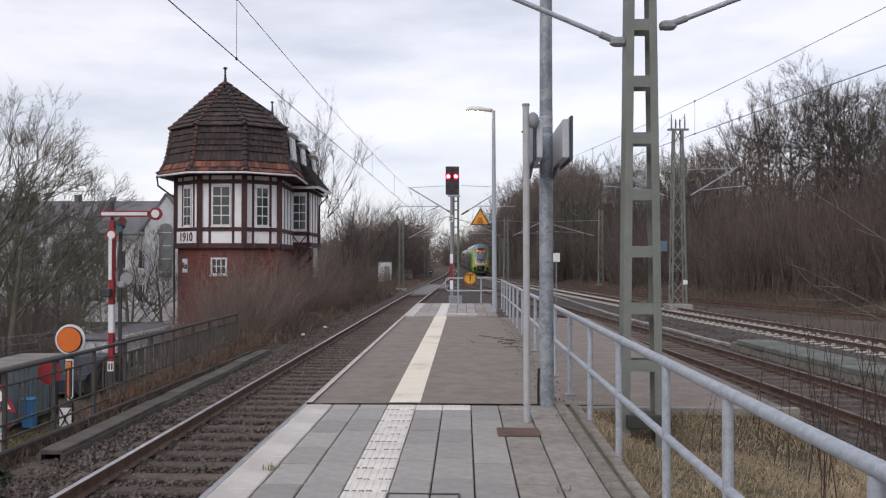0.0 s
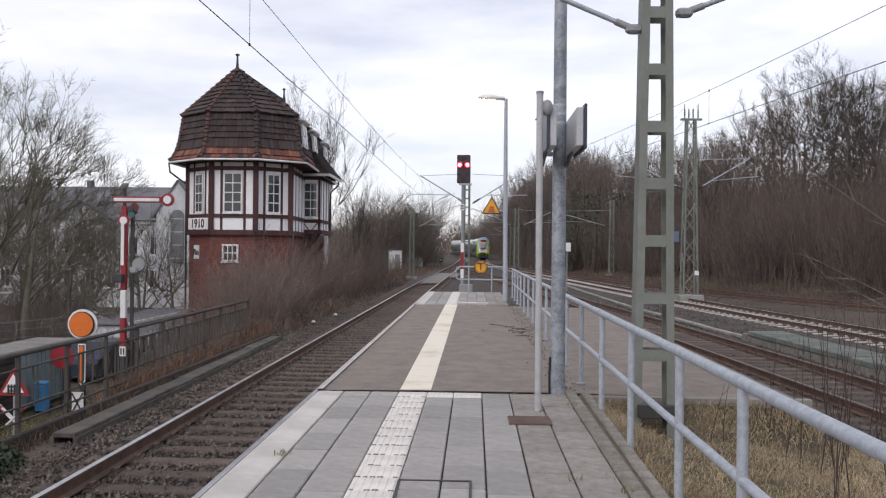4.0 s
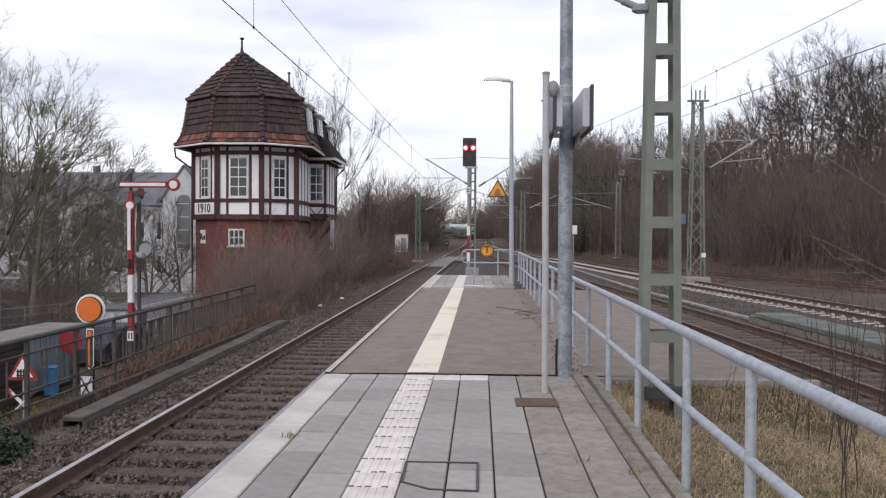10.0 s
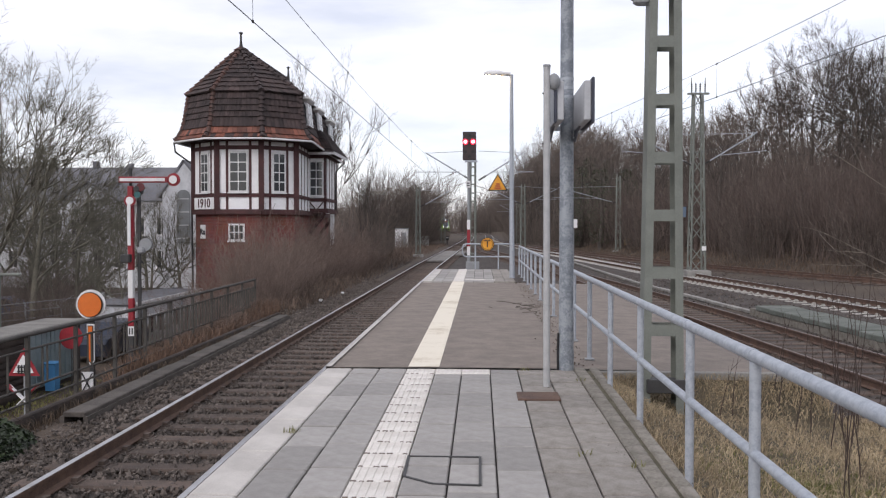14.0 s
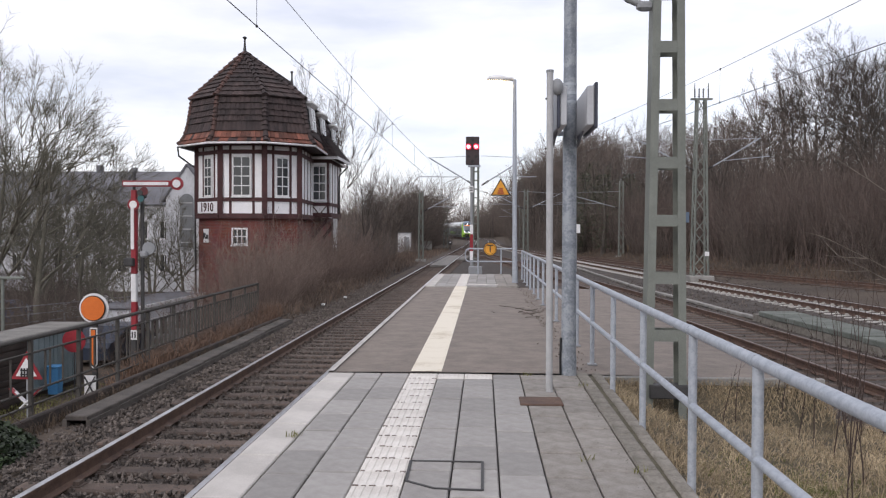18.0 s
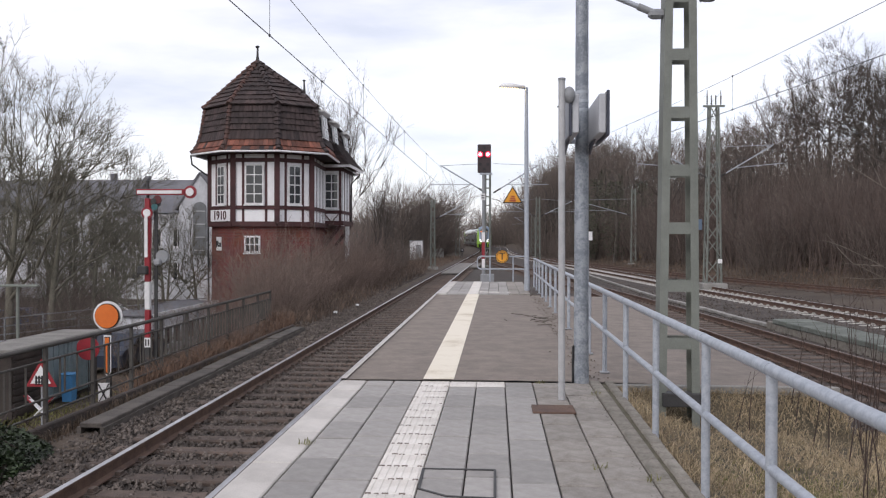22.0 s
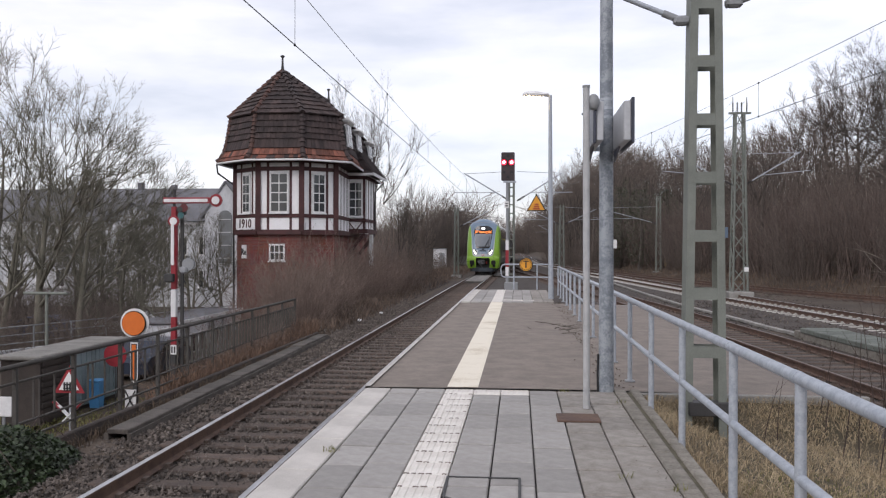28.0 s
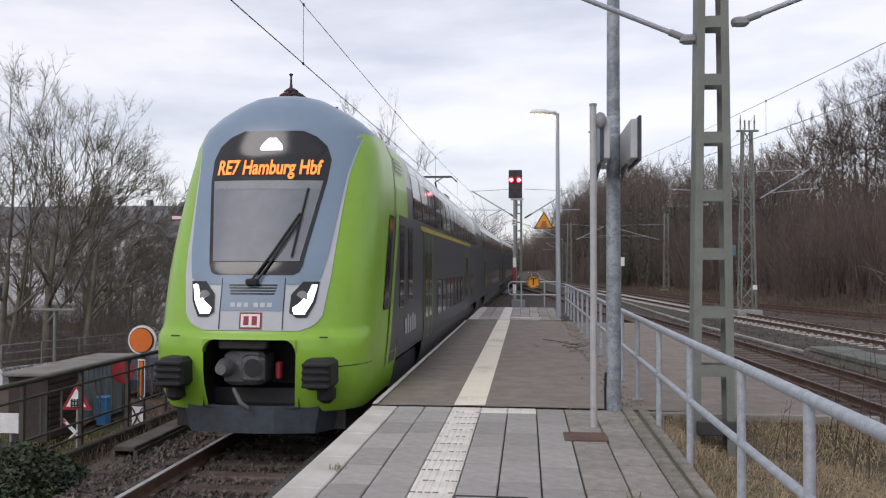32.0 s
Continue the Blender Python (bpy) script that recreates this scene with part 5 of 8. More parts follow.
# oriel towards the tracks
BAY = [(-9.95, 47.9), (-8.77, 48.0), (-8.80, 51.7), (-9.95, 51.8)]
oriel = part("oriel", Geo().loft([ringz(BAY, 2.5), ringz(BAY, 5.9)], smooth=False, caps=True), M_PLASTER, tower, "half-timbered oriel over the track side")
for p, q, studs, w in ((BAY[0], BAY[1], (0.2, 1.1), (0.62, 0.70, 3.44, 5.35, 4, 2)), (BAY[1], BAY[2], (0.1, 0.95, 1.85, 2.75, 3.6), None)):
    m, L = at_face(p, q)
    for z0, z1, d in ((2.45, 2.7, 0.08), (3.1, 3.28, 0.05), (5.55, 5.75, 0.05)):
        part("oriel_beam", fbox(m, 0, L, 0, d, z0, z1), M_TIMBER, oriel)
    for x in studs:
        part("oriel_stud", fbox(m, x - 0.065, x + 0.065, -0.01, 0.02, 2.7, 5.6), M_TIMBER, oriel)
    if w:
        win(tower, m, *w)
        for s in (-1, 1):
            part("brace", Geo().bar(m @ Vector((0.62, 0.03, 2.6)), m @ Vector((0.62 + s * 0.42, 0.03, 3.12)), 0.05, 0.12, up=m.to_3x3() @ Vector((0, 1, 0))), M_TIMBER, oriel)
for y in (48.15, 51.5):
    part("bracket", Geo().bar((-8.85, y, 2.45), (-9.8, y, 1.2), 0.18), M_TIMBER, oriel)
part("white_post", Geo().box((-8.72, 49.6, -0.2), (0.22, 0.22, 5.2)), M_WHITE, tower, "peeling white post under the oriel")

# roof: flared lower slopes, a break, then the hipped top
EAVES = FOOT
PROF = [(0.84, 6.02), (0.64, 6.25), (0.50, 6.6), (0.38, 7.1), (0.29, 7.7), (0.20, 8.35)]


def roof_rows(lower, upper, n, faces, tile, first_new=0):
    """Overlapping tiles on each face between two outlines, given as lists of 3D corners."""
    old, fresh = Geo(), Geo()
    for i in faces:
        j = (i + 1) % len(lower)
        for r in range(n):
            f0, f1 = r / n, (r + 1) / n
            a, b = lower[i].lerp(upper[i], f0), lower[j].lerp(upper[j], f0)
            c, d = lower[i].lerp(upper[i], f1), lower[j].lerp(upper[j], f1)
            nrm = (b - a).cross(c - a)
            if nrm.length < 1e-6:
                nrm = (b - a).cross(d - a)
            nrm.normalize()
            if nrm.z < 0:
                nrm = -nrm
            k = max(1, round((b - a).length / tile))
            for t in range(k):
                u0, u1 = t / k, (t + 0.96) / k
                lift = nrm * (0.07 + random.uniform(-0.012, 0.02))
                p, q = a.lerp(b, u0) + lift, a.lerp(b, u1) + lift
                s, w = c.lerp(d, u0) + nrm * 0.012, c.lerp(d, u1) + nrm * 0.012
                mid_b, mid_t = (p + q) / 2 + nrm * 0.02, (s + w) / 2 + nrm * 0.02
                g = fresh if (r < first_new and random.random() < 0.85) or (first_new and random.random() < 0.02) else old
                g.add([p, mid_b, q, w, mid_t, s, p - nrm * 0.07, q - nrm * 0.07], [(0, 1, 4, 5), (1, 2, 3, 4), (0, 6, 7, 2, 1)])
    return old, fresh


roof = part("roof", Geo().loft([ringz(grown(EAVES, d), z) for d, z in PROF], smooth=False).loft([ringz(grown(EAVES, 0.8), 6.02), ringz(grown(EAVES, 0.0), 5.98)], smooth=False), M_ROOFTILE, tower, "brown tiled mansard roof")
old_all, new_all = Geo(), Geo()
for k, ((d0, z0), (d1, z1)) in enumerate(zip(PROF, PROF[1:])):
    lo = [Vector((x, y, z0)) for x, y in grown(EAVES, d0)]
    hi = [Vector((x, y, z1)) for x, y in grown(EAVES, d1)]
    o, n_ = roof_rows(lo, hi, max(1, round((z1 - z0) / 0.36)), range(5), 0.24, 2 if k == 0 else (1 if k == 1 else 0))
    old_all.add(o.v, o.f)
    new_all.add(n_.v, n_.f)
R0, R1 = Vector((-12.62, 44.4, 11.05)), Vector((-12.3, 54.0, 11.05))
lip = [Vector((x, y, 8.36)) for x, y in grown(EAVES, 0.32)]
peak = [R1, R0, R0, R0, R0, R1]
part("upper_roof", Geo().loft([[tuple(p) for p in lip], [tuple(p.lerp(q, 0.999)) for p, q in zip(lip, peak)]], smooth=False), M_ROOFTILE, roof)
o, n_ = roof_rows(lip, peak, 10, range(5), 0.27, 0)
old_all.add(o.v, o.f)
tagged(part("roof_tiles", old_all, M_ROOFTILE, roof), kind="stuff")
tagged(part("new_roof_tiles", new_all, M_NEWTILE, roof, "orange replacement tiles along the eaves"), kind="stuff")
for i in range(1, 5):
    g = Geo()
    for a, b, n in [(Vector((*grown(EAVES, d0)[i], z0)), Vector((*grown(EAVES, d1)[i], z1)), max(1, round((z1 - z0) / 0.24))) for (d0, z0), (d1, z1) in zip(PROF, PROF[1:])] + [(lip[i], peak[i], 11)]:
        for k in range(n):
            g.tube([a.lerp(b, k / n) + Vector((0, 0, 0.03)), a.lerp(b, (k + 1.1) / n) + Vector((0, 0, 0.03))], [0.17, 0.10], 7)
    part("hip_tiles", g, M_HIPTILE if i < 3 else M_ROOFTILE, roof, "round hip tiles")
g = Geo()
for k in range(28):
    g.tube([R0.lerp(R1, k / 28), R0.lerp(R1, (k + 1.08) / 28)], [0.13, 0.1], 7)
part("ridge_tiles", g, M_ROOFTILE, roof, "round ridge tiles")
for p in (R0, R1):
    part("finial", Geo().tube([p, p + Vector((0, 0, 0.35)), p + Vector((0, 0, 0.75))], [0.11, 0.06, 0.05], 8).tube([p + Vector((0, 0, 0.72)), p + Vector((0, 0, 0.8)), p + Vector((0, 0, 0.86))], [0.05, 0.13, 0.05], 8), M_DARK, roof, "dark ridge finial")
e = grown(EAVES, 0.87)
part("gutter", Geo().tube([(*e[i], 5.98) for i in (0, 1, 2, 3, 4, 5)], 0.055, 8), M_WHITE, roof, "pale gutter along the eaves")
for pts in ([(e[1][0], e[1][1], 5.95), (e[1][0] + 0.02, e[1][1] + 0.1, 5.5), (-14.92, 43.35, 4.9), (-14.95, 43.4, 2.4), (-14.92, 43.4, -3.5)],):
    part("downpipe", Geo().tube(pts, 0.05, 7), M_DARK, tower)
# oriel roof and dormers
be = [(-10.1, 47.4), (-8.22, 47.4), (-8.26, 52.4), (-10.1, 52.4)]
bt = [(-10.1, 47.9), (-9.5, 47.9), (-9.65, 52.0), (-10.1, 52.0)]
lo, hi = [Vector((*p, 5.85)) for p in be], [Vector((*p, 7.6)) for p in bt]
part("oriel_roof", Geo().loft([[tuple(p) for p in lo], [tuple(p) for p in hi]], smooth=False, caps=True), M_ROOFTILE, roof)
o, _ = roof_rows(lo, hi, 9, (0, 1), 0.24)
tagged(part("oriel_tiles", o, M_ROOFTILE, roof), kind="stuff")
part("oriel_fascia", Geo().bar((-9.9, 47.38, 5.8), (-8.2, 47.38, 5.8), 0.05, 0.16).bar((-8.2, 47.38, 5.8), (-8.24, 52.4, 5.8), 0.05, 0.16), M_WHITE, roof)
part("downpipe", Geo().tube([(-8.25, 50.9, 5.7), (-8.2, 50.9, 5.5), (-8.72, 51.0, 5.0), (-8.76, 51.0, 2.4)], 0.05, 7), M_DARK, tower)
for y in (44.35, 48.4, 53.6):
    fx = -9.45 - 0.0543 * (y - 43.2)
    lean = lambda x, dy, z: (fx + x - 0.10 * (z - 7.5), y + dy, z)
    ring = lambda x0, x1, w, z: [lean(x0, -w, z), lean(x1, -w, z), lean(x1, w, z), lean(x0, w, z)]
    dm = part("dormer", Geo().loft([ring(-0.5, 0.56, 0.62, 6.9), ring(-0.5, 0.56, 0.62, 8.2)], caps=True, smooth=False), M_WINFRAME, roof, "white dormer window")
    for dy in (-0.29, 0.29):
        for za, zb in ((6.98, 7.42), (7.5, 8.06)):
            part("dormer_pane", Geo().loft([[lean(0.54, dy - 0.22, z), lean(0.58, dy - 0.22, z), lean(0.58, dy + 0.22, z), lean(0.54, dy + 0.22, z)] for z in (za, zb)], caps=True, smooth=False), M_PANE, dm)
    for xa, xb in ((0.12, 0.27), (0.33, 0.48)):
        part("dormer_pane", Geo().loft([[lean(xa, -0.64, z), lean(xb, -0.64, z), lean(xb, -0.60, z), lean(xa, -0.60, z)] for z in (7.0, 8.0)], caps=True, smooth=False), M_PANE, dm)
    part("dormer_hood", Geo().loft([ring(-0.5, 0.60, 0.66, 8.12), ring(-0.5, 0.76, 0.84, 8.26), ring(-0.5, 0.76, 0.84, 8.36)], caps=True, smooth=False), M_WINFRAME, dm)
    part("dormer_roof", Geo().loft([ring(-0.9, 0.6, 0.7, 8.365), ring(-0.9, 0.1, 0.4, 8.5)], caps=True, smooth=False), M_ROOFTILE, dm)
# ---- pale apartment houses behind the yard ----
M_RENDER = mat("pale_render", (0.62, 0.63, 0.65), (0.46, 0.47, 0.49), rough=0.85, scale=0.5, grain=6, bump=0.1)
M_SLATE = mat("slate_roof", (0.165, 0.165, 0.178), (0.115, 0.115, 0.127), rough=0.7, scale=0.6, grain=9, bump=0.2)


def house_window(parent, x, y, z, w, h):
    f = part("window", Geo().box((x, y, z), (w + 0.16, 0.1, h + 0.16)), M_WINFRAME, parent)
    for s in (-1, 1):
        part("pane", Geo().box((x + s * w / 4, y - 0.05, z), (w / 2 - 0.07, 0.04, h - 0.06)), M_PANE, f)
    part("sill", Geo().box((x, y - 0.08, z - h / 2 - 0.1), (w + 0.3, 0.2, 0.08)), M_WINFRAME, f)


def apartment(label, x0, x1, y, eave, ridge, rows, gable=None, parapet=None):
    h = thing("apartment_house", label, "house", ((x0 + x1) / 2, y + 5, -3.6), group="apartment houses")
    part("wall", Geo().box(((x0 + x1) / 2, y + 5, (eave - 3.6) / 2), (x1 - x0, 10, eave + 3.6)), M_RENDER, h)
    part("cornice", Geo().box(((x0 + x1) / 2, y - 0.05, eave - 0.2), (x1 - x0 + 0.2, 0.3, 0.25)), M_WINFRAME, h)
    r = part("roof", Geo().loft([[(x, y - 0.5, eave), (x, y + 5, ridge), (x, y + 10.5, eave)] for x in (x0 - 0.3, x1 + 0.3)], closed=False, smooth=False).add([(x, yy, zz) for x in (x0 - 0.28, x1 + 0.28) for yy, zz in ((y - 0.45, eave), (y + 5, ridge), (y + 10.45, eave))], [(0, 1, 2), (3, 4, 5)]), M_SLATE, h)
    for k in range(2):
        x = x0 + (x1 - x0) * (0.3 + 0.22 * k)
        part("chimney", Geo().box((x, y + 5, ridge + 0.1), (0.5, 0.5, 0.9), bev=0.03), M_SLATE, r)
    if parapet:
        part("parapet", Geo().loft([[(parapet + d, y - 0.55, eave + 0.1), (parapet + d, y + 4.9, ridge + 0.35), (parapet + d, y + 5.3, ridge + 0.35), (parapet + d, y + 5.3, ridge - 0.3), (parapet + d, y - 0.55, eave - 0.3)] for d in (-0.2, 0.2)], caps=True, smooth=False), M_SLATE, r, "grey fire wall standing over the roof")
    n = max(2, int((x1 - x0) / 1.7))
    for row in rows:
        for k in range(n):
            house_window(h, x0 + (k + 0.5) * (x1 - x0) / n, y - 0.02, row, 0.75, 1.45)
    if gable:
        a, b, top = gable
        part("gable", Geo().prism([(a, eave - 1.6), (b, eave - 1.6), (b, eave + 0.1), ((a + b) / 2, top), (a, eave + 0.1)], Matrix.Translation((0, y - 0.3, 0)) @ Matrix(((1, 0, 0, 0), (0, 0, 1, 0), (0, 1, 0, 0), (0, 0, 0, 1))), 0.8), M_RENDER, h)
        part("gable_roof", Geo().bar((a - 0.3, y + 1.0, eave - 0.1), ((a + b) / 2, y + 1.0, top + 0.1), 3.6, 0.12).bar(((a + b) / 2, y + 1.0, top + 0.1), (b + 0.3, y + 1.0, eave - 0.1), 3.6, 0.12), M_SLATE, h)
        house_window(h, (a + b) / 2, y - 0.34, eave - 0.35, 0.7, 0.9)
    return h


apartment("pale three-storey apartment house with a slate roof and gable", -44, -25.8, 70, 3.85, 7.0, (1.75, -1.05), (-35.2, -30.2, 5.35), -31.4)
apartment("long pale apartment house with a slate roof", -66, -45, 76, 4.2, 7.4, (2.0, -0.9))
apartment("greyish apartment house beyond the yard trees", -88, -67, 74, 5.0, 9.2, (3.0, 0.3, -2.3))
gh = thing("gabled_house", "white gabled house with a tall arched window", "house", (-24, 66, -3.6))
MF = lambda y: Matrix.Translation((0, y, 0)) @ Matrix(((1, 0, 0, 0), (0, 0, 1, 0), (0, 1, 0, 0), (0, 0, 0, 1)))
part("front_wall", Geo().prism([(-24.3, -3.6), (-20.8, -3.6), (-20.8, 4.2), (-22.65, 6.6), (-24.3, 4.3)], MF(63.9), 0.4), M_RENDER, gh)
part("body", Geo().box((-22.55, 69.2, 0.0), (3.4, 9.8, 7.2)), M_RENDER, gh)
part("roof", Geo().bar((-24.6, 69, 3.9), (-22.65, 69, 6.75), 10.4, 0.14).bar((-22.65, 69, 6.75), (-20.5, 69, 4.0), 10.4, 0.14), M_SLATE, gh)
arch = [(-0.5, -3.6), (0.5, -3.6)] + [(0.5 * math.cos(a), 0.5 * math.sin(a)) for a in np.linspace(0, math.pi, 12)]
aw = part("arched_window", Geo().prism([(x - 22.65, z + 4.0) for x, z in arch], MF(63.8), 0.12), mat("arch_grey", (0.20, 0.21, 0.215), rough=0.4), gh, "tall grey arched window")
for k in range(4):
    part("glazing_bar", Geo().box((-22.65, 63.77, 3.8 - k), (0.9, 0.06, 0.05)), M_WINFRAME, aw)
part("turret", Geo().tube([(-22.0, 68, 6), (-22.0, 68, 8.0), (-22.0, 68, 9.2)], [0.5, 0.5, 0.03], 8), M_SLATE, gh)

# ---- street railing and pale wall in the yard ----
sr = thing("street_railing", "grey street railing on a pale wall beyond the yard", "railing", (-17, 40, -3.5))
A, B = Vector((-21.5, 33, -1.75)), Vector((-15.2, 46, -1.55))
part("wall", Geo().bar(A + Vector((0, 0, -1.45)), B + Vector((0, 0, -1.45)), 0.25, 1.0), M_RENDER, sr, "pale rendered wall")
for k in range(9):
    p = A.lerp(B, k / 8)
    part("post", Geo().bar(p + Vector((0, 0, -0.95)), p, 0.06), M_GREY, sr)
for dz in (0, -0.35, -0.7):
    part("rail", Geo().tube([A + Vector((0, 0, dz)), B + Vector((0, 0, dz))], 0.03, 6), M_GREY, sr)


# low pale outbuilding along the yard
ob_ = thing("outbuilding", "low pale flat-roofed outbuilding in the yard", "building", (-16, 39, YZ))
part("wall", Geo().box((-15.4, 39.0, -2.62), (1.9, 8.2, 1.86)), M_RENDER, ob_)
part("roof", Geo().box((-15.4, 39.0, -1.60), (2.1, 8.5, 0.12), bev=0.03), M_SLATE, ob_, "dark felt roof")
part("fascia", Geo().box((-14.33, 39.0, -1.59), (0.05, 8.5, 0.15), bev=0.01), M_WINFRAME, ob_, "bright white roof edge")
for y in (36.6, 37.5, 39.4, 41.2):
    w = part("window", Geo().box((-14.44, y, -2.62), (0.06, 0.62, 0.86), bev=0.01), M_WINFRAME, ob_)
    part("pane", Geo().box((-14.405, y, -2.62), (0.02, 0.5, 0.74)), M_PANE, w)
for y in (35.6, 38.5, 40.3):
    part("downpipe", Geo().tube([(-14.40, y, -1.66), (-14.40, y, YZ)], 0.05, 7), M_GREY, ob_)
yl = thing("yard_lamp", "grey yard post with a long level lamp arm", "lamp", (-17.0, 30, YZ))
part("post", Geo().tube([(-17.45, 30, YZ), (-17.45, 30, -0.14)], 0.06, 8), M_GREENSTEEL, yl)
part("lamp_arm", Geo().box((-17.5, 30, -0.1), (1.7, 0.16, 0.10), bev=0.03), M_GREENSTEEL, yl)


def parked_car(x, y, rz, paint, label):
    c = thing("parked_car", label, "car", (x, y, -3.55), group="parked cars")
    m = Matrix.Translation((x, y, -3.55)) @ Matrix.Rotation(radians(rz), 4, "Z")
    prof = [(-2.1, 0.3), (-2.15, 0.75), (-1.9, 0.92), (-1.2, 1.0), (-0.5, 1.42), (0.9, 1.45), (1.7, 1.0), (2.05, 0.9), (2.1, 0.35)]
    part("body", Geo().loft([[m @ Vector((a, s * w, b)) for a, b in prof] for s, w in ((-1, 0.8), (-1, 0.86), (1, 0.86), (1, 0.8))], caps=True, smooth=False), paint, c)
    part("window_band", Geo().loft([[m @ Vector((a, s * 0.875, b)) for a, b in ((-1.05, 1.0), (-0.5, 1.36), (0.85, 1.39), (1.45, 1.0))] for s in (-1, 1)], caps=True, smooth=False), M_PANE, c)
    for a in (-1.35, 1.3):
        for s in (-1, 1):
            part("wheel", Geo().tube([m @ Vector((a, s * 0.7, 0.32)), m @ Vector((a, s * 0.89, 0.32))], 0.32, 16), M_RUBBER_Y, c)


M_RUBBER_Y = mat("tyre", (0.02, 0.02, 0.02), rough=0.8, bump=0.1)
parked_car(-14.9, 33.3, 90, mat("car_navy", (0.035, 0.045, 0.07), rough=0.3, bump=0), "dark navy parked car beside the outbuilding")
parked_car(-26, 44, 15, mat("car_blue", (0.06, 0.10, 0.22), rough=0.3, bump=0), "dark blue parked car in the yard")
parked_car(-22.4, 47, 20, M_WHITE, "white parked car in the yard")
parked_car(-17.5, 50, 25, mat("car_silver", (0.4, 0.41, 0.43), rough=0.3, metal=0.4, bump=0), "silver parked car beyond the fence")
# ---- double-deck trains ----
M_LIME = mat("lime_paint", (0.25, 0.46, 0.045), (0.23, 0.42, 0.04), rough=0.3, scale=0.8, grain=8, bump=0.0)
M_MASK = mat("blue_grey_paint", (0.20, 0.275, 0.365), (0.185, 0.255, 0.34), rough=0.32, scale=0.8, grain=8, bump=0.0)
M_SILVER = mat("silver_paint", (0.50, 0.52, 0.55), (0.45, 0.47, 0.50), rough=0.35, scale=0.8, grain=8, bump=0.0)
M_CARGREY = mat("anthracite_paint", (0.072, 0.078, 0.088), (0.06, 0.065, 0.073), rough=0.36, scale=0.8, grain=8, bump=0.0, spec=0.4)
M_CARLOW = mat("grey_skirt", (0.12, 0.12, 0.12), (0.075, 0.075, 0.072), rough=0.6, scale=1.5, grain=12, bump=0.0)
M_ROOF = mat("car_roof", (0.55, 0.57, 0.58), (0.44, 0.46, 0.47), rough=0.4, scale=1.0, grain=10, bump=0.0)
M_FRIT = mat("black_glass", (0.012, 0.013, 0.016), rough=0.12, scale=1, grain=8, bump=0.0)
# the sky's reflection is put into the grey of the windscreen colour
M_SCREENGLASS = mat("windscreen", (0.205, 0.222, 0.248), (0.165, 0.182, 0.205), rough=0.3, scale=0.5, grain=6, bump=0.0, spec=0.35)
M_CARGLASS = glass("car_window", (0.02, 0.024, 0.028), 0.06)
M_LED = mat("white_lamp", (0.95, 0.95, 0.95), rough=0.3, bump=0, emit=(1.0, 0.98, 0.94), power=4.0)
M_TAIL = mat("tail_lamp", (0.7, 0.05, 0.05), rough=0.3, bump=0, emit=(1.0, 0.05, 0.03), power=2.5)
M_DISPLAY = mat("amber_leds", (0.9, 0.35, 0.05), rough=0.5, bump=0, emit=(1.0, 0.17, 0.03), power=1.35)
M_CLASS = mat("yellow_stripe", (0.50, 0.40, 0.05), rough=0.4, scale=1, grain=10, bump=0.0)
M_RUBBER = mat("rubber", (0.015, 0.015, 0.017), (0.01, 0.01, 0.011), rough=0.7, scale=4, grain=40, bump=0.15)
M_COUPLER = mat("coupler_steel", (0.15, 0.15, 0.155), (0.07, 0.07, 0.073), rough=0.45, scale=3, grain=30, bump=0.1)
M_PLOUGH = mat("plough", (0.05, 0.066, 0.085), (0.028, 0.034, 0.042), rough=0.5, scale=1.5, grain=12, bump=0.0)

SEC = [(0.36, 1.22), (0.75, 1.36), (1.15, 1.40), (2.75, 1.40), (3.1, 1.395), (3.5, 1.365), (3.9, 1.30), (4.15, 1.18), (4.3, 1.0), (4.45, 0.74), (4.56, 0.52), (4.61, 0.36), (4.63, 0.04)]
NOSE = [(0.36, 0.3), (0.7, 0.05), (1.0, 0.0), (1.46, 0.0), (1.56, 0.07), (1.8, 0.11), (2.26, 0.22), (2.8, 0.38), (3.45, 0.56), (4.15, 0.82), (4.4, 0.97), (4.55, 1.15), (4.61, 1.38), (4.63, 1.75)]
CORNER = [(0.36, 0.8), (1.46, 0.8), (1.6, 0.95), (2.5, 1.05), (3.5, 1.15), (4.2, 1.0), (4.63, 0.6)]


def table(rows, z):
    return float(np.interp(z, [r[0] for r in rows], [r[1] for r in rows]))


def front_y(x, z):
    w = table(SEC, z)
    k = min(1.0, abs(x) / w)
    return table(NOSE, z) + table(CORNER, z) * (1 - (1 - k**2.7) ** (1 / 2.7))


LEVELS = [0.56, 0.62, 0.9, 1.1, 1.3, 1.45, 1.5, 1.56, 1.6, 1.65, 1.75, 1.85, 2.0, 2.12, 2.26, 2.5, 2.75, 3.0, 3.25, 3.5, 3.75, 3.9, 4.0, 4.08, 4.15, 4.22, 4.3, 4.38, 4.45, 4.5, 4.56, 4.59, 4.61, 4.63]
COLF = sorted({math.copysign(1 - (1 - k / 16) ** 1.7, s) if k else 0.0 for k in range(17) for s in (-1, 1)} | {-0.415, 0.415})


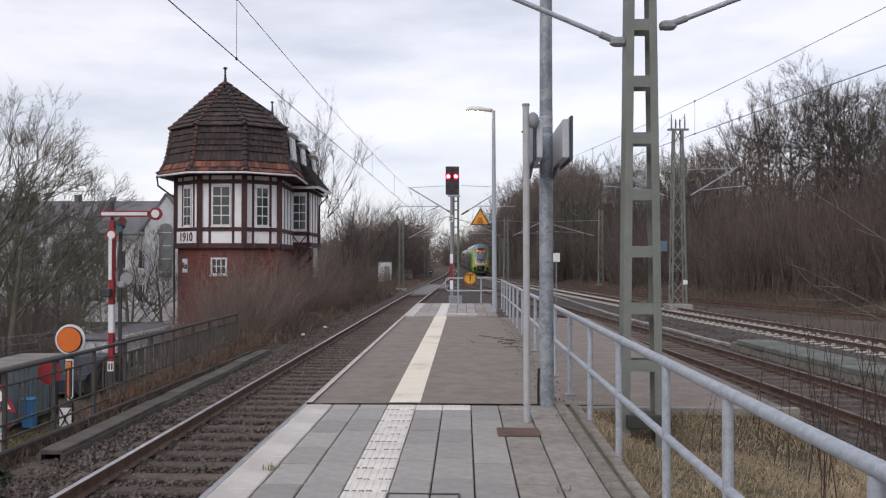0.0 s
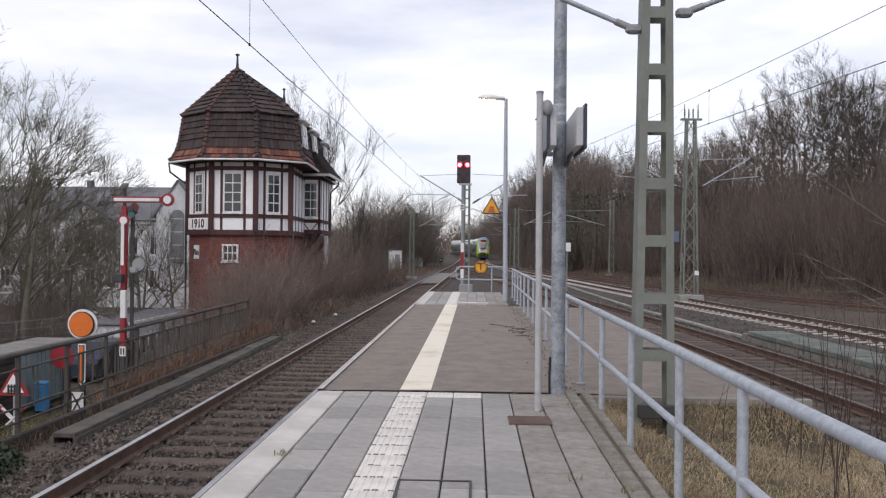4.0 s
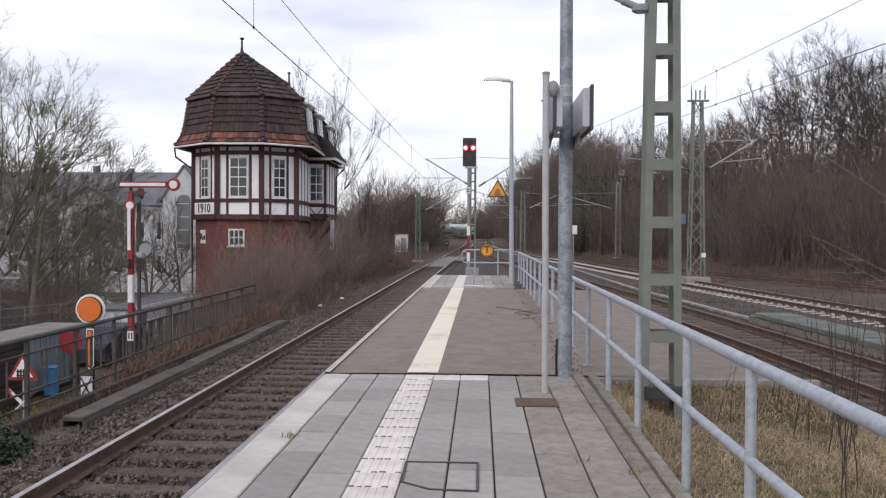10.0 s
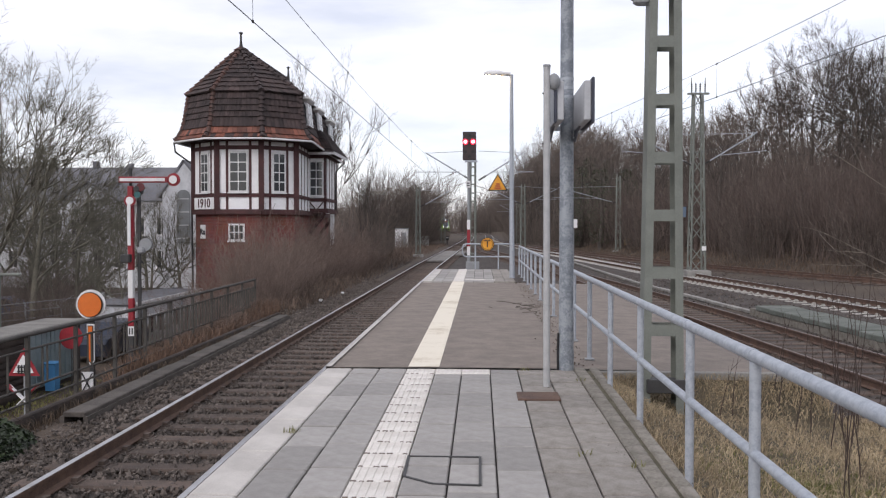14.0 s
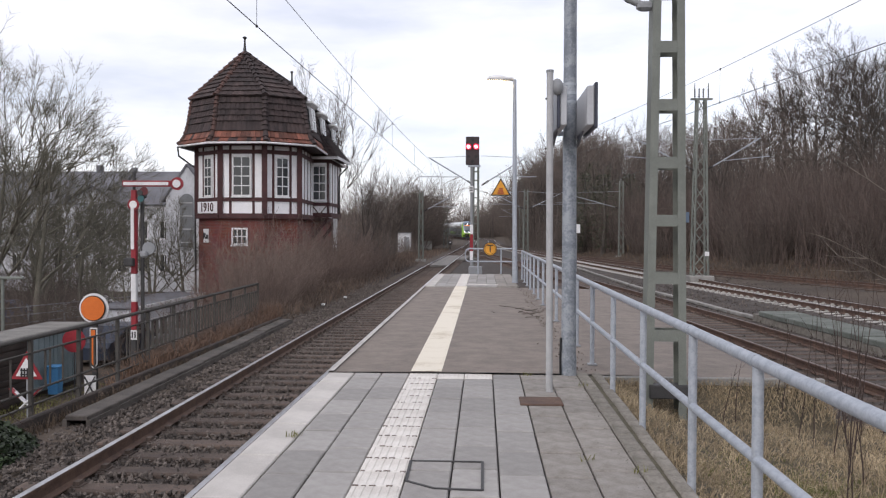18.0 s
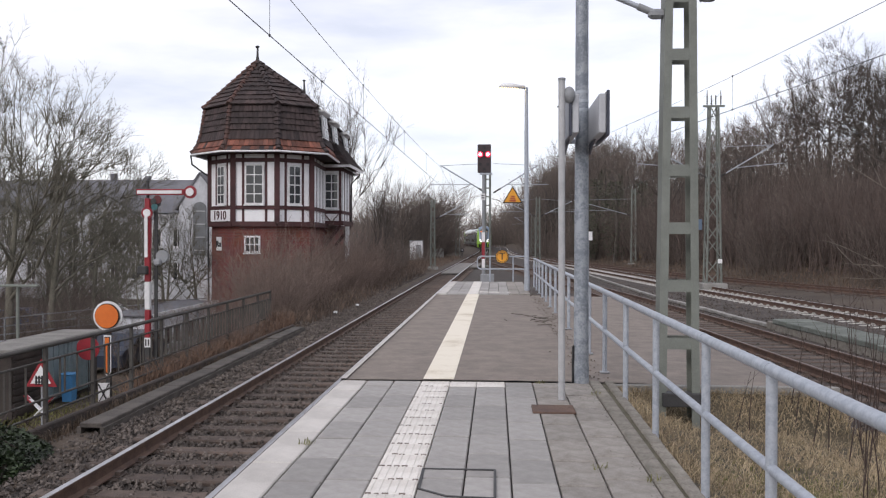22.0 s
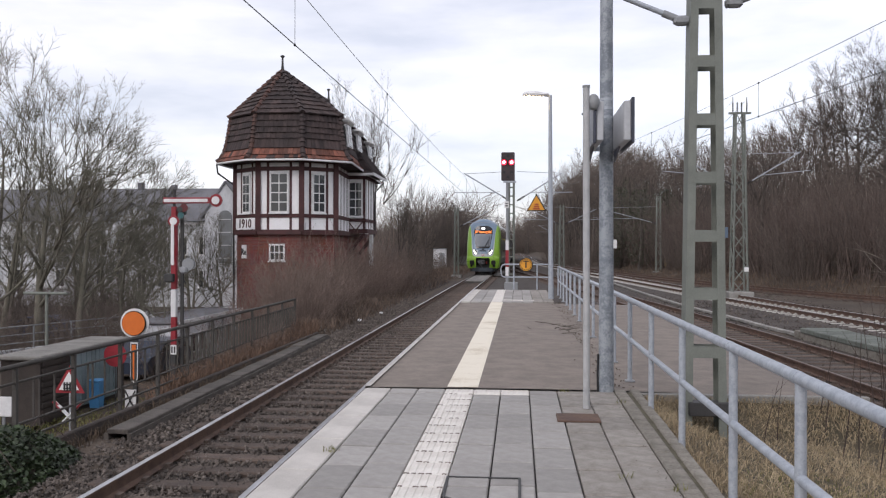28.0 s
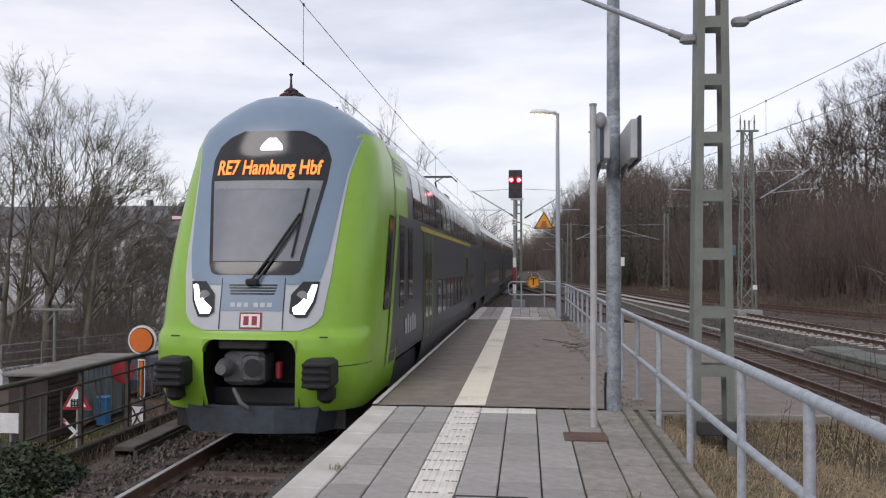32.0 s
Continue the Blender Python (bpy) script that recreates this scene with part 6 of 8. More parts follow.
def nose_shell(y_end, cap):
    """The nose below its painted top, or that top (cap)."""
    g = Geo()
    rows = []
    for z in LEVELS:
        w = table(SEC, z)
        row = [(-w, y_end, z)] + [(w * u, front_y(w * u, z), z) for u in COLF] + [(w, y_end, z)]
        rows.append(row)
    n = len(rows[0])
    faces = []
    for i in range(len(rows) - 1):
        for k in range(n - 1):
            mid = COLF[k - 1] * 0.5 + COLF[k] * 0.5 if 1 <= k < n - 2 else 9
            if cap != (LEVELS[i] >= 4.08 and abs(mid) <= 1):
                continue
            if abs(mid) < 0.41 and 0.62 <= LEVELS[i] < 1.45:
                continue
            faces.append((i * n + k, i * n + k + 1, (i + 1) * n + k + 1, (i + 1) * n + k))
    return g.add([p for r in rows for p in r], faces, True)


def patch(zs, left, right, off, cols=14, g=None):
    """A skin lying off metres in front of the nose, between two edges over height."""
    rows = []
    for z in zs:
        a, b = table(left, z), table(right, z)
        rows.append([(a + (b - a) * k / cols, front_y(a + (b - a) * k / cols, z) - off, z) for k in range(cols + 1)])
    return (g or Geo()).loft(rows, closed=False)


def both(rows):
    return [(z, -x) for z, x in rows], rows


def side_patch(y0, y1, z0, z1, s, off, slant=0.0, g=None, n=6):
    rows = []
    for k in range(n + 1):
        z = z0 + (z1 - z0) * k / n
        w = table(SEC, z) + off
        rows.append([(s * w, y0 + slant * k / n, z), (s * w, y1 + slant * k / n, z)])
    return (g or Geo()).loft(rows, closed=False, smooth=False)


def body_shell(y0, y1, z0, z1, off=0.0):
    """Sides and roof as a lengthwise loft of the section."""
    zs = sorted({z for z, _ in SEC if z0 < z < z1} | {z0, z1})
    ring = [(-(table(SEC, z) + off), z) for z in zs] + ([(table(SEC, z) + off, z) for z in reversed(zs)] if z1 > 4.6 else [])
    if z1 > 4.6:
        return Geo().loft([[(x, y, z) for x, z in ring] for y in (y0, (y0 + y1) / 2, y1)], closed=False)
    g = Geo().loft([[(x, y, z) for x, z in ring] for y in (y0, (y0 + y1) / 2, y1)], closed=False)
    return g.loft([[(-x, y, z) for x, z in ring] for y in (y1, (y0 + y1) / 2, y0)], closed=False)


def bogie(car, y):
    b = part("bogie", Geo().box((-0.98, y, 0.52), (0.16, 3.2, 0.3), bev=0.05).box((0.98, y, 0.52), (0.16, 3.2, 0.3), bev=0.05).box((0, y, 0.6), (2.0, 0.7, 0.25), bev=0.05), M_DARK, car)
    for d in (-1.25, 1.25):
        g = Geo().tube([(-0.75, y + d, 0.46), (0.75, y + d, 0.46)], 0.08, 8)
        for s in (-0.753, 0.753):
            g.tube([(s - 0.065, y + d, 0.46), (s + 0.065, y + d, 0.46)], 0.46, 24)
        part("wheelset", g, M_RUST, b, "rusty wheelset")


def furnish(car, y0, y1, doors, uppers, lowers, bogies):
    """Skirt, side walls, roof, doors and windows of one car body."""
    part("side_wall", body_shell(y0, y1, 0.95, 3.62), M_CARGREY, car, "anthracite side walls")
    cuts = [y0 + 0.1] + [b + d for b in bogies for d in (-1.75, 1.75)] + [y1 - 0.1]
    for a, b in zip(cuts[::2], cuts[1::2]):
        if b - a > 0.3:
            part("skirt", body_shell(a, b, 0.42, 0.95, -0.004), M_CARLOW, car)
    part("roof", body_shell(y0, y1, 3.62, 4.63), M_ROOF, car, "pale grey roof")
    part("floor", Geo().box((0, (y0 + y1) / 2, 0.62), (2.5, y1 - y0 - 0.2, 0.4)), M_DARK, car)
    part("roof_duct", Geo().box((0, (y0 + y1) / 2 + 1, 4.6), (1.0, (y1 - y0) * 0.5, 0.12), bev=0.05), M_ROOF, car)
    for y in (y0 + 0.03, y1 - 0.03):
        z_ring = [(w, z) for z, w in SEC if z > 0.7]
        part("end_wall", Geo().add([(x, y, z) for x, z in z_ring] + [(-x, y, z) for x, z in reversed(z_ring)], [tuple(range(2 * len(z_ring)))]), M_CARGREY, car)
    for s in (-1, 1):
        for a in doors:
            d = part("door", side_patch(a, a + 1.35, 0.92, 2.92, s, 0.012), M_CARGREY, car)
            for p, q in ((a - 0.05, a), (a + 0.645, a + 0.7), (a + 1.35, a + 1.4)):
                part("door_edge", side_patch(p, q, 0.92, 2.97, s, 0.016), M_LIME, d, "lime green door edge")
            for p in (a + 0.14, a + 0.8):
                part("door_window", side_patch(p, p + 0.4, 1.35, 2.6, s, 0.018), M_CARGLASS, d)
        for a, b in uppers:
            part("upper_window", side_patch(a, b, 3.14, 4.2, s, 0.010), M_CARGLASS, car)
        for a, b in lowers:
            part("lower_window", side_patch(a, b, 1.28, 2.05, s, 0.010), M_CARGLASS, car)


def spread(a, b, n, gap=0.14):
    w = (b - a) / n
    return [(a + k * w + gap / 2, a + (k + 1) * w - gap / 2) for k in range(n)]


def pantograph(car, y, up):
    pg = part("pantograph", Geo().box((0, y, 4.66), (1.2, 1.5, 0.08)), M_DARK, car)
    z = 5.42 if up else 4.9
    for s in (-0.45, 0.45):
        part("lower_arm", Geo().tube([(s * 0.5, y + 0.7, 4.7), (s * 0.5, y - 0.6, (z + 4.7) / 2 + 0.05)], 0.03, 6), M_DARK, pg)
        part("upper_arm", Geo().tube([(s * 0.5, y - 0.6, (z + 4.7) / 2 + 0.05), (s, y + 0.3, z - 0.03)], 0.02, 6), M_DARK, pg)
    part("collector", Geo().tube([(-0.9, y + 0.3, z - 0.2), (-0.7, y + 0.3, z - 0.02), (0.7, y + 0.3, z - 0.02), (0.9, y + 0.3, z - 0.2)], 0.03, 6).tube([(-0.7, y + 0.55, z - 0.02), (0.7, y + 0.55, z - 0.02)], 0.025, 6), M_DARK, pg)


CAR = 26.0


def driving_car(label, lamps, up):
    """A cab car; the nose is at y = 0 and the car lies towards +y."""
    car = thing("train_car", label, "train", group="double-deck train cars")
    part("nose", nose_shell(2.75, False), M_LIME, car, "glossy lime green nose")
    part("nose_top", nose_shell(2.75, True), M_MASK, car, "blue-grey top of the nose")
    furnish(car, 2.75, CAR - 0.1, (6.2, 17.2), spread(4.7, 23.3, 15, 0.16), spread(8.6, 16.2, 7, 0.3) + [(20.0, 21.2)], (4.3, 22.3))
    bogie(car, 4.3)
    bogie(car, 22.3)
    zs = [z for z in LEVELS if 1.56 <= z < 4.1]
    rim = [(1.56, 0.60), (1.62, 0.78), (1.75, 0.87), (2.26, 0.945), (3.0, 0.99), (3.6, 1.04), (4.0, 1.14), (4.08, 1.205)]
    blue = [(2.12, 0.74), (2.2, 0.83), (2.4, 0.885), (3.0, 0.955), (3.6, 1.02), (4.0, 1.13), (4.08, 1.20)]
    mask = part("mask_rim", patch(zs, *both(rim), 0.014, 26), M_SILVER, car, "silver band round the front mask")
    part("front_mask", patch([2.12, 2.2] + [z for z in zs if z >= 2.26], *both(blue), 0.022, 26), M_MASK, car, "blue-grey front mask")
    part("grille_panel", patch([1.80, 1.9, 2.0, 2.13], [(1, -0.40), (3, -0.40)], [(1, 0.40), (3, 0.40)], 0.020, 8), M_MASK, car, "blue-grey panel with a grille")
    # glazed front with its display
    frit = [(2.24, 0.49), (2.27, 0.56), (2.36, 0.60), (3.4, 0.78), (3.68, 0.80), (3.86, 0.73), (3.98, 0.59), (4.06, 0.40)]
    fz = [2.24, 2.27, 2.36, 2.6, 2.9, 3.2, 3.4, 3.6, 3.68, 3.78, 3.86, 3.93, 3.98, 4.03, 4.06]
    ws_ = part("windscreen_surround", patch(fz, *both(frit), 0.030, 16), M_FRIT, car, "black glass surround")
    inner = [(2.40, 0.555), (3.40, 0.735)]
    part("windscreen", patch([2.40, 2.6, 2.8, 3.0, 3.2, 3.40], *both(inner), 0.036, 14), M_SCREENGLASS, ws_, "windscreen with the reflected sky put into its grey colour")
    part("sun_blind", patch([3.29, 3.40], [(3.2, -0.70), (3.5, -0.73)], [(3.2, 0.70), (3.5, 0.73)], 0.040, 12), mat("blind", (0.24, 0.26, 0.28), rough=0.4, bump=0), ws_)
    wd = words("RE7 Hamburg Hbf", 0.265, Matrix.Rotation(radians(90), 4, "X"), M_DISPLAY, "destination_display", ws_, depth=0.0, bold=0.007)
    tagged(wd, "amber dot-matrix destination text")
    co = [v.co.copy() for v in wd.data.vertices]
    wide = max(c.x for c in co) - min(c.x for c in co)
    mid = (max(c.x for c in co) + min(c.x for c in co)) / 2
    for v in wd.data.vertices:
        x, z = (v.co.x - mid) * 1.40 / wide, 3.565 + v.co.z * 1.0
        v.co = (x, front_y(x, z) - 0.040, z)
    # lamps
    for s in (-1, 1):
        lo = [(1.72, 0.56), (1.78, 0.475), (2.0, 0.485), (2.16, 0.62)]
        hi = [(1.72, 0.69), (1.9, 0.785), (2.16, 0.82)]
        l, r = (lo, hi) if s > 0 else ([(z, -x) for z, x in hi], [(z, -x) for z, x in lo])
        h = part("headlight", patch([1.72, 1.78, 1.85, 1.92, 2.0, 2.08, 2.16], l, r, 0.026, 6), M_FRIT, car, "dark glazed headlight unit")
        lo = [(1.75, 0.545), (1.83, 0.50), (1.90, 0.60), (2.0, 0.68), (2.13, 0.735)]
        hi = [(1.76, 0.665), (1.92, 0.75), (2.12, 0.795)]
        l, r = (lo, hi) if s > 0 else ([(z, -x) for z, x in hi], [(z, -x) for z, x in lo])
        part("light_strip", patch([1.76, 1.80, 1.84, 1.88, 1.92, 2.0, 2.12], l, r, 0.034, 6), lamps, h, "bright light strip")
        y = front_y(s * 0.62, 2.0) - 0.036
        part("lens", Geo().tube([(s * 0.62, y + 0.01, 1.98), (s * 0.62, y - 0.004, 1.98)], 0.07, 14), M_GREY, h)
    part("top_light", patch([3.80, 3.83, 3.87, 3.91, 3.94, 3.96], [(3.80, -0.145), (3.83, -0.15), (3.88, -0.13), (3.96, -0.05)], [(3.80, 0.145), (3.83, 0.15), (3.88, 0.13), (3.96, 0.05)], 0.04, 8), lamps if lamps == M_LED else M_FRIT, ws_, "upper headlight")
    # grille, number bars and emblem
    for k in range(4):
        part("grille_slat", patch([2.00 + 0.035 * k, 2.018 + 0.035 * k], [(2, -0.28 - 0.01 * k), (3, -0.3)], [(2, 0.28 + 0.01 * k), (3, 0.3)], 0.026, 6), M_FRIT, car)
    for k in range(6):
        x = -0.24 + 0.085 * k + (0.04 if k > 2 else 0)
        part("number_bar", patch([1.845, 1.90], [(1, x - 0.03), (3, x - 0.03)], [(1, x + 0.03), (3, x + 0.03)], 0.026, 2), M_SILVER, car)
    em = part("emblem", patch([1.58, 1.78], [(1, -0.14), (3, -0.14)], [(1, 0.14), (3, 0.14)], 0.026, 4), M_RED, car, "red-framed white emblem")
    part("emblem_field", patch([1.60, 1.76], [(1, -0.12), (3, -0.12)], [(1, 0.12), (3, 0.12)], 0.030, 4), M_WHITE, em)
    g = Geo()
    for a, b in ((-0.085, -0.02), (0.02, 0.085)):
        patch([1.625, 1.735], [(1, a), (3, a)], [(1, b), (3, b)], 0.034, 2, g)
    part("emblem_blocks", g, M_RED, em)
    for s in (-1, 1):
        part("mask_seam", patch([1.57, 1.7, 1.85, 2.1, 2.2], [(1, s * 0.40 - 0.006), (3, s * 0.40 - 0.006)], [(1, s * 0.40 + 0.006), (3, s * 0.40 + 0.006)], 0.024, 2), M_FRIT, car)
    # wiper
    yw = lambda x, z: front_y(x, z) - 0.07
    wp = part("wiper", Geo().tube([(x, yw(x, z), z) for x, z in ((-0.02, 2.16), (0.22, 2.5), (0.50, 2.98))], 0.016, 6).tube([(x, yw(x, z), z) for x, z in ((0.06, 2.16), (0.28, 2.5), (0.53, 2.94))], 0.013, 6), M_RUBBER, car)
    part("wiper_blade", Geo().tube([(x, yw(x, z) + 0.015, z) for x, z in ((0.46, 2.45), (0.51, 2.9), (0.56, 3.3))], 0.014, 6), M_RUBBER, wp)
    part("wiper_hub", Geo().box((0.0, yw(0, 2.14), 2.15), (0.16, 0.08, 0.09), bev=0.02), M_RUBBER, wp)
    # coupler pocket, buffers and plough
    pk = part("coupler_pocket", Geo().loft([[(-0.6, y, 0.61), (0.6, y, 0.61), (0.6, y, 1.46), (-0.6, y, 1.46)] for y in (0.1, 1.0)], smooth=False).add([(-0.6, 1.0, 0.61), (0.6, 1.0, 0.61), (0.6, 1.0, 1.46), (-0.6, 1.0, 1.46)], [(0, 1, 2, 3)]), M_BLACK, car, "dark recess of the coupler")
    for q in (-1, 1):
        part("pocket_corner", Geo().prism([(0, 0)] + [(-q * 0.16 * (1 - math.sin(a)), -0.16 * (1 - math.cos(a))) for a in (0, 0.4, 0.8, 1.2, 1.57)], Matrix.Translation((q * 0.585, 0.0, 1.455)) @ Matrix(((1, 0, 0, 0), (0, 0, 1, 0), (0, 1, 0, 0), (0, 0, 0, 1))), 0.12), M_LIME, car)
    cp = part("coupler", Geo().box((-0.12, 0.42, 1.08), (0.52, 0.5, 0.42), bev=0.05).box((0.02, 0.14, 1.08), (0.30, 0.14, 0.34), bev=0.05), M_COUPLER, car, "grey automatic coupler")
    part("coupler_cone", Geo().tube([(-0.32, 0.1, 1.1), (-0.32, -0.08, 1.1)], [0.12, 0.07], 14), M_COUPLER, cp)
    part("coupler_funnel", Geo().tube([(0.04, 0.065, 1.1), (0.04, 0.05, 1.1)], 0.115, 14), M_BLACK, cp)
    part("coupler_hook", Geo().tube([(-0.18, 0.0, 0.86), (-0.08, -0.05, 0.7), (0.0, 0.0, 0.62)], 0.03, 6), M_COUPLER, cp)
    part("coupler_head", Geo().box((-0.12, 0.25, 1.38), (0.62, 0.25, 0.12), bev=0.02), M_DARK, cp)
    part("red_cock", Geo().box((0.3, 0.3, 1.05), (0.08, 0.1, 0.22), bev=0.02), M_RED, cp)
    for s in (-1, 1):
        bf = part("buffer", Geo().box((s * 0.90, 0.0, 1.06), (0.35, 0.5, 0.36), bev=0.05), M_RUBBER, car, "ribbed black buffer block")
        for k in range(4):
            part("buffer_rib", Geo().box((s * 0.90, -0.26, 0.935 + 0.083 * k), (0.33, 0.05, 0.042), bev=0.01), M_RUBBER, bf)
        part("buffer_stay", Geo().box((s * 0.95, 0.1, 0.80), (0.2, 0.25, 0.22), bev=0.05), M_RUBBER, bf)
        part("bumper_seam", Geo().tube([(s * x, front_y(s * x, 1.12) - 0.004, 1.12 + 0.05 * (x - 1)) for x in (1.0, 1.15, 1.28, 1.36, 1.395)], 0.006, 5), M_FRIT, car)
        part("step_mark", Geo().box((s * 0.93, 0.02, 1.49), (0.10, 0.03, 0.018)), M_DARK, car)
    part("plough", Geo().loft([[(x * w, y, z) for x, y in ((-1.0, 0.55), (-0.8, 0.2), (-0.3, 0.08), (0.3, 0.08), (0.8, 0.2), (1.0, 0.55))] for z, w in ((0.30, 0.98), (0.5, 1.02), (0.64, 1.04))], closed=False, smooth=False), M_PLOUGH, car, "blue-grey snow plough")
    part("underframe", Geo().box((0, 1.6, 0.55), (2.2, 2.2, 0.5)), M_BLACK, car)
    # cab side windows and lime pillar
    for s in (-1, 1):
        part("cab_window", side_patch(1.5, 1.85, 1.75, 3.05, s, 0.012, 0.5), M_CARGLASS, car, "slanted cab side window")
        part("window_surround", side_patch(1.86, 2.14, 1.75, 3.05, s, 0.008, 0.5), M_CARGREY, car)
        part("side_panel", side_patch(1.82, 2.6, 0.95, 3.0, s, 0.006, 0.85), M_CARGREY, car)
        part("side_window", side_patch(3.0, 3.5, 1.7, 2.95, s, 0.010), M_CARGLASS, car)
        part("side_window", side_patch(4.0, 4.5, 1.8, 2.95, s, 0.010), M_CARGLASS, car)
        part("lime_pillar", side_patch(1.7, 1.95, 0.95, 3.12, s, 0.016, 0.95), M_LIME, car)
        part("class_stripe", side_patch(5.6, 19.5, 2.975, 3.06, s, 0.014), M_CLASS, car, "yellow first-class stripe")
        part("shoulder_panel", side_patch(2.6, 3.9, 3.1, 4.3, s, 0.008, 0.35), M_LIME, car, "lime green shoulder panel")
        vp = part("vent_panel", side_patch(2.9, 3.6, 3.72, 3.98, s, 0.014, 0.1), M_LIME, car)
        for k in range(4):
            part("vent_slot", side_patch(2.95, 3.65, 3.74 + 0.06 * k, 3.765 + 0.06 * k, s, 0.02), M_CARGREY, vp)
        g = Geo()
        for k in range(5):
            side_patch(3.6 + 0.28 * k, 3.78 + 0.28 * k, 1.25, 1.5 + 0.05 * (k % 2), s, 0.012, 0.0, g, 1)
        part("side_bars", g, M_SILVER, car, "pale bars in place of writing")
    pantograph(car, 19.6, up)
    return car


def middle_car(label):
    car = thing("train_car", label, "train", group="double-deck train cars")
    furnish(car, 0.15, 26.65, (3.9, 21.5), spread(2.0, 24.8, 18, 0.16), spread(6.0, 20.8, 11, 0.3), (2.6, 24.2))
    bogie(car, 2.6)
    bogie(car, 24.2)
    part("gangway", Geo().box((0, 0.0, 2.3), (1.7, 0.5, 3.0), bev=0.05), M_RUBBER, car, "black bellows")
    return car


def crown(car):
    """Raise the upper deck a little and rake the top of the nose back."""
    for ob in car.children_recursive:
        if ob.type == "MESH":
            for v in ob.data.vertices:
                up = min(1.0, max(0.0, (v.co.z - 2.2) / 2.4))
                if v.co.y < 2.7:
                    v.co.y += 0.22 * min(1.0, max(0.0, (v.co.z - 2.4) / 1.3)) * min(1.0, (2.7 - v.co.y) / 1.6)
                v.co.z += 0.13 * up


arr_1 = driving_car("lime green and grey double-deck cab car, headlights on", M_LED, True)
arr_2 = middle_car("grey double-deck middle car of the arriving train")
for ob in (arr_1, arr_2):
    crown(ob)
arr_3 = copy_thing(arr_2, Matrix())
arr_4 = driving_car("lime green and grey double-deck cab car with red tail lights", M_TAIL, False)
crown(arr_4)
dep_1 = copy_thing(arr_4, Matrix())
dep_2 = copy_thing(arr_2, Matrix())
dep_3 = copy_thing(arr_2, Matrix())
dep_4 = copy_thing(arr_1, Matrix())
for ob in (dep_1,):
    tagged(ob, "departing lime green and grey double-deck cab car, tail lights on")
for ob in (dep_2, dep_3):
    tagged(ob, "grey double-deck middle car of the departing train")
tagged(dep_4, "leading lime green and grey cab car of the departing train")
def leaves(n, place, size, rng):
    g = Geo()
    for _ in range(n):
        p = Vector(place(rng))
        q = Euler((rng.uniform(-0.9, 0.9), rng.uniform(-0.9, 0.9), rng.uniform(0, 6.28))).to_matrix()
        s = size * rng.uniform(0.6, 1.3)
        g.add([p + q @ Vector(v) * s for v in ((-0.5, 0, 0), (-0.15, -0.32, 0.08), (0.5, 0, -0.05), (-0.15, 0.32, 0.08))], [(0, 1, 2), (0, 2, 3)])
    return g


# ---- bare winter trees and thickets ----
def limb(g, rng, p, d, length, r, segs, n, droop, wander):
    """A tapering crooked bar; returns its points and directions."""
    pts, rs, out = [p.copy()], [r], []
    for k in range(segs):
        d = (d + Vector((rng.uniform(-1, 1), rng.uniform(-1, 1), rng.uniform(-1, 1))) * wander + Vector((0, 0, droop))).normalized()
        p = p + d * (length / segs)
        pts.append(p.copy())
        rs.append(r * (1 - 0.82 * (k + 1) / segs))
        out.append((p.copy(), d.copy(), rs[-1]))
    g.tube(pts, rs, n, caps=False)
    return out


def aside(rng, d, angle):
    a = Vector((rng.uniform(-1, 1), rng.uniform(-1, 1), rng.uniform(-1, 1)))
    a = (a - a.dot(d) * d).normalized()
    return (d * math.cos(angle) + a * math.sin(angle)).normalized()


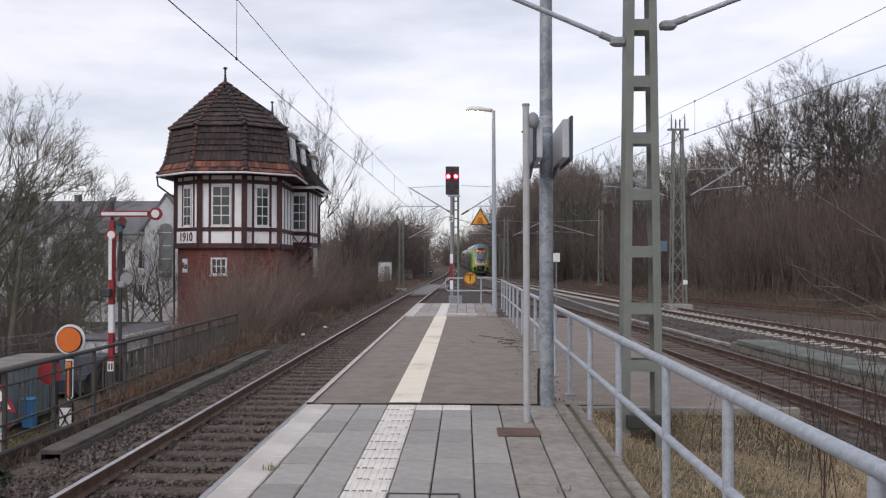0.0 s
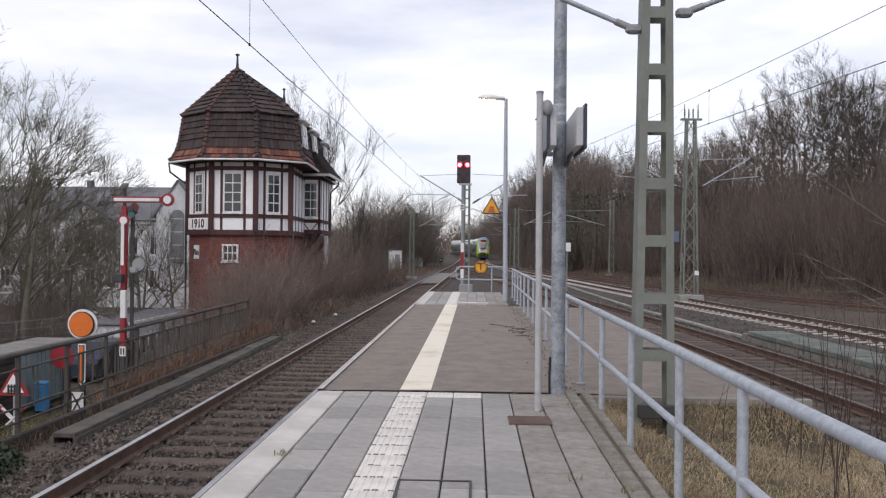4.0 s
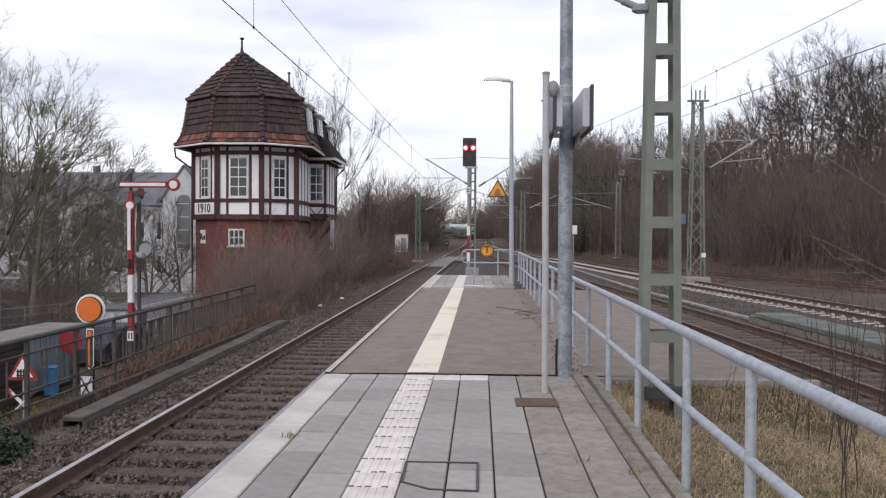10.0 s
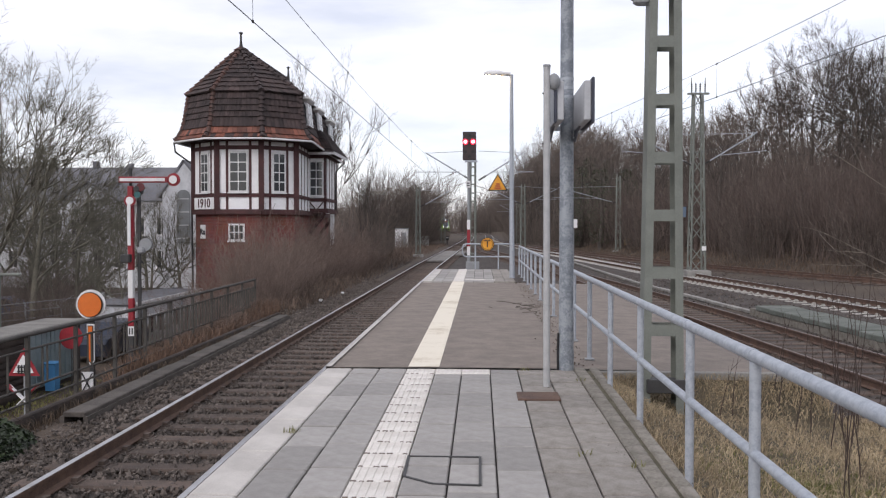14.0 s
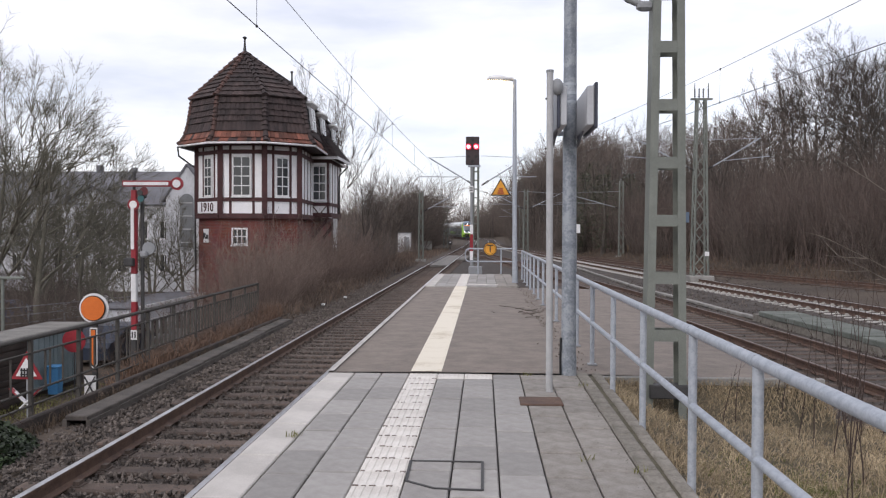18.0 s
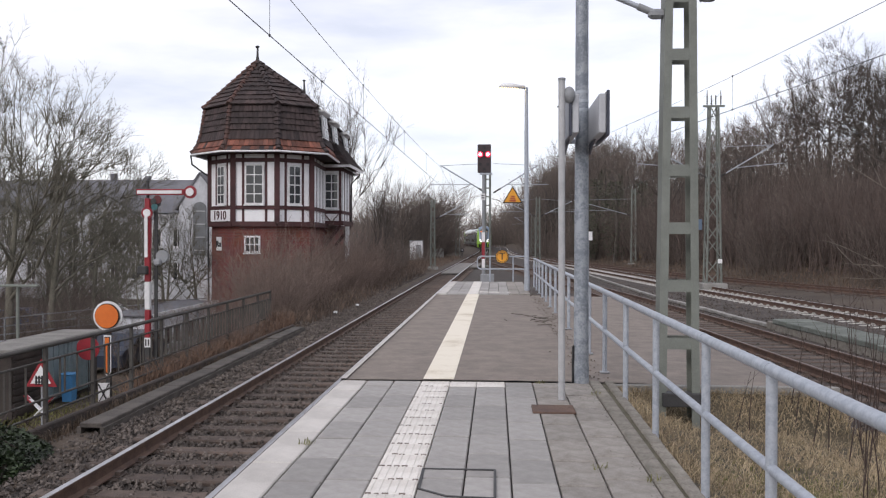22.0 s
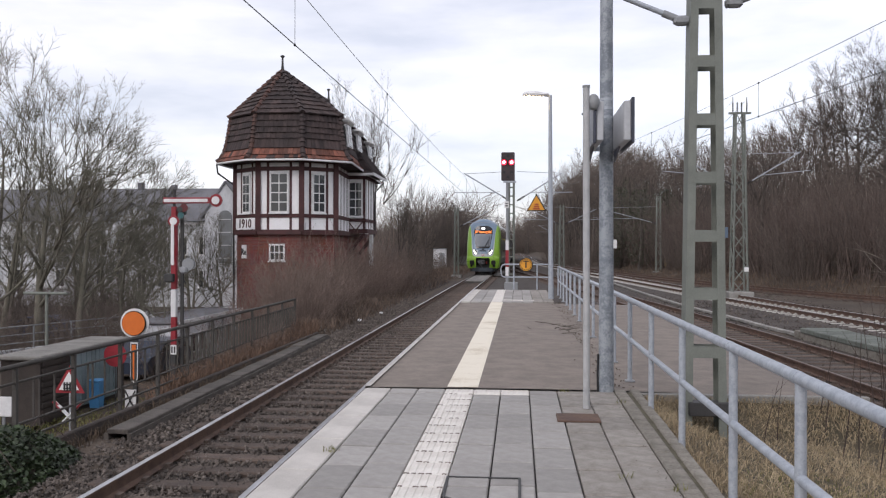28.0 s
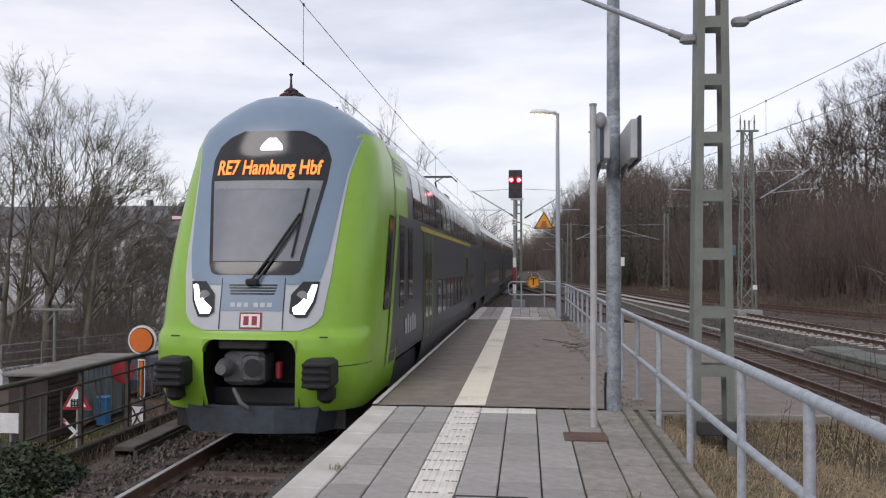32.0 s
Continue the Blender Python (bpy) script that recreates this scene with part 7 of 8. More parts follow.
def tree_geo(seed, height, bare=0.3, forks=1, lean=0.05, scaffolds=6, spread=0.62, levels=4, up=0.10, fine=0.010, thick=0.02, twigs=3, wander=0.11):
    """A trunk, scaffold limbs along its upper part, and limbs that fork again and again."""
    rng = random.Random(seed)
    wood, crown = Geo(), Geo()

    def fork(p, d, length, r, level):
        g, n = (wood, 5) if level >= levels - 1 else (crown, 3)
        segs = 4 if level >= levels - 1 else 3
        run = limb(g, rng, p, d, length, r, segs, n, up if level < levels else 0.0, wander)
        if level == 0:
            for q, e, _ in run:
                for _ in range(twigs):
                    u = aside(rng, e, rng.uniform(0.35, 0.95))
                    w = q + u * length * rng.uniform(0.25, 0.6)
                    crown.tube([q, w], [fine * 0.6, fine * 0.3], 3, caps=False)
            return
        q, e, _ = run[-1]
        for k in range(2 if rng.random() < 0.72 else 3):
            fork(q, aside(rng, e, rng.uniform(0.18, 0.62) * (0.7 if k == 0 else 1.15)), length * rng.uniform(0.62, 0.86), max(fine, r * 0.73), level - 1)
        for q, e, _ in run[1:-1]:
            if rng.random() < 0.6:
                fork(q, aside(rng, e, rng.uniform(0.5, 0.95)), length * rng.uniform(0.45, 0.65), max(fine, r * 0.4), max(0, level - 2))

    for f in range(forks):
        tilt = lean if forks == 1 else 0.3
        d0 = Vector((rng.uniform(-tilt, tilt), rng.uniform(-tilt, tilt), 1)).normalized()
        base = Vector((rng.uniform(-0.3, 0.3), rng.uniform(-0.3, 0.3), -0.3)) if forks > 1 else Vector((0, 0, -0.3))
        hh = height * (1 if f == 0 else rng.uniform(0.75, 0.95))
        r0 = hh * thick / math.sqrt(forks)
        trunk = limb(wood, rng, base, d0, hh * 0.72, r0, 10, 8, 0.05, 0.06)
        marks = [trunk[min(9, int(10 * (bare + (1 - bare) * k / scaffolds)))] for k in range(scaffolds)]
        for k, (p, d, r) in enumerate(marks):
            t = 1 - k / scaffolds
            fork(p, aside(rng, d, spread * rng.uniform(0.75, 1.3)), hh * (0.15 + 0.09 * t) * rng.uniform(0.85, 1.15), max(0.03, r * 0.6), levels)
        p, d, r = trunk[-1]
        for _ in range(2):
            fork(p, aside(rng, d, rng.uniform(0.1, 0.4)), hh * 0.14, max(0.03, r), levels - 1)
    return wood, crown


def make_tree(seed, height, label, bark, twig, **kw):
    w, c = tree_geo(seed, height, **kw)
    t = thing("tree", label, "tree", group="bare trees")
    part("trunk", w, bark, t)
    part("crown", c, twig, t, "bare twiggy crown")
    return t


TALL = [make_tree(s, 13, "tall bare deciduous tree at the edge of the wood", M_BARK, M_BARK, bare=0.36, spread=0.82, up=0.035, fine=0.011, wander=0.10, scaffolds=8, thick=0.021) for s in (11, 12, 13)]
FAR = [make_tree(s, 13, "bare deciduous tree in the wood beside the line", M_BARK, M_TWIG, bare=0.3, spread=0.62, levels=3, fine=0.018, twigs=2) for s in (15, 16, 17)]
YARD = [make_tree(s, 10, "bare tree with lichen-green bark in the yard", M_BARK_GREEN, M_BARK_GREEN, forks=f, bare=0.22, spread=0.85, up=0.06, scaffolds=9 if f == 1 else 6, fine=0.0075, thick=0.020, twigs=3, wander=0.09) for s, f in ((21, 2), (22, 1), (23, 1))]
SLIM = make_tree(31, 12, "slender bare tree with ascending branches", M_BARK, M_BARK, bare=0.3, spread=0.36, up=0.15, fine=0.008, thick=0.011, scaffolds=8, levels=3, wander=0.09)


def put(src, x, y, z, scale, turn, first):
    """Stand a copy of a tree, or the tree itself the first time."""
    m = Matrix.Translation((x, y, z)) @ Matrix.Rotation(turn, 4, "Z")
    ob = src if id(src) in first else copy_thing(src, m)
    first.discard(id(src))
    ob.matrix_basis = m @ Matrix.Scale(scale, 4)
    return ob


FIRST = {id(t) for t in TALL + FAR + YARD + [SLIM]}
rng = random.Random(77)
# how high the tops of the bank's wood rise, by bearing from the platform: low at the bend, a tall stand at the near end
TOPS = [(-0.02, 0.045), (0.037, 0.064), (0.066, 0.092), (0.09, 0.112), (0.12, 0.124), (0.25, 0.128), (0.28, 0.14), (0.315, 0.158), (0.353, 0.196), (0.37, 0.222), (0.60, 0.235)]


def canopy(x, y):
    return 1.6 + y * float(np.interp(x / y, [a for a, _ in TOPS], [b for _, b in TOPS]))


def grown_tree(src, x, y, share):
    """A tree whose top comes up to a share of the canopy there."""
    z = ground_z(x, y) - 0.1
    put(src, x, y, z, max(0.2, share * (canopy(x, y) - z) / 13.2), rng.uniform(0, 6.28), FIRST)


# wood along the right-hand bank
for k in range(104):
    y = rng.uniform(38, 165)
    fx = max(along(LINE_F, y) if y < 100 else 0, along(LINE_R, y) if y > 85 else 0) + (7.5 if y < 85 else 5.0)
    d = 34 * rng.random() ** 1.5
    if y < 75 and k % 2:
        continue
    grown_tree((TALL if y < 75 else FAR)[k % 3], fx + d, y, rng.uniform(0.5, 0.72) if y < 75 else rng.uniform(0.62, 0.95))
# the tall stand, then lower crowns towards the bend
for k in range(9):
    y = rng.uniform(60, 74)
    grown_tree(TALL[k % 3], (0.375 + 0.2 * (k + 0.7 * rng.random()) / 9) * y, y, rng.uniform(0.78, 0.9))
for k in range(20):
    y = rng.uniform(66, 112)
    x = (0.10 + 0.25 * (k + rng.random()) / 20) * y
    if x > max(along(LINE_F, y) if y < 100 else 0, along(LINE_R, y)) + 4.5:
        grown_tree(FAR[k % 3], x, y, rng.uniform(0.88, 1.02))
# yard trees
NEAR_YARD = ((-22.6, 38.0, 1.25, 1), (-20.7, 38.2, 1.05, 2), (-25.0, 38.5, 1.4, 0), (-20.3, 39.5, 0.62, 0), (-19.2, 39.6, 0.6, 1), (-27.5, 36, 1.3, 2), (-17.8, 45, 0.62, 1), (-15.8, 37.0, 0.5, 1), (-34, 44, 1.2, 0), (-31, 42, 1.1, 1), (-17.2, 48, 0.66, 1), (-22.5, 46, 0.8, 2), (-29, 46, 1.0, 2), (-26, 48, 0.9, 1))
for x, y, s, k in NEAR_YARD:
    put(YARD[k], x, y, -3.6, s, rng.uniform(0, 6.28), FIRST)
for k in range(7):
    x, y = -36.5 + 2.1 * k + rng.uniform(-0.8, 0.8), rng.uniform(51, 64)
    put(YARD[k % 3], x, y, -3.6, rng.uniform(0.7, 0.9), rng.uniform(0, 6.28), FIRST)
# behind the tower and along the left bank
for x, y, s in ((-11.9, 64, 1.2), (-13.0, 67, 1.1), (-9.4, 66, 0.68), (-9.2, 72, 0.5), (-10.2, 76, 0.55)):
    put(SLIM, x, y, ground_z(x, y) - 0.2, s, rng.uniform(0, 6.28), FIRST)
def hidden_hut(x, y):
    """Keep the sight line to the equipment hut open."""
    return y < 101 and -0.112 < x / y < -0.074


for k in range(34):
    y = rng.uniform(84, 250)
    x = along(LINE_L, y) - rng.uniform(8.5, 11) - 26 * rng.random() ** 1.3 * (0.5 if y < 120 else 1)
    if hidden_hut(x, y):
        continue
    put(FAR[k % 3], x, y, ground_z(x, y) - 0.1, rng.uniform(0.2, 0.32) if y < 130 else rng.uniform(0.42, 0.62), rng.uniform(0, 6.28), FIRST)
for x, y, s in ((-8.2, 105, 0.78), (-9.5, 112, 0.8), (-7.6, 118, 0.7), (-11, 100, 0.66)):
    put(TALL[int(y) % 3], x, y, ground_z(x, y) - 0.1, 0.72 * s, rng.uniform(0, 6.28), FIRST)


def shrub_geo(seed, stems, h, spread, r=0.011):
    rng = random.Random(seed)
    g, tw = Geo(), Geo()
    for _ in range(stems):
        a, q = rng.uniform(0, 6.28), rng.random() ** 0.6 * spread
        p = Vector((q * math.cos(a), q * math.sin(a), -0.15))
        d = Vector((0.5 * q / spread * math.cos(a) + rng.uniform(-0.25, 0.25), 0.5 * q / spread * math.sin(a) + rng.uniform(-0.25, 0.25), 1)).normalized()
        L = h * rng.uniform(0.5, 1.1)
        for p1, d1, r1 in limb(g, rng, p, d, L, r, 5, 3, 0.0, 0.13):
            for _ in range(2):
                u = aside(rng, d1, rng.uniform(0.3, 0.9)) * L * rng.uniform(0.14, 0.34)
                tw.tube([p1, p1 + u], [r * 0.55, r * 0.3], 3, caps=False)
    return g, tw


def make_shrub(seed, stems, h, spread, r, material):
    g, tw = shrub_geo(seed, stems, h, spread, r)
    s = thing("shrub", "", "shrub", group="leafless shrubs")
    tagged(part("branching_base", g, material, s), kind="stuff")
    tagged(part("twig_mass", tw, material, s), kind="stuff")
    return s


SHRUBS = [make_shrub(s, 58, 2.6, 1.1, 0.0105, M_REDTWIG) for s in (41, 42, 43)]
BROWN = [make_shrub(s, 70, 3.2, 1.3, 0.014, M_TWIG) for s in (44, 45)]
FIRST_S = {id(t) for t in SHRUBS + BROWN}


def shrub(src, x, y, z, s, label):
    ob = put(src, x, y, z, s, rng.uniform(0, 6.28), FIRST_S)
    ob.scale.z *= rng.uniform(0.85, 1.15)
    tagged(ob, label)


for k in range(46):
    y = rng.uniform(26.5, 52)
    lo, hi = (-8.2, -7.0) if y < 31 else (-10.8, -7.0) if y < 40 else (-9.6, -7.0)
    x = rng.uniform(lo, hi)
    shrub(SHRUBS[k % 3], x, y, ground_z(x, y), rng.uniform(0.7, 1.15) * (1.1 if x < -8 else 0.8), "leafless reddish-brown shrub in front of the tower")
for x, y, sc in ((-10.2, 36.5, 1.25), (-9.3, 34.5, 1.15), (-9.9, 39.2, 1.4), (-9.3, 38.4, 1.5), (-8.8, 41.0, 1.45), (-10.6, 38.5, 1.15)):
    shrub(SHRUBS[int(y) % 3], x, y, ground_z(x, y), sc, "tall leafless reddish-brown shrub before the brick wall")
for x, y in ((-8.8, 97), (-8.5, 92), (-8.2, 95)):
    shrub(BROWN[int(y) % 2], x, y, ground_z(x, y) - 0.3, 0.6, "leafless thicket shrub before the equipment hut")
for k in range(36):
    y = rng.uniform(31, 54)
    x = rng.uniform(-0.66, -0.42) * y
    shrub(BROWN[k % 2], x, y, -3.6, rng.uniform(0.5, 0.85) if y < 42 else rng.uniform(0.8, 1.2), "leafless brown hedge shrub in the yard")
for k in range(9):
    x, y = rng.uniform(-7.4, -6.7), rng.uniform(19.5, 25.5)
    shrub(SHRUBS[k % 3], x, y, ground_z(x, y) - 0.2, rng.uniform(0.35, 0.6), "low leafless shrub behind the steel fence")
for k in range(45):
    y = rng.uniform(50, 150)
    x = along(LINE_L, y) - 4.0 - 9 * rng.random() ** 1.2
    if hidden_hut(x, y):
        continue
    shrub(BROWN[k % 2], x, y, ground_z(x, y), rng.uniform(0.5, 1.0), "leafless brown thicket shrub on the embankment")
for k in range(84):
    y = rng.uniform(34, 130)
    fx = max(along(LINE_F, y) if y < 100 else 0, along(LINE_R, y) if y > 85 else 0) + 4.6
    x = fx + 26 * rng.random() ** 1.6
    shrub(BROWN[k % 2], x, y, ground_z(x, y), rng.uniform(0.8, 1.7), "leafless brown undergrowth at the edge of the wood")

# round many-stemmed clump beside the line
for x, y, k in ((-12.2, 114, 2.7), (-10.6, 116, 2.8), (-11.6, 119, 3.1), (-10.2, 121, 2.5), (-11.0, 126, 2.9), (-11.4, 132, 2.8), (-11.4, 140, 2.4), (-12.1, 146, 2.6), (-12.2, 152, 2.4)):
    shrub(BROWN[int(y) % 2], x, y, ground_z(x, y), k, "tall many-stemmed leafless bush beside the line")
for x, y in ((-9.8, 124), (-9.4, 136), (-10.2, 150), (-10.6, 160), (-10.9, 168), (-12.0, 150)):
    put(FAR[int(y) % 3], x, y, ground_z(x, y) - 0.1, rng.uniform(0.62, 0.72), rng.uniform(0, 6.28), FIRST)
for k in range(7):
    y = rng.uniform(108, 122)
    x = -y * rng.uniform(0.094, 0.106)
    shrub(BROWN[k % 2], x, y, ground_z(x, y), rng.uniform(2.3, 2.7), "tall many-stemmed leafless bush beside the line")
# dense clump that hides the line where it bends away
for k in range(14):
    y = rng.uniform(104, 160)
    x = -y * rng.uniform(0.074, 0.115)
    shrub(BROWN[k % 2], x, y, ground_z(x, y), rng.uniform(1.2, 1.9), "tall dense leafless thicket inside the curve")
for k in range(18):
    y = rng.uniform(95, 250)
    x = along(LINE_R, y) + 4.2 + 14 * rng.random()
    shrub(BROWN[k % 2], x, y, ground_z(x, y), rng.uniform(1.2, 2.0), "tall leafless thicket outside the curve")
for k in range(24):
    y = rng.uniform(275, 360)
    x = -60 + 4.2 * k + rng.uniform(-1, 1)
    if along(LINE_L, y) - 6 < x < along(LINE_R, y) + 6:
        continue
    shrub(BROWN[k % 2], x, y, ground_z(x, y), rng.uniform(2.0, 3.4), "far bare thicket behind the bend")
for k in range(34):
    y = rng.uniform(100, 240)
    x = along(LINE_R, y) + rng.uniform(4.5, 14)
    put(FAR[k % 3], x, y, ground_z(x, y) - 0.1, rng.uniform(0.6, 0.95), rng.uniform(0, 6.28), FIRST)

for k in range(20):
    y = rng.uniform(92, 150)
    x = along(LINE_R, y) + rng.uniform(2.6, 8.0)
    shrub(BROWN[k % 2], x, y, ground_z(x, y), rng.uniform(0.35, 0.75), "low leafless brown scrub beside the main track")

# ivy-clad trees at the edge of the wood
def ivy_spot(x, y, z0, z1):
    def spot(r):
        t, a = r.random(), r.uniform(0, 6.28)
        q = (0.5 + 1.1 * math.sin(math.pi * min(1.0, 0.15 + 0.8 * t))) * r.random() ** 0.4
        return x + q * math.cos(a), y + q * math.sin(a), z0 + (z1 - z0) * t
    return spot


for x, u, top in ((9.8, 0.105, 7.0), (11.3, 0.118, 9.0), (13.2, 0.128, 9.6), (12.2, 0.14, 8.2), (15.4, 0.15, 8.6), (15.8, 0.17, 7.4)):
    y = x / u
    z = ground_z(x, y)
    iv = thing("ivy_clad_tree", "bare tree with its trunk and limbs wrapped in dark ivy", "tree", (x, y, z), group="ivy-clad trees")
    part("trunk", Geo().tube([(x, y, z - 0.2), (x + 0.2, y, z + 3), (x, y, z + top)], [0.28, 0.2, 0.08], 8), M_BARK, iv)
    tagged(part("ivy", leaves(1300, ivy_spot(x, y, z + 0.6, z + top), 0.2, rng), M_IVY, iv, "dark green ivy"), kind="stuff")

# trees on the bank right of the line, and those that close the bend
for k in range(40):
    y = rng.uniform(118, 172)
    x = rng.uniform(0.045, 0.15) * y
    if x < along(LINE_R, y) + 4.3:
        continue
    grown_tree(FAR[k % 3], x, y, rng.uniform(0.85, 1.0))
    if k % 2:
        shrub(BROWN[k // 2 % 2], x, y - 2, ground_z(x, y - 2), min(2.6, max(1.0, 0.7 * (canopy(x, y) - ground_z(x, y)) / 3.2)), "tall leafless thicket below the bank trees")
for k in range(34):
    y = rng.uniform(225, 320)
    x = rng.uniform(-0.02, 0.06) * y
    if x > along(LINE_R, y) + 7:
        shrub(BROWN[k % 2], x, y, ground_z(x, y), rng.uniform(2.6, 3.8), "far bare thicket behind the bend")
for k in range(60):
    y = rng.uniform(215, 340)
    x = rng.uniform(-0.09, 0.09) * y
    if along(LINE_L, y) - 7 < x < along(LINE_R, y) + 7:
        continue
    put(FAR[k % 3], x, y, ground_z(x, y) - 0.1, (0.034 * y + rng.uniform(0.5, 3.5)) / 13.2, rng.uniform(0, 6.28), FIRST)

# far woods that close the view
def stems(n, place, lo, hi, rng, r):
    """Crooked young stems that fork twice, for the depth of a wood."""
    g = Geo()
    for _ in range(n):
        x, y, z = place(rng)
        h = rng.uniform(lo, hi)
        p = Vector((x, y, z - 0.3))
        d = Vector((rng.uniform(-0.35, 0.35), rng.uniform(-0.35, 0.35), 1)).normalized()
        q = p + d * h * 0.45
        g.tube([p, q], [r, r * 0.7], 3, caps=False, smooth=False)
        for _ in range(3):
            e = aside(rng, d, rng.uniform(0.15, 0.6))
            a = q - d * rng.uniform(0, 0.2) * h
            w = a + e * h * rng.uniform(0.22, 0.4)
            g.tube([a, w], [r * 0.5, r * 0.3], 3, caps=False, smooth=False)
            for _ in range(3):
                f = (aside(rng, e, rng.uniform(0.2, 0.8)) + Vector((0, 0, 0.25))).normalized()
                g.tube([w, w + f * h * rng.uniform(0.12, 0.26)], [r * 0.26, r * 0.08], 3, caps=False, smooth=False)
    return g


def wood_right(rng):
    y = rng.uniform(34, 260)
    fx = max(along(LINE_F, y) if y < 100 else 0, along(LINE_R, y) if y > 85 else 0) + (9 if y < 85 else 5.5)
    x = fx + 60 * rng.random() ** 1.2
    return x, y, ground_z(x, y)


def wood_left(rng):
    y = rng.uniform(110, 330)
    x = along(LINE_L, y) - 8 - 80 * rng.random() ** 1.1
    return x, y, ground_z(x, y)


def wood_far(rng):
    y = rng.uniform(330, 480)
    x = rng.uniform(-190, 120)
    if along(LINE_L, y) - 6 < x < along(LINE_R, y) + 5:
        x += 25
    return x, y, ground_z(x, y)


def thicket(rng):
    y = 34 + 66 * rng.random() ** 1.25
    x = max(along(LINE_F, y), along(LINE_R, y) if y > 85 else 0) + 5.0 + 20 * rng.random() ** 1.2
    return x, y, ground_z(x, y)


solid("thicket", stems(6500, thicket, 3.0, 6.8, rng, 0.03), M_BRUSH, "dense reddish-brown thicket of young stems on the bank", kind="stuff")
solid("woodland", stems(3800, wood_right, 4, 11, rng, 0.05), M_TWIG, "dense bare brown woodland on the bank", kind="stuff")
solid("woodland", stems(2600, wood_left, 2.5, 6.5, rng, 0.06), M_TWIG, "bare brown woodland beside the curve", kind="stuff")
solid("woodland", stems(3200, wood_far, 6, 13, rng, 0.13), M_TWIG, "far bare woodland closing the line", kind="stuff")


# ---- low growth ----
def bramble(rng):
    a, r = rng.uniform(0, 6.28), rng.random() ** 0.5
    return -6.0 + 0.85 * r * math.cos(a), 8.9 + 1.7 * r * math.sin(a), -1.03 + 0.62 * (1 - r * r) * rng.random() ** 0.6


bb = thing("bramble_bush", "dark green bramble and ivy beside the track", "bush", (-6.0, 8.9, -1.0))
part("foliage", leaves(9000, bramble, 0.07, rng), M_LEAF, bb)
for k in range(14):
    a, b = rng.uniform(0, 6.28), rng.uniform(0.4, 1.0)
    x, y = -6.0 + 0.6 * b * math.cos(a), 8.9 + 1.3 * b * math.sin(a)
    part("cane", Geo().tube([(-6.0 + 0.2 * math.cos(a), 8.9 + 0.3 * math.sin(a), -1.1), (x, y, -0.62 + 0.15 * b), (x + 0.3 * math.cos(a), y + 0.3 * math.sin(a), -0.75)], 0.005, 4), M_STALK, bb)


def litter(rng):
    y = rng.uniform(8, 40)
    x = rng.uniform(-6.6 if y < 24 else -8.2, -5.6)
    return x, y, ground_z(x, y) - 0.02


solid("dead_grass", blades(12000, litter, 0.06, 0.30, rng, 1.0, 0.006), mat("dead_stalks", (0.13, 0.095, 0.065), (0.07, 0.05, 0.036), rough=0.95, scale=1, grain=20, bump=0, island=0.4), "brown dead grass and weeds along the fence", kind="stuff")


def fence_bank(rng):
    y = rng.uniform(15.5, 25.5)
    x = rng.uniform(-7.5, -6.08)
    return x, y, ground_z(x, y) - 0.02 if x > -6.8 else -1.3 - 1.2 * (-6.8 - x)


solid("dead_weeds", blades(7000, fence_bank, 0.15, 0.75, rng, 0.9, 0.007), mat("rusty_weeds", (0.20, 0.125, 0.085), (0.11, 0.07, 0.05), rough=0.95, scale=1, grain=20, bump=0, island=0.45), "rust-brown dead weeds behind the steel fence", kind="stuff")


def bank(rng):
    y = 26 + 90 * rng.random() ** 1.3
    x = along(LINE_L, y) - 2.0 - 5.3 * rng.random() ** 0.8
    return x, y, ground_z(x, y) - 0.02


solid("dead_bracken", blades(16000, bank, 0.15, 0.7, rng, 1.2, 0.014), mat("bracken", (0.18, 0.13, 0.10), (0.095, 0.07, 0.055), rough=0.95, scale=1, grain=20, bump=0, island=0.4), "reddish-brown dead bracken on the bank", kind="stuff")


def wood_edge(rng):
    y = 24 + 70 * rng.random() ** 1.2
    x = along(LINE_F, y) + 2.0 + 6.5 * rng.random()
    return x, y, ground_z(x, y) - 0.02


solid("dead_undergrowth", blades(15000, wood_edge, 0.12, 0.55, rng, 1.2, 0.016), mat("undergrowth", (0.17, 0.12, 0.085), (0.09, 0.065, 0.05), rough=0.95, scale=1, grain=20, bump=0, island=0.4), "brown dead weeds below the wood", kind="stuff")


def yard_grass(rng):
    return rng.uniform(-16, -9.5), rng.uniform(18, 28), -3.58


solid("yard_grass", blades(9000, yard_grass, 0.05, 0.16, rng, 0.8, 0.012), M_GREENGRASS, "short mossy grass in the yard", kind="stuff")
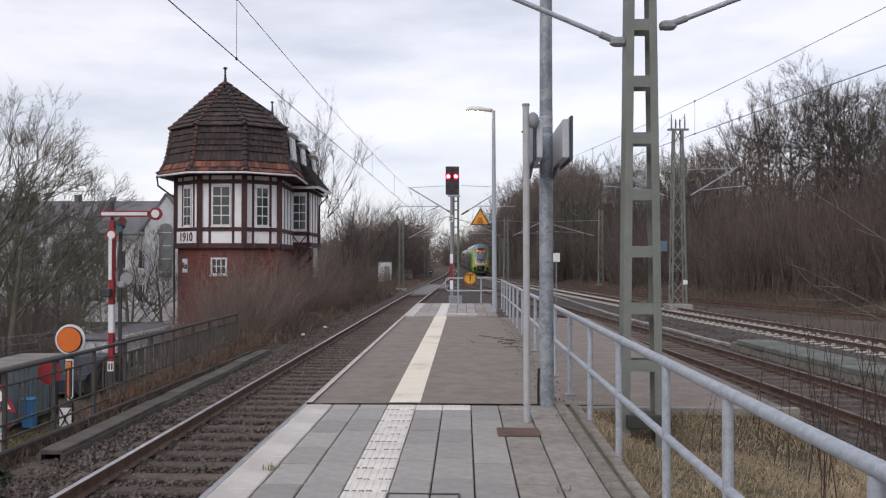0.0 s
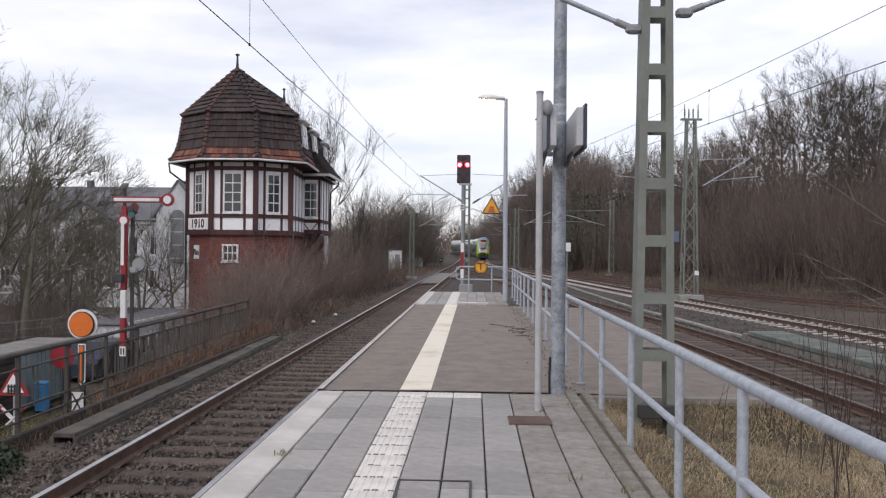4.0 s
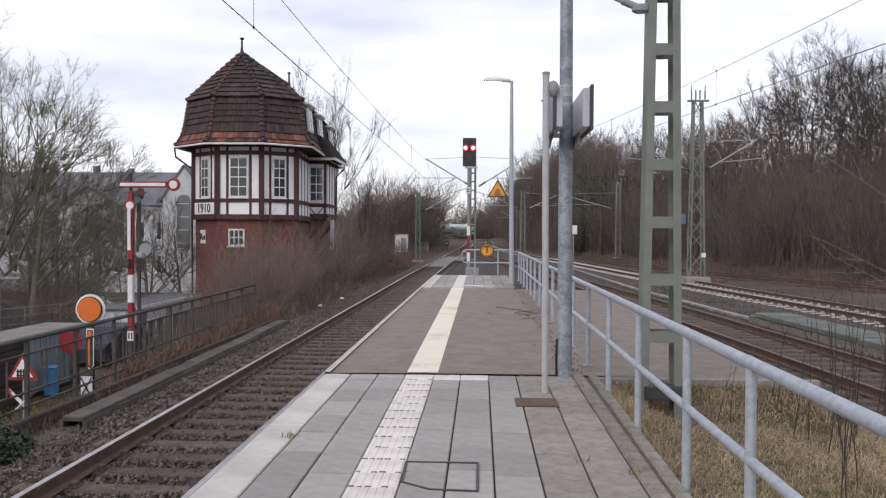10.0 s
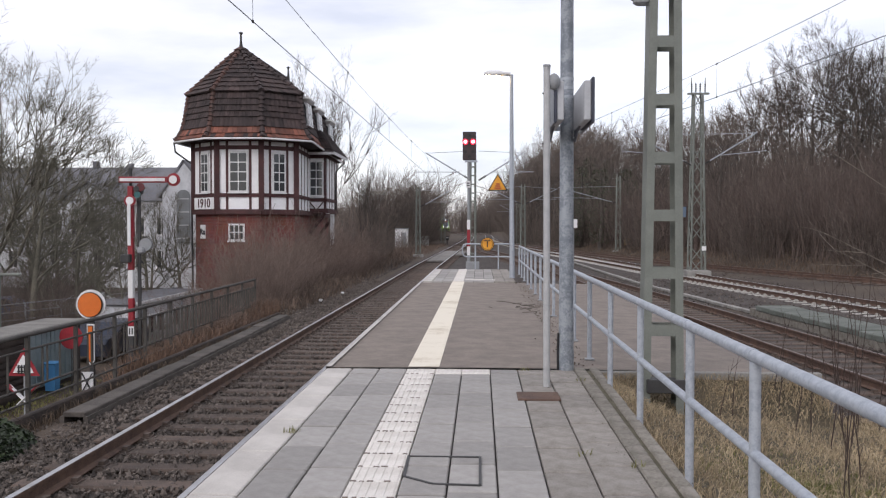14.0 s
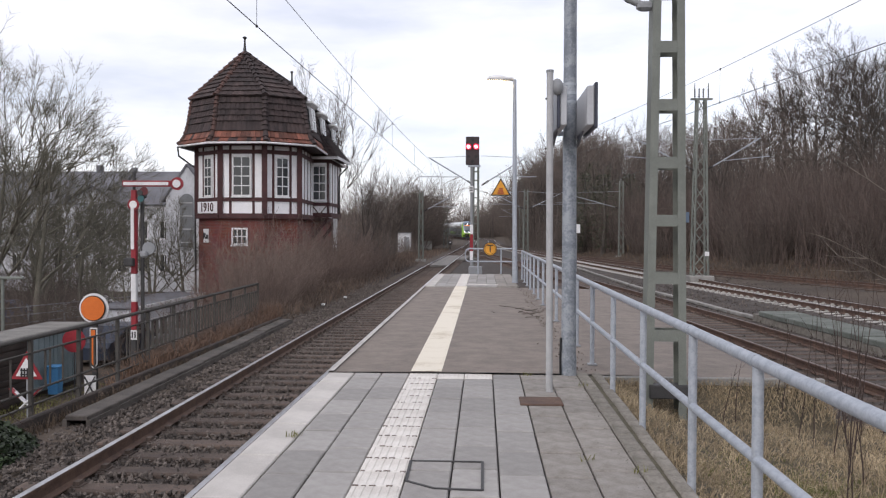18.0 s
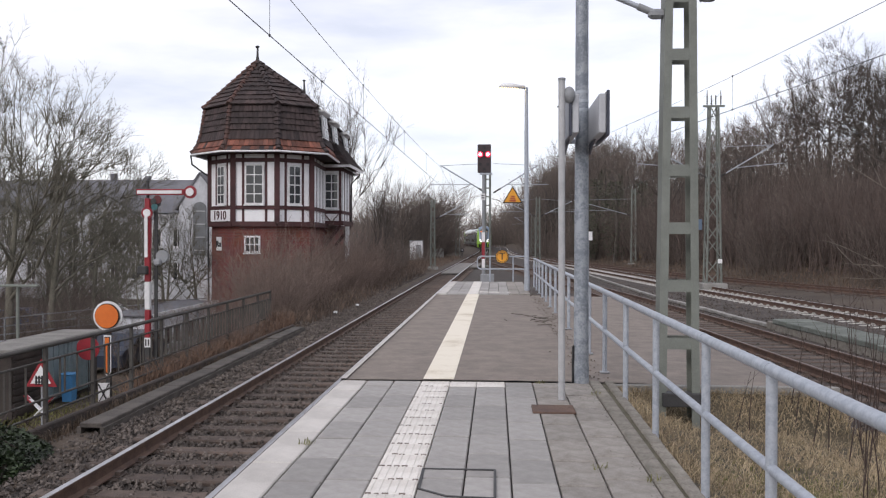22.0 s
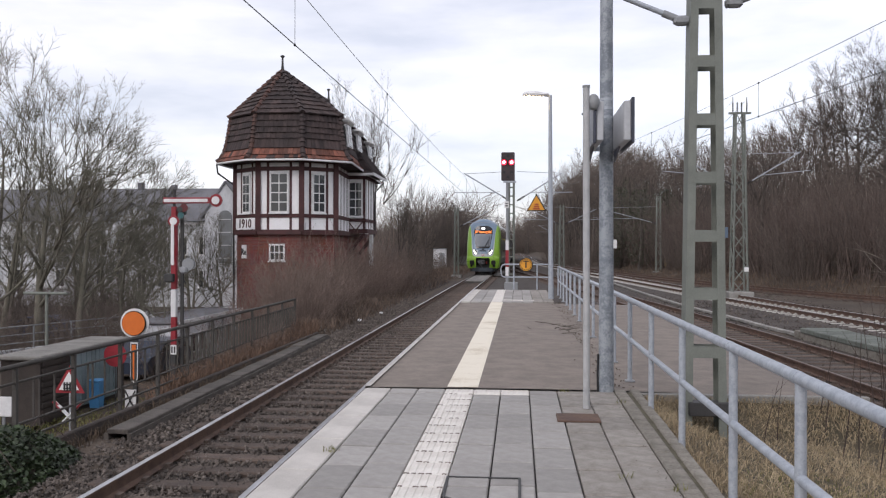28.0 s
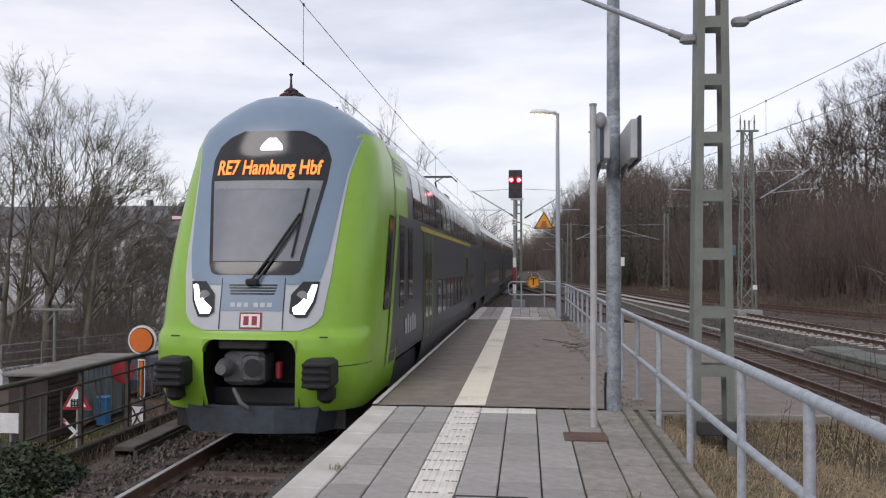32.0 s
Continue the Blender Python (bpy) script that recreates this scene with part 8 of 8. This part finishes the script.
# saplings behind the railing
for k, (x, y, h) in enumerate(((3.25, 9.3, 1.3), (2.55, 8.9, 0.9), (3.0, 7.0, 1.2), (4.3, 9.4, 1.7), (3.7, 8.9, 1.5), (5.0, 10.9, 2.0), (2.75, 6.2, 0.8), (5.2, 12.6, 1.8), (3.9, 7.6, 1.5), (5.6, 11.6, 1.9), (3.3, 7.9, 1.7), (3.5, 8.3, 1.9), (4.0, 8.0, 1.6), (3.15, 8.6, 1.4), (4.4, 8.5, 1.9), (3.9, 9.2, 2.0), (4.8, 9.6, 1.8), (3.4, 6.9, 1.3), (4.2, 7.4, 1.7))):
    g = Geo()
    r_ = random.Random(90 + k)
    for _ in range(2):
        p = Vector((x + r_.uniform(-0.15, 0.15), y + r_.uniform(-0.15, 0.15), -0.6 if y < 9.6 else -0.95))
        hh = h + (0.6 if y > 9.6 else 0)
        for p1, d1, r1 in limb(g, r_, p, Vector((r_.uniform(-0.2, 0.2), r_.uniform(-0.2, 0.2), 1)).normalized(), hh, 0.0075, 7, 4, 0.02, 0.07):
            if r_.random() < 0.5:
                limb(g, r_, p1, aside(r_, d1, 0.5), hh * 0.22, 0.003, 3, 3, 0.05, 0.15)
    solid("sapling", g, M_STALK, "thin leafless sapling behind the railing", "sapling", "saplings", at=(x, y, -0.3))
g = Geo()
r_ = random.Random(17)
for p, q in (((11.2, 14.2, -0.75), (5.8, 14.6, 3.0)), ((10.6, 14.6, -0.9), (6.05, 14.5, 1.75)), ((9.9, 14.4, -0.9), (5.8, 14.4, 1.1))):
    p, q = Vector(p), Vector(q)
    for p1, d1, r1 in limb(g, r_, p, (q - p).normalized(), (q - p).length, 0.02, 8, 5, -0.01, 0.05):
        limb(g, r_, p1, aside(r_, d1, 0.5), 0.7, 0.008, 3, 3, 0.0, 0.15)
solid("leaning_shrub", g, mat("pale_stem", (0.27, 0.235, 0.2), (0.17, 0.145, 0.12), rough=0.9, scale=3, grain=30, bump=0.0), "arching bare branches of a trackside shrub", "shrub", at=(9.7, 14.4, -0.9))


# ---- small debris ----
def edge_litter(rng):
    y = rng.uniform(9.8, 26)
    return 1.2 + rng.uniform(-0.2, 0.12) - (0.25 * rng.random() if rng.random() < 0.15 else 0), y, 0.012


solid("leaf_litter", leaves(700, edge_litter, 0.028, rng), mat("dead_leaf", (0.10, 0.075, 0.05), (0.045, 0.035, 0.026), rough=0.9, scale=3, grain=20, bump=0, island=0.4), "dead leaves and dirt below the railing", kind="stuff")


def kerb_dirt(rng):
    return rng.gauss(1.12, 0.10), 2.5 + 7.0 * rng.random(), 0.006


solid("kerb_dirt", leaves(700, kerb_dirt, 0.012, rng), mat("crumbs", (0.085, 0.07, 0.045), (0.04, 0.035, 0.022), rough=0.95, scale=3, grain=20, bump=0, island=0.4), "dark dirt and moss crumbs along the kerb", kind="stuff")
g = Geo()
for k in range(20):
    x, y, a = rng.gauss(0.86, 0.22), rng.gauss(17.2, 0.8), rng.uniform(0, 3.14)
    l = rng.uniform(0.08, 0.3)
    g.tube([(x, y, 0.015), (x + l * math.cos(a), y + l * math.sin(a), 0.03)], 0.007, 4)
solid("twig_litter", g, M_BARK, "dark fallen twigs on the asphalt", kind="stuff")
for x, y in ((-1.5, 6.55), (-1.47, 6.6), (0.74, 6.0), (1.06, 5.7), (1.05, 8.9), (0.5, 9.55)):
    solid("weed_tuft", blades(16, lambda r, x=x, y=y: (x + r.uniform(-0.05, 0.05), y + r.uniform(-0.04, 0.04), 0.0), 0.02, 0.075, rng, 0.9, 0.003), M_GREENGRASS, "small weed tuft in a slab joint", "weed", "joint weeds", at=(x, y, 0))
for x, y, z, s in ((-3.1, 6.9, -0.93, 0.05), (-5.6, 29.5, -0.98, 0.09), (3.1, 9.2, -0.42, 0.04), (-5.4, 33, -0.98, 0.08), (3.7, 8.3, -0.6, 0.05)):
    solid("paper_scrap", Geo().loft([[(x + s * r * math.cos(a) * rng.uniform(0.7, 1.2), y + s * r * math.sin(a) * rng.uniform(0.7, 1.2), z + s * h) for a in np.linspace(0, 6.28, 7, endpoint=False)] for r, h in ((0.6, 0.0), (1.0, 0.35), (0.8, 0.8), (0.2, 1.0))], smooth=False, caps=True), M_WHITE, "crumpled white litter on the ground", "litter", "litter", at=(x, y, z))


# ---- movement ----
def arc_table(line):
    ys, xs = line
    s = np.r_[0, np.cumsum(np.hypot(np.diff(xs), np.diff(ys)))]
    return s - np.interp(0.0, ys, s), xs, ys


def on_line(tab, s):
    y = float(np.interp(s, tab[0], tab[2]))
    return Vector((float(np.interp(s, tab[0], tab[1])), y, RAIL_Z + climb(y)))


def car_pose(tab, s_front, length, turned):
    """A car whose near end is s_front along the line; turned cars face the other way."""
    a, b = on_line(tab, s_front + 0.16 * length), on_line(tab, s_front + 0.84 * length)
    d = (b - a).normalized()
    near = a - d * 0.16 * length
    rz = math.degrees(math.atan2(-d.x, d.y))
    rx = math.degrees(math.asin(d.z))
    if turned:
        near, rz, rx = near + d * length, rz + 180, -rx
    return pose(near.x, near.y, near.z, rx, 0, rz)


def motions():
    left, right = arc_table(LINE_L), arc_table(LINE_R)
    times = [0.5 * k for k in range(65)]
    for tab, cars, start in (
        (left, ((arr_1, 0.0, CAR, False), (arr_2, 26.1, 26.8, False), (arr_3, 52.9, 26.8, False), (arr_4, 79.8, CAR, True)), lambda t: ARR_END + ARR_V * (32.0 - t)),
        (right, ((dep_1, 0.0, CAR, False), (dep_2, 26.1, 26.8, False), (dep_3, 52.9, 26.8, False), (dep_4, 79.8, CAR, True)), lambda t: DEP_START + DEP_V * t),
    ):
        for car, off, length, turned in cars:
            walk(car, [(t, car_pose(tab, start(t) + off, length, turned)) for t in times])


ARR_END, ARR_V = 10.05, 15.3
DEP_START, DEP_V = 129.0, 13.5
motions()
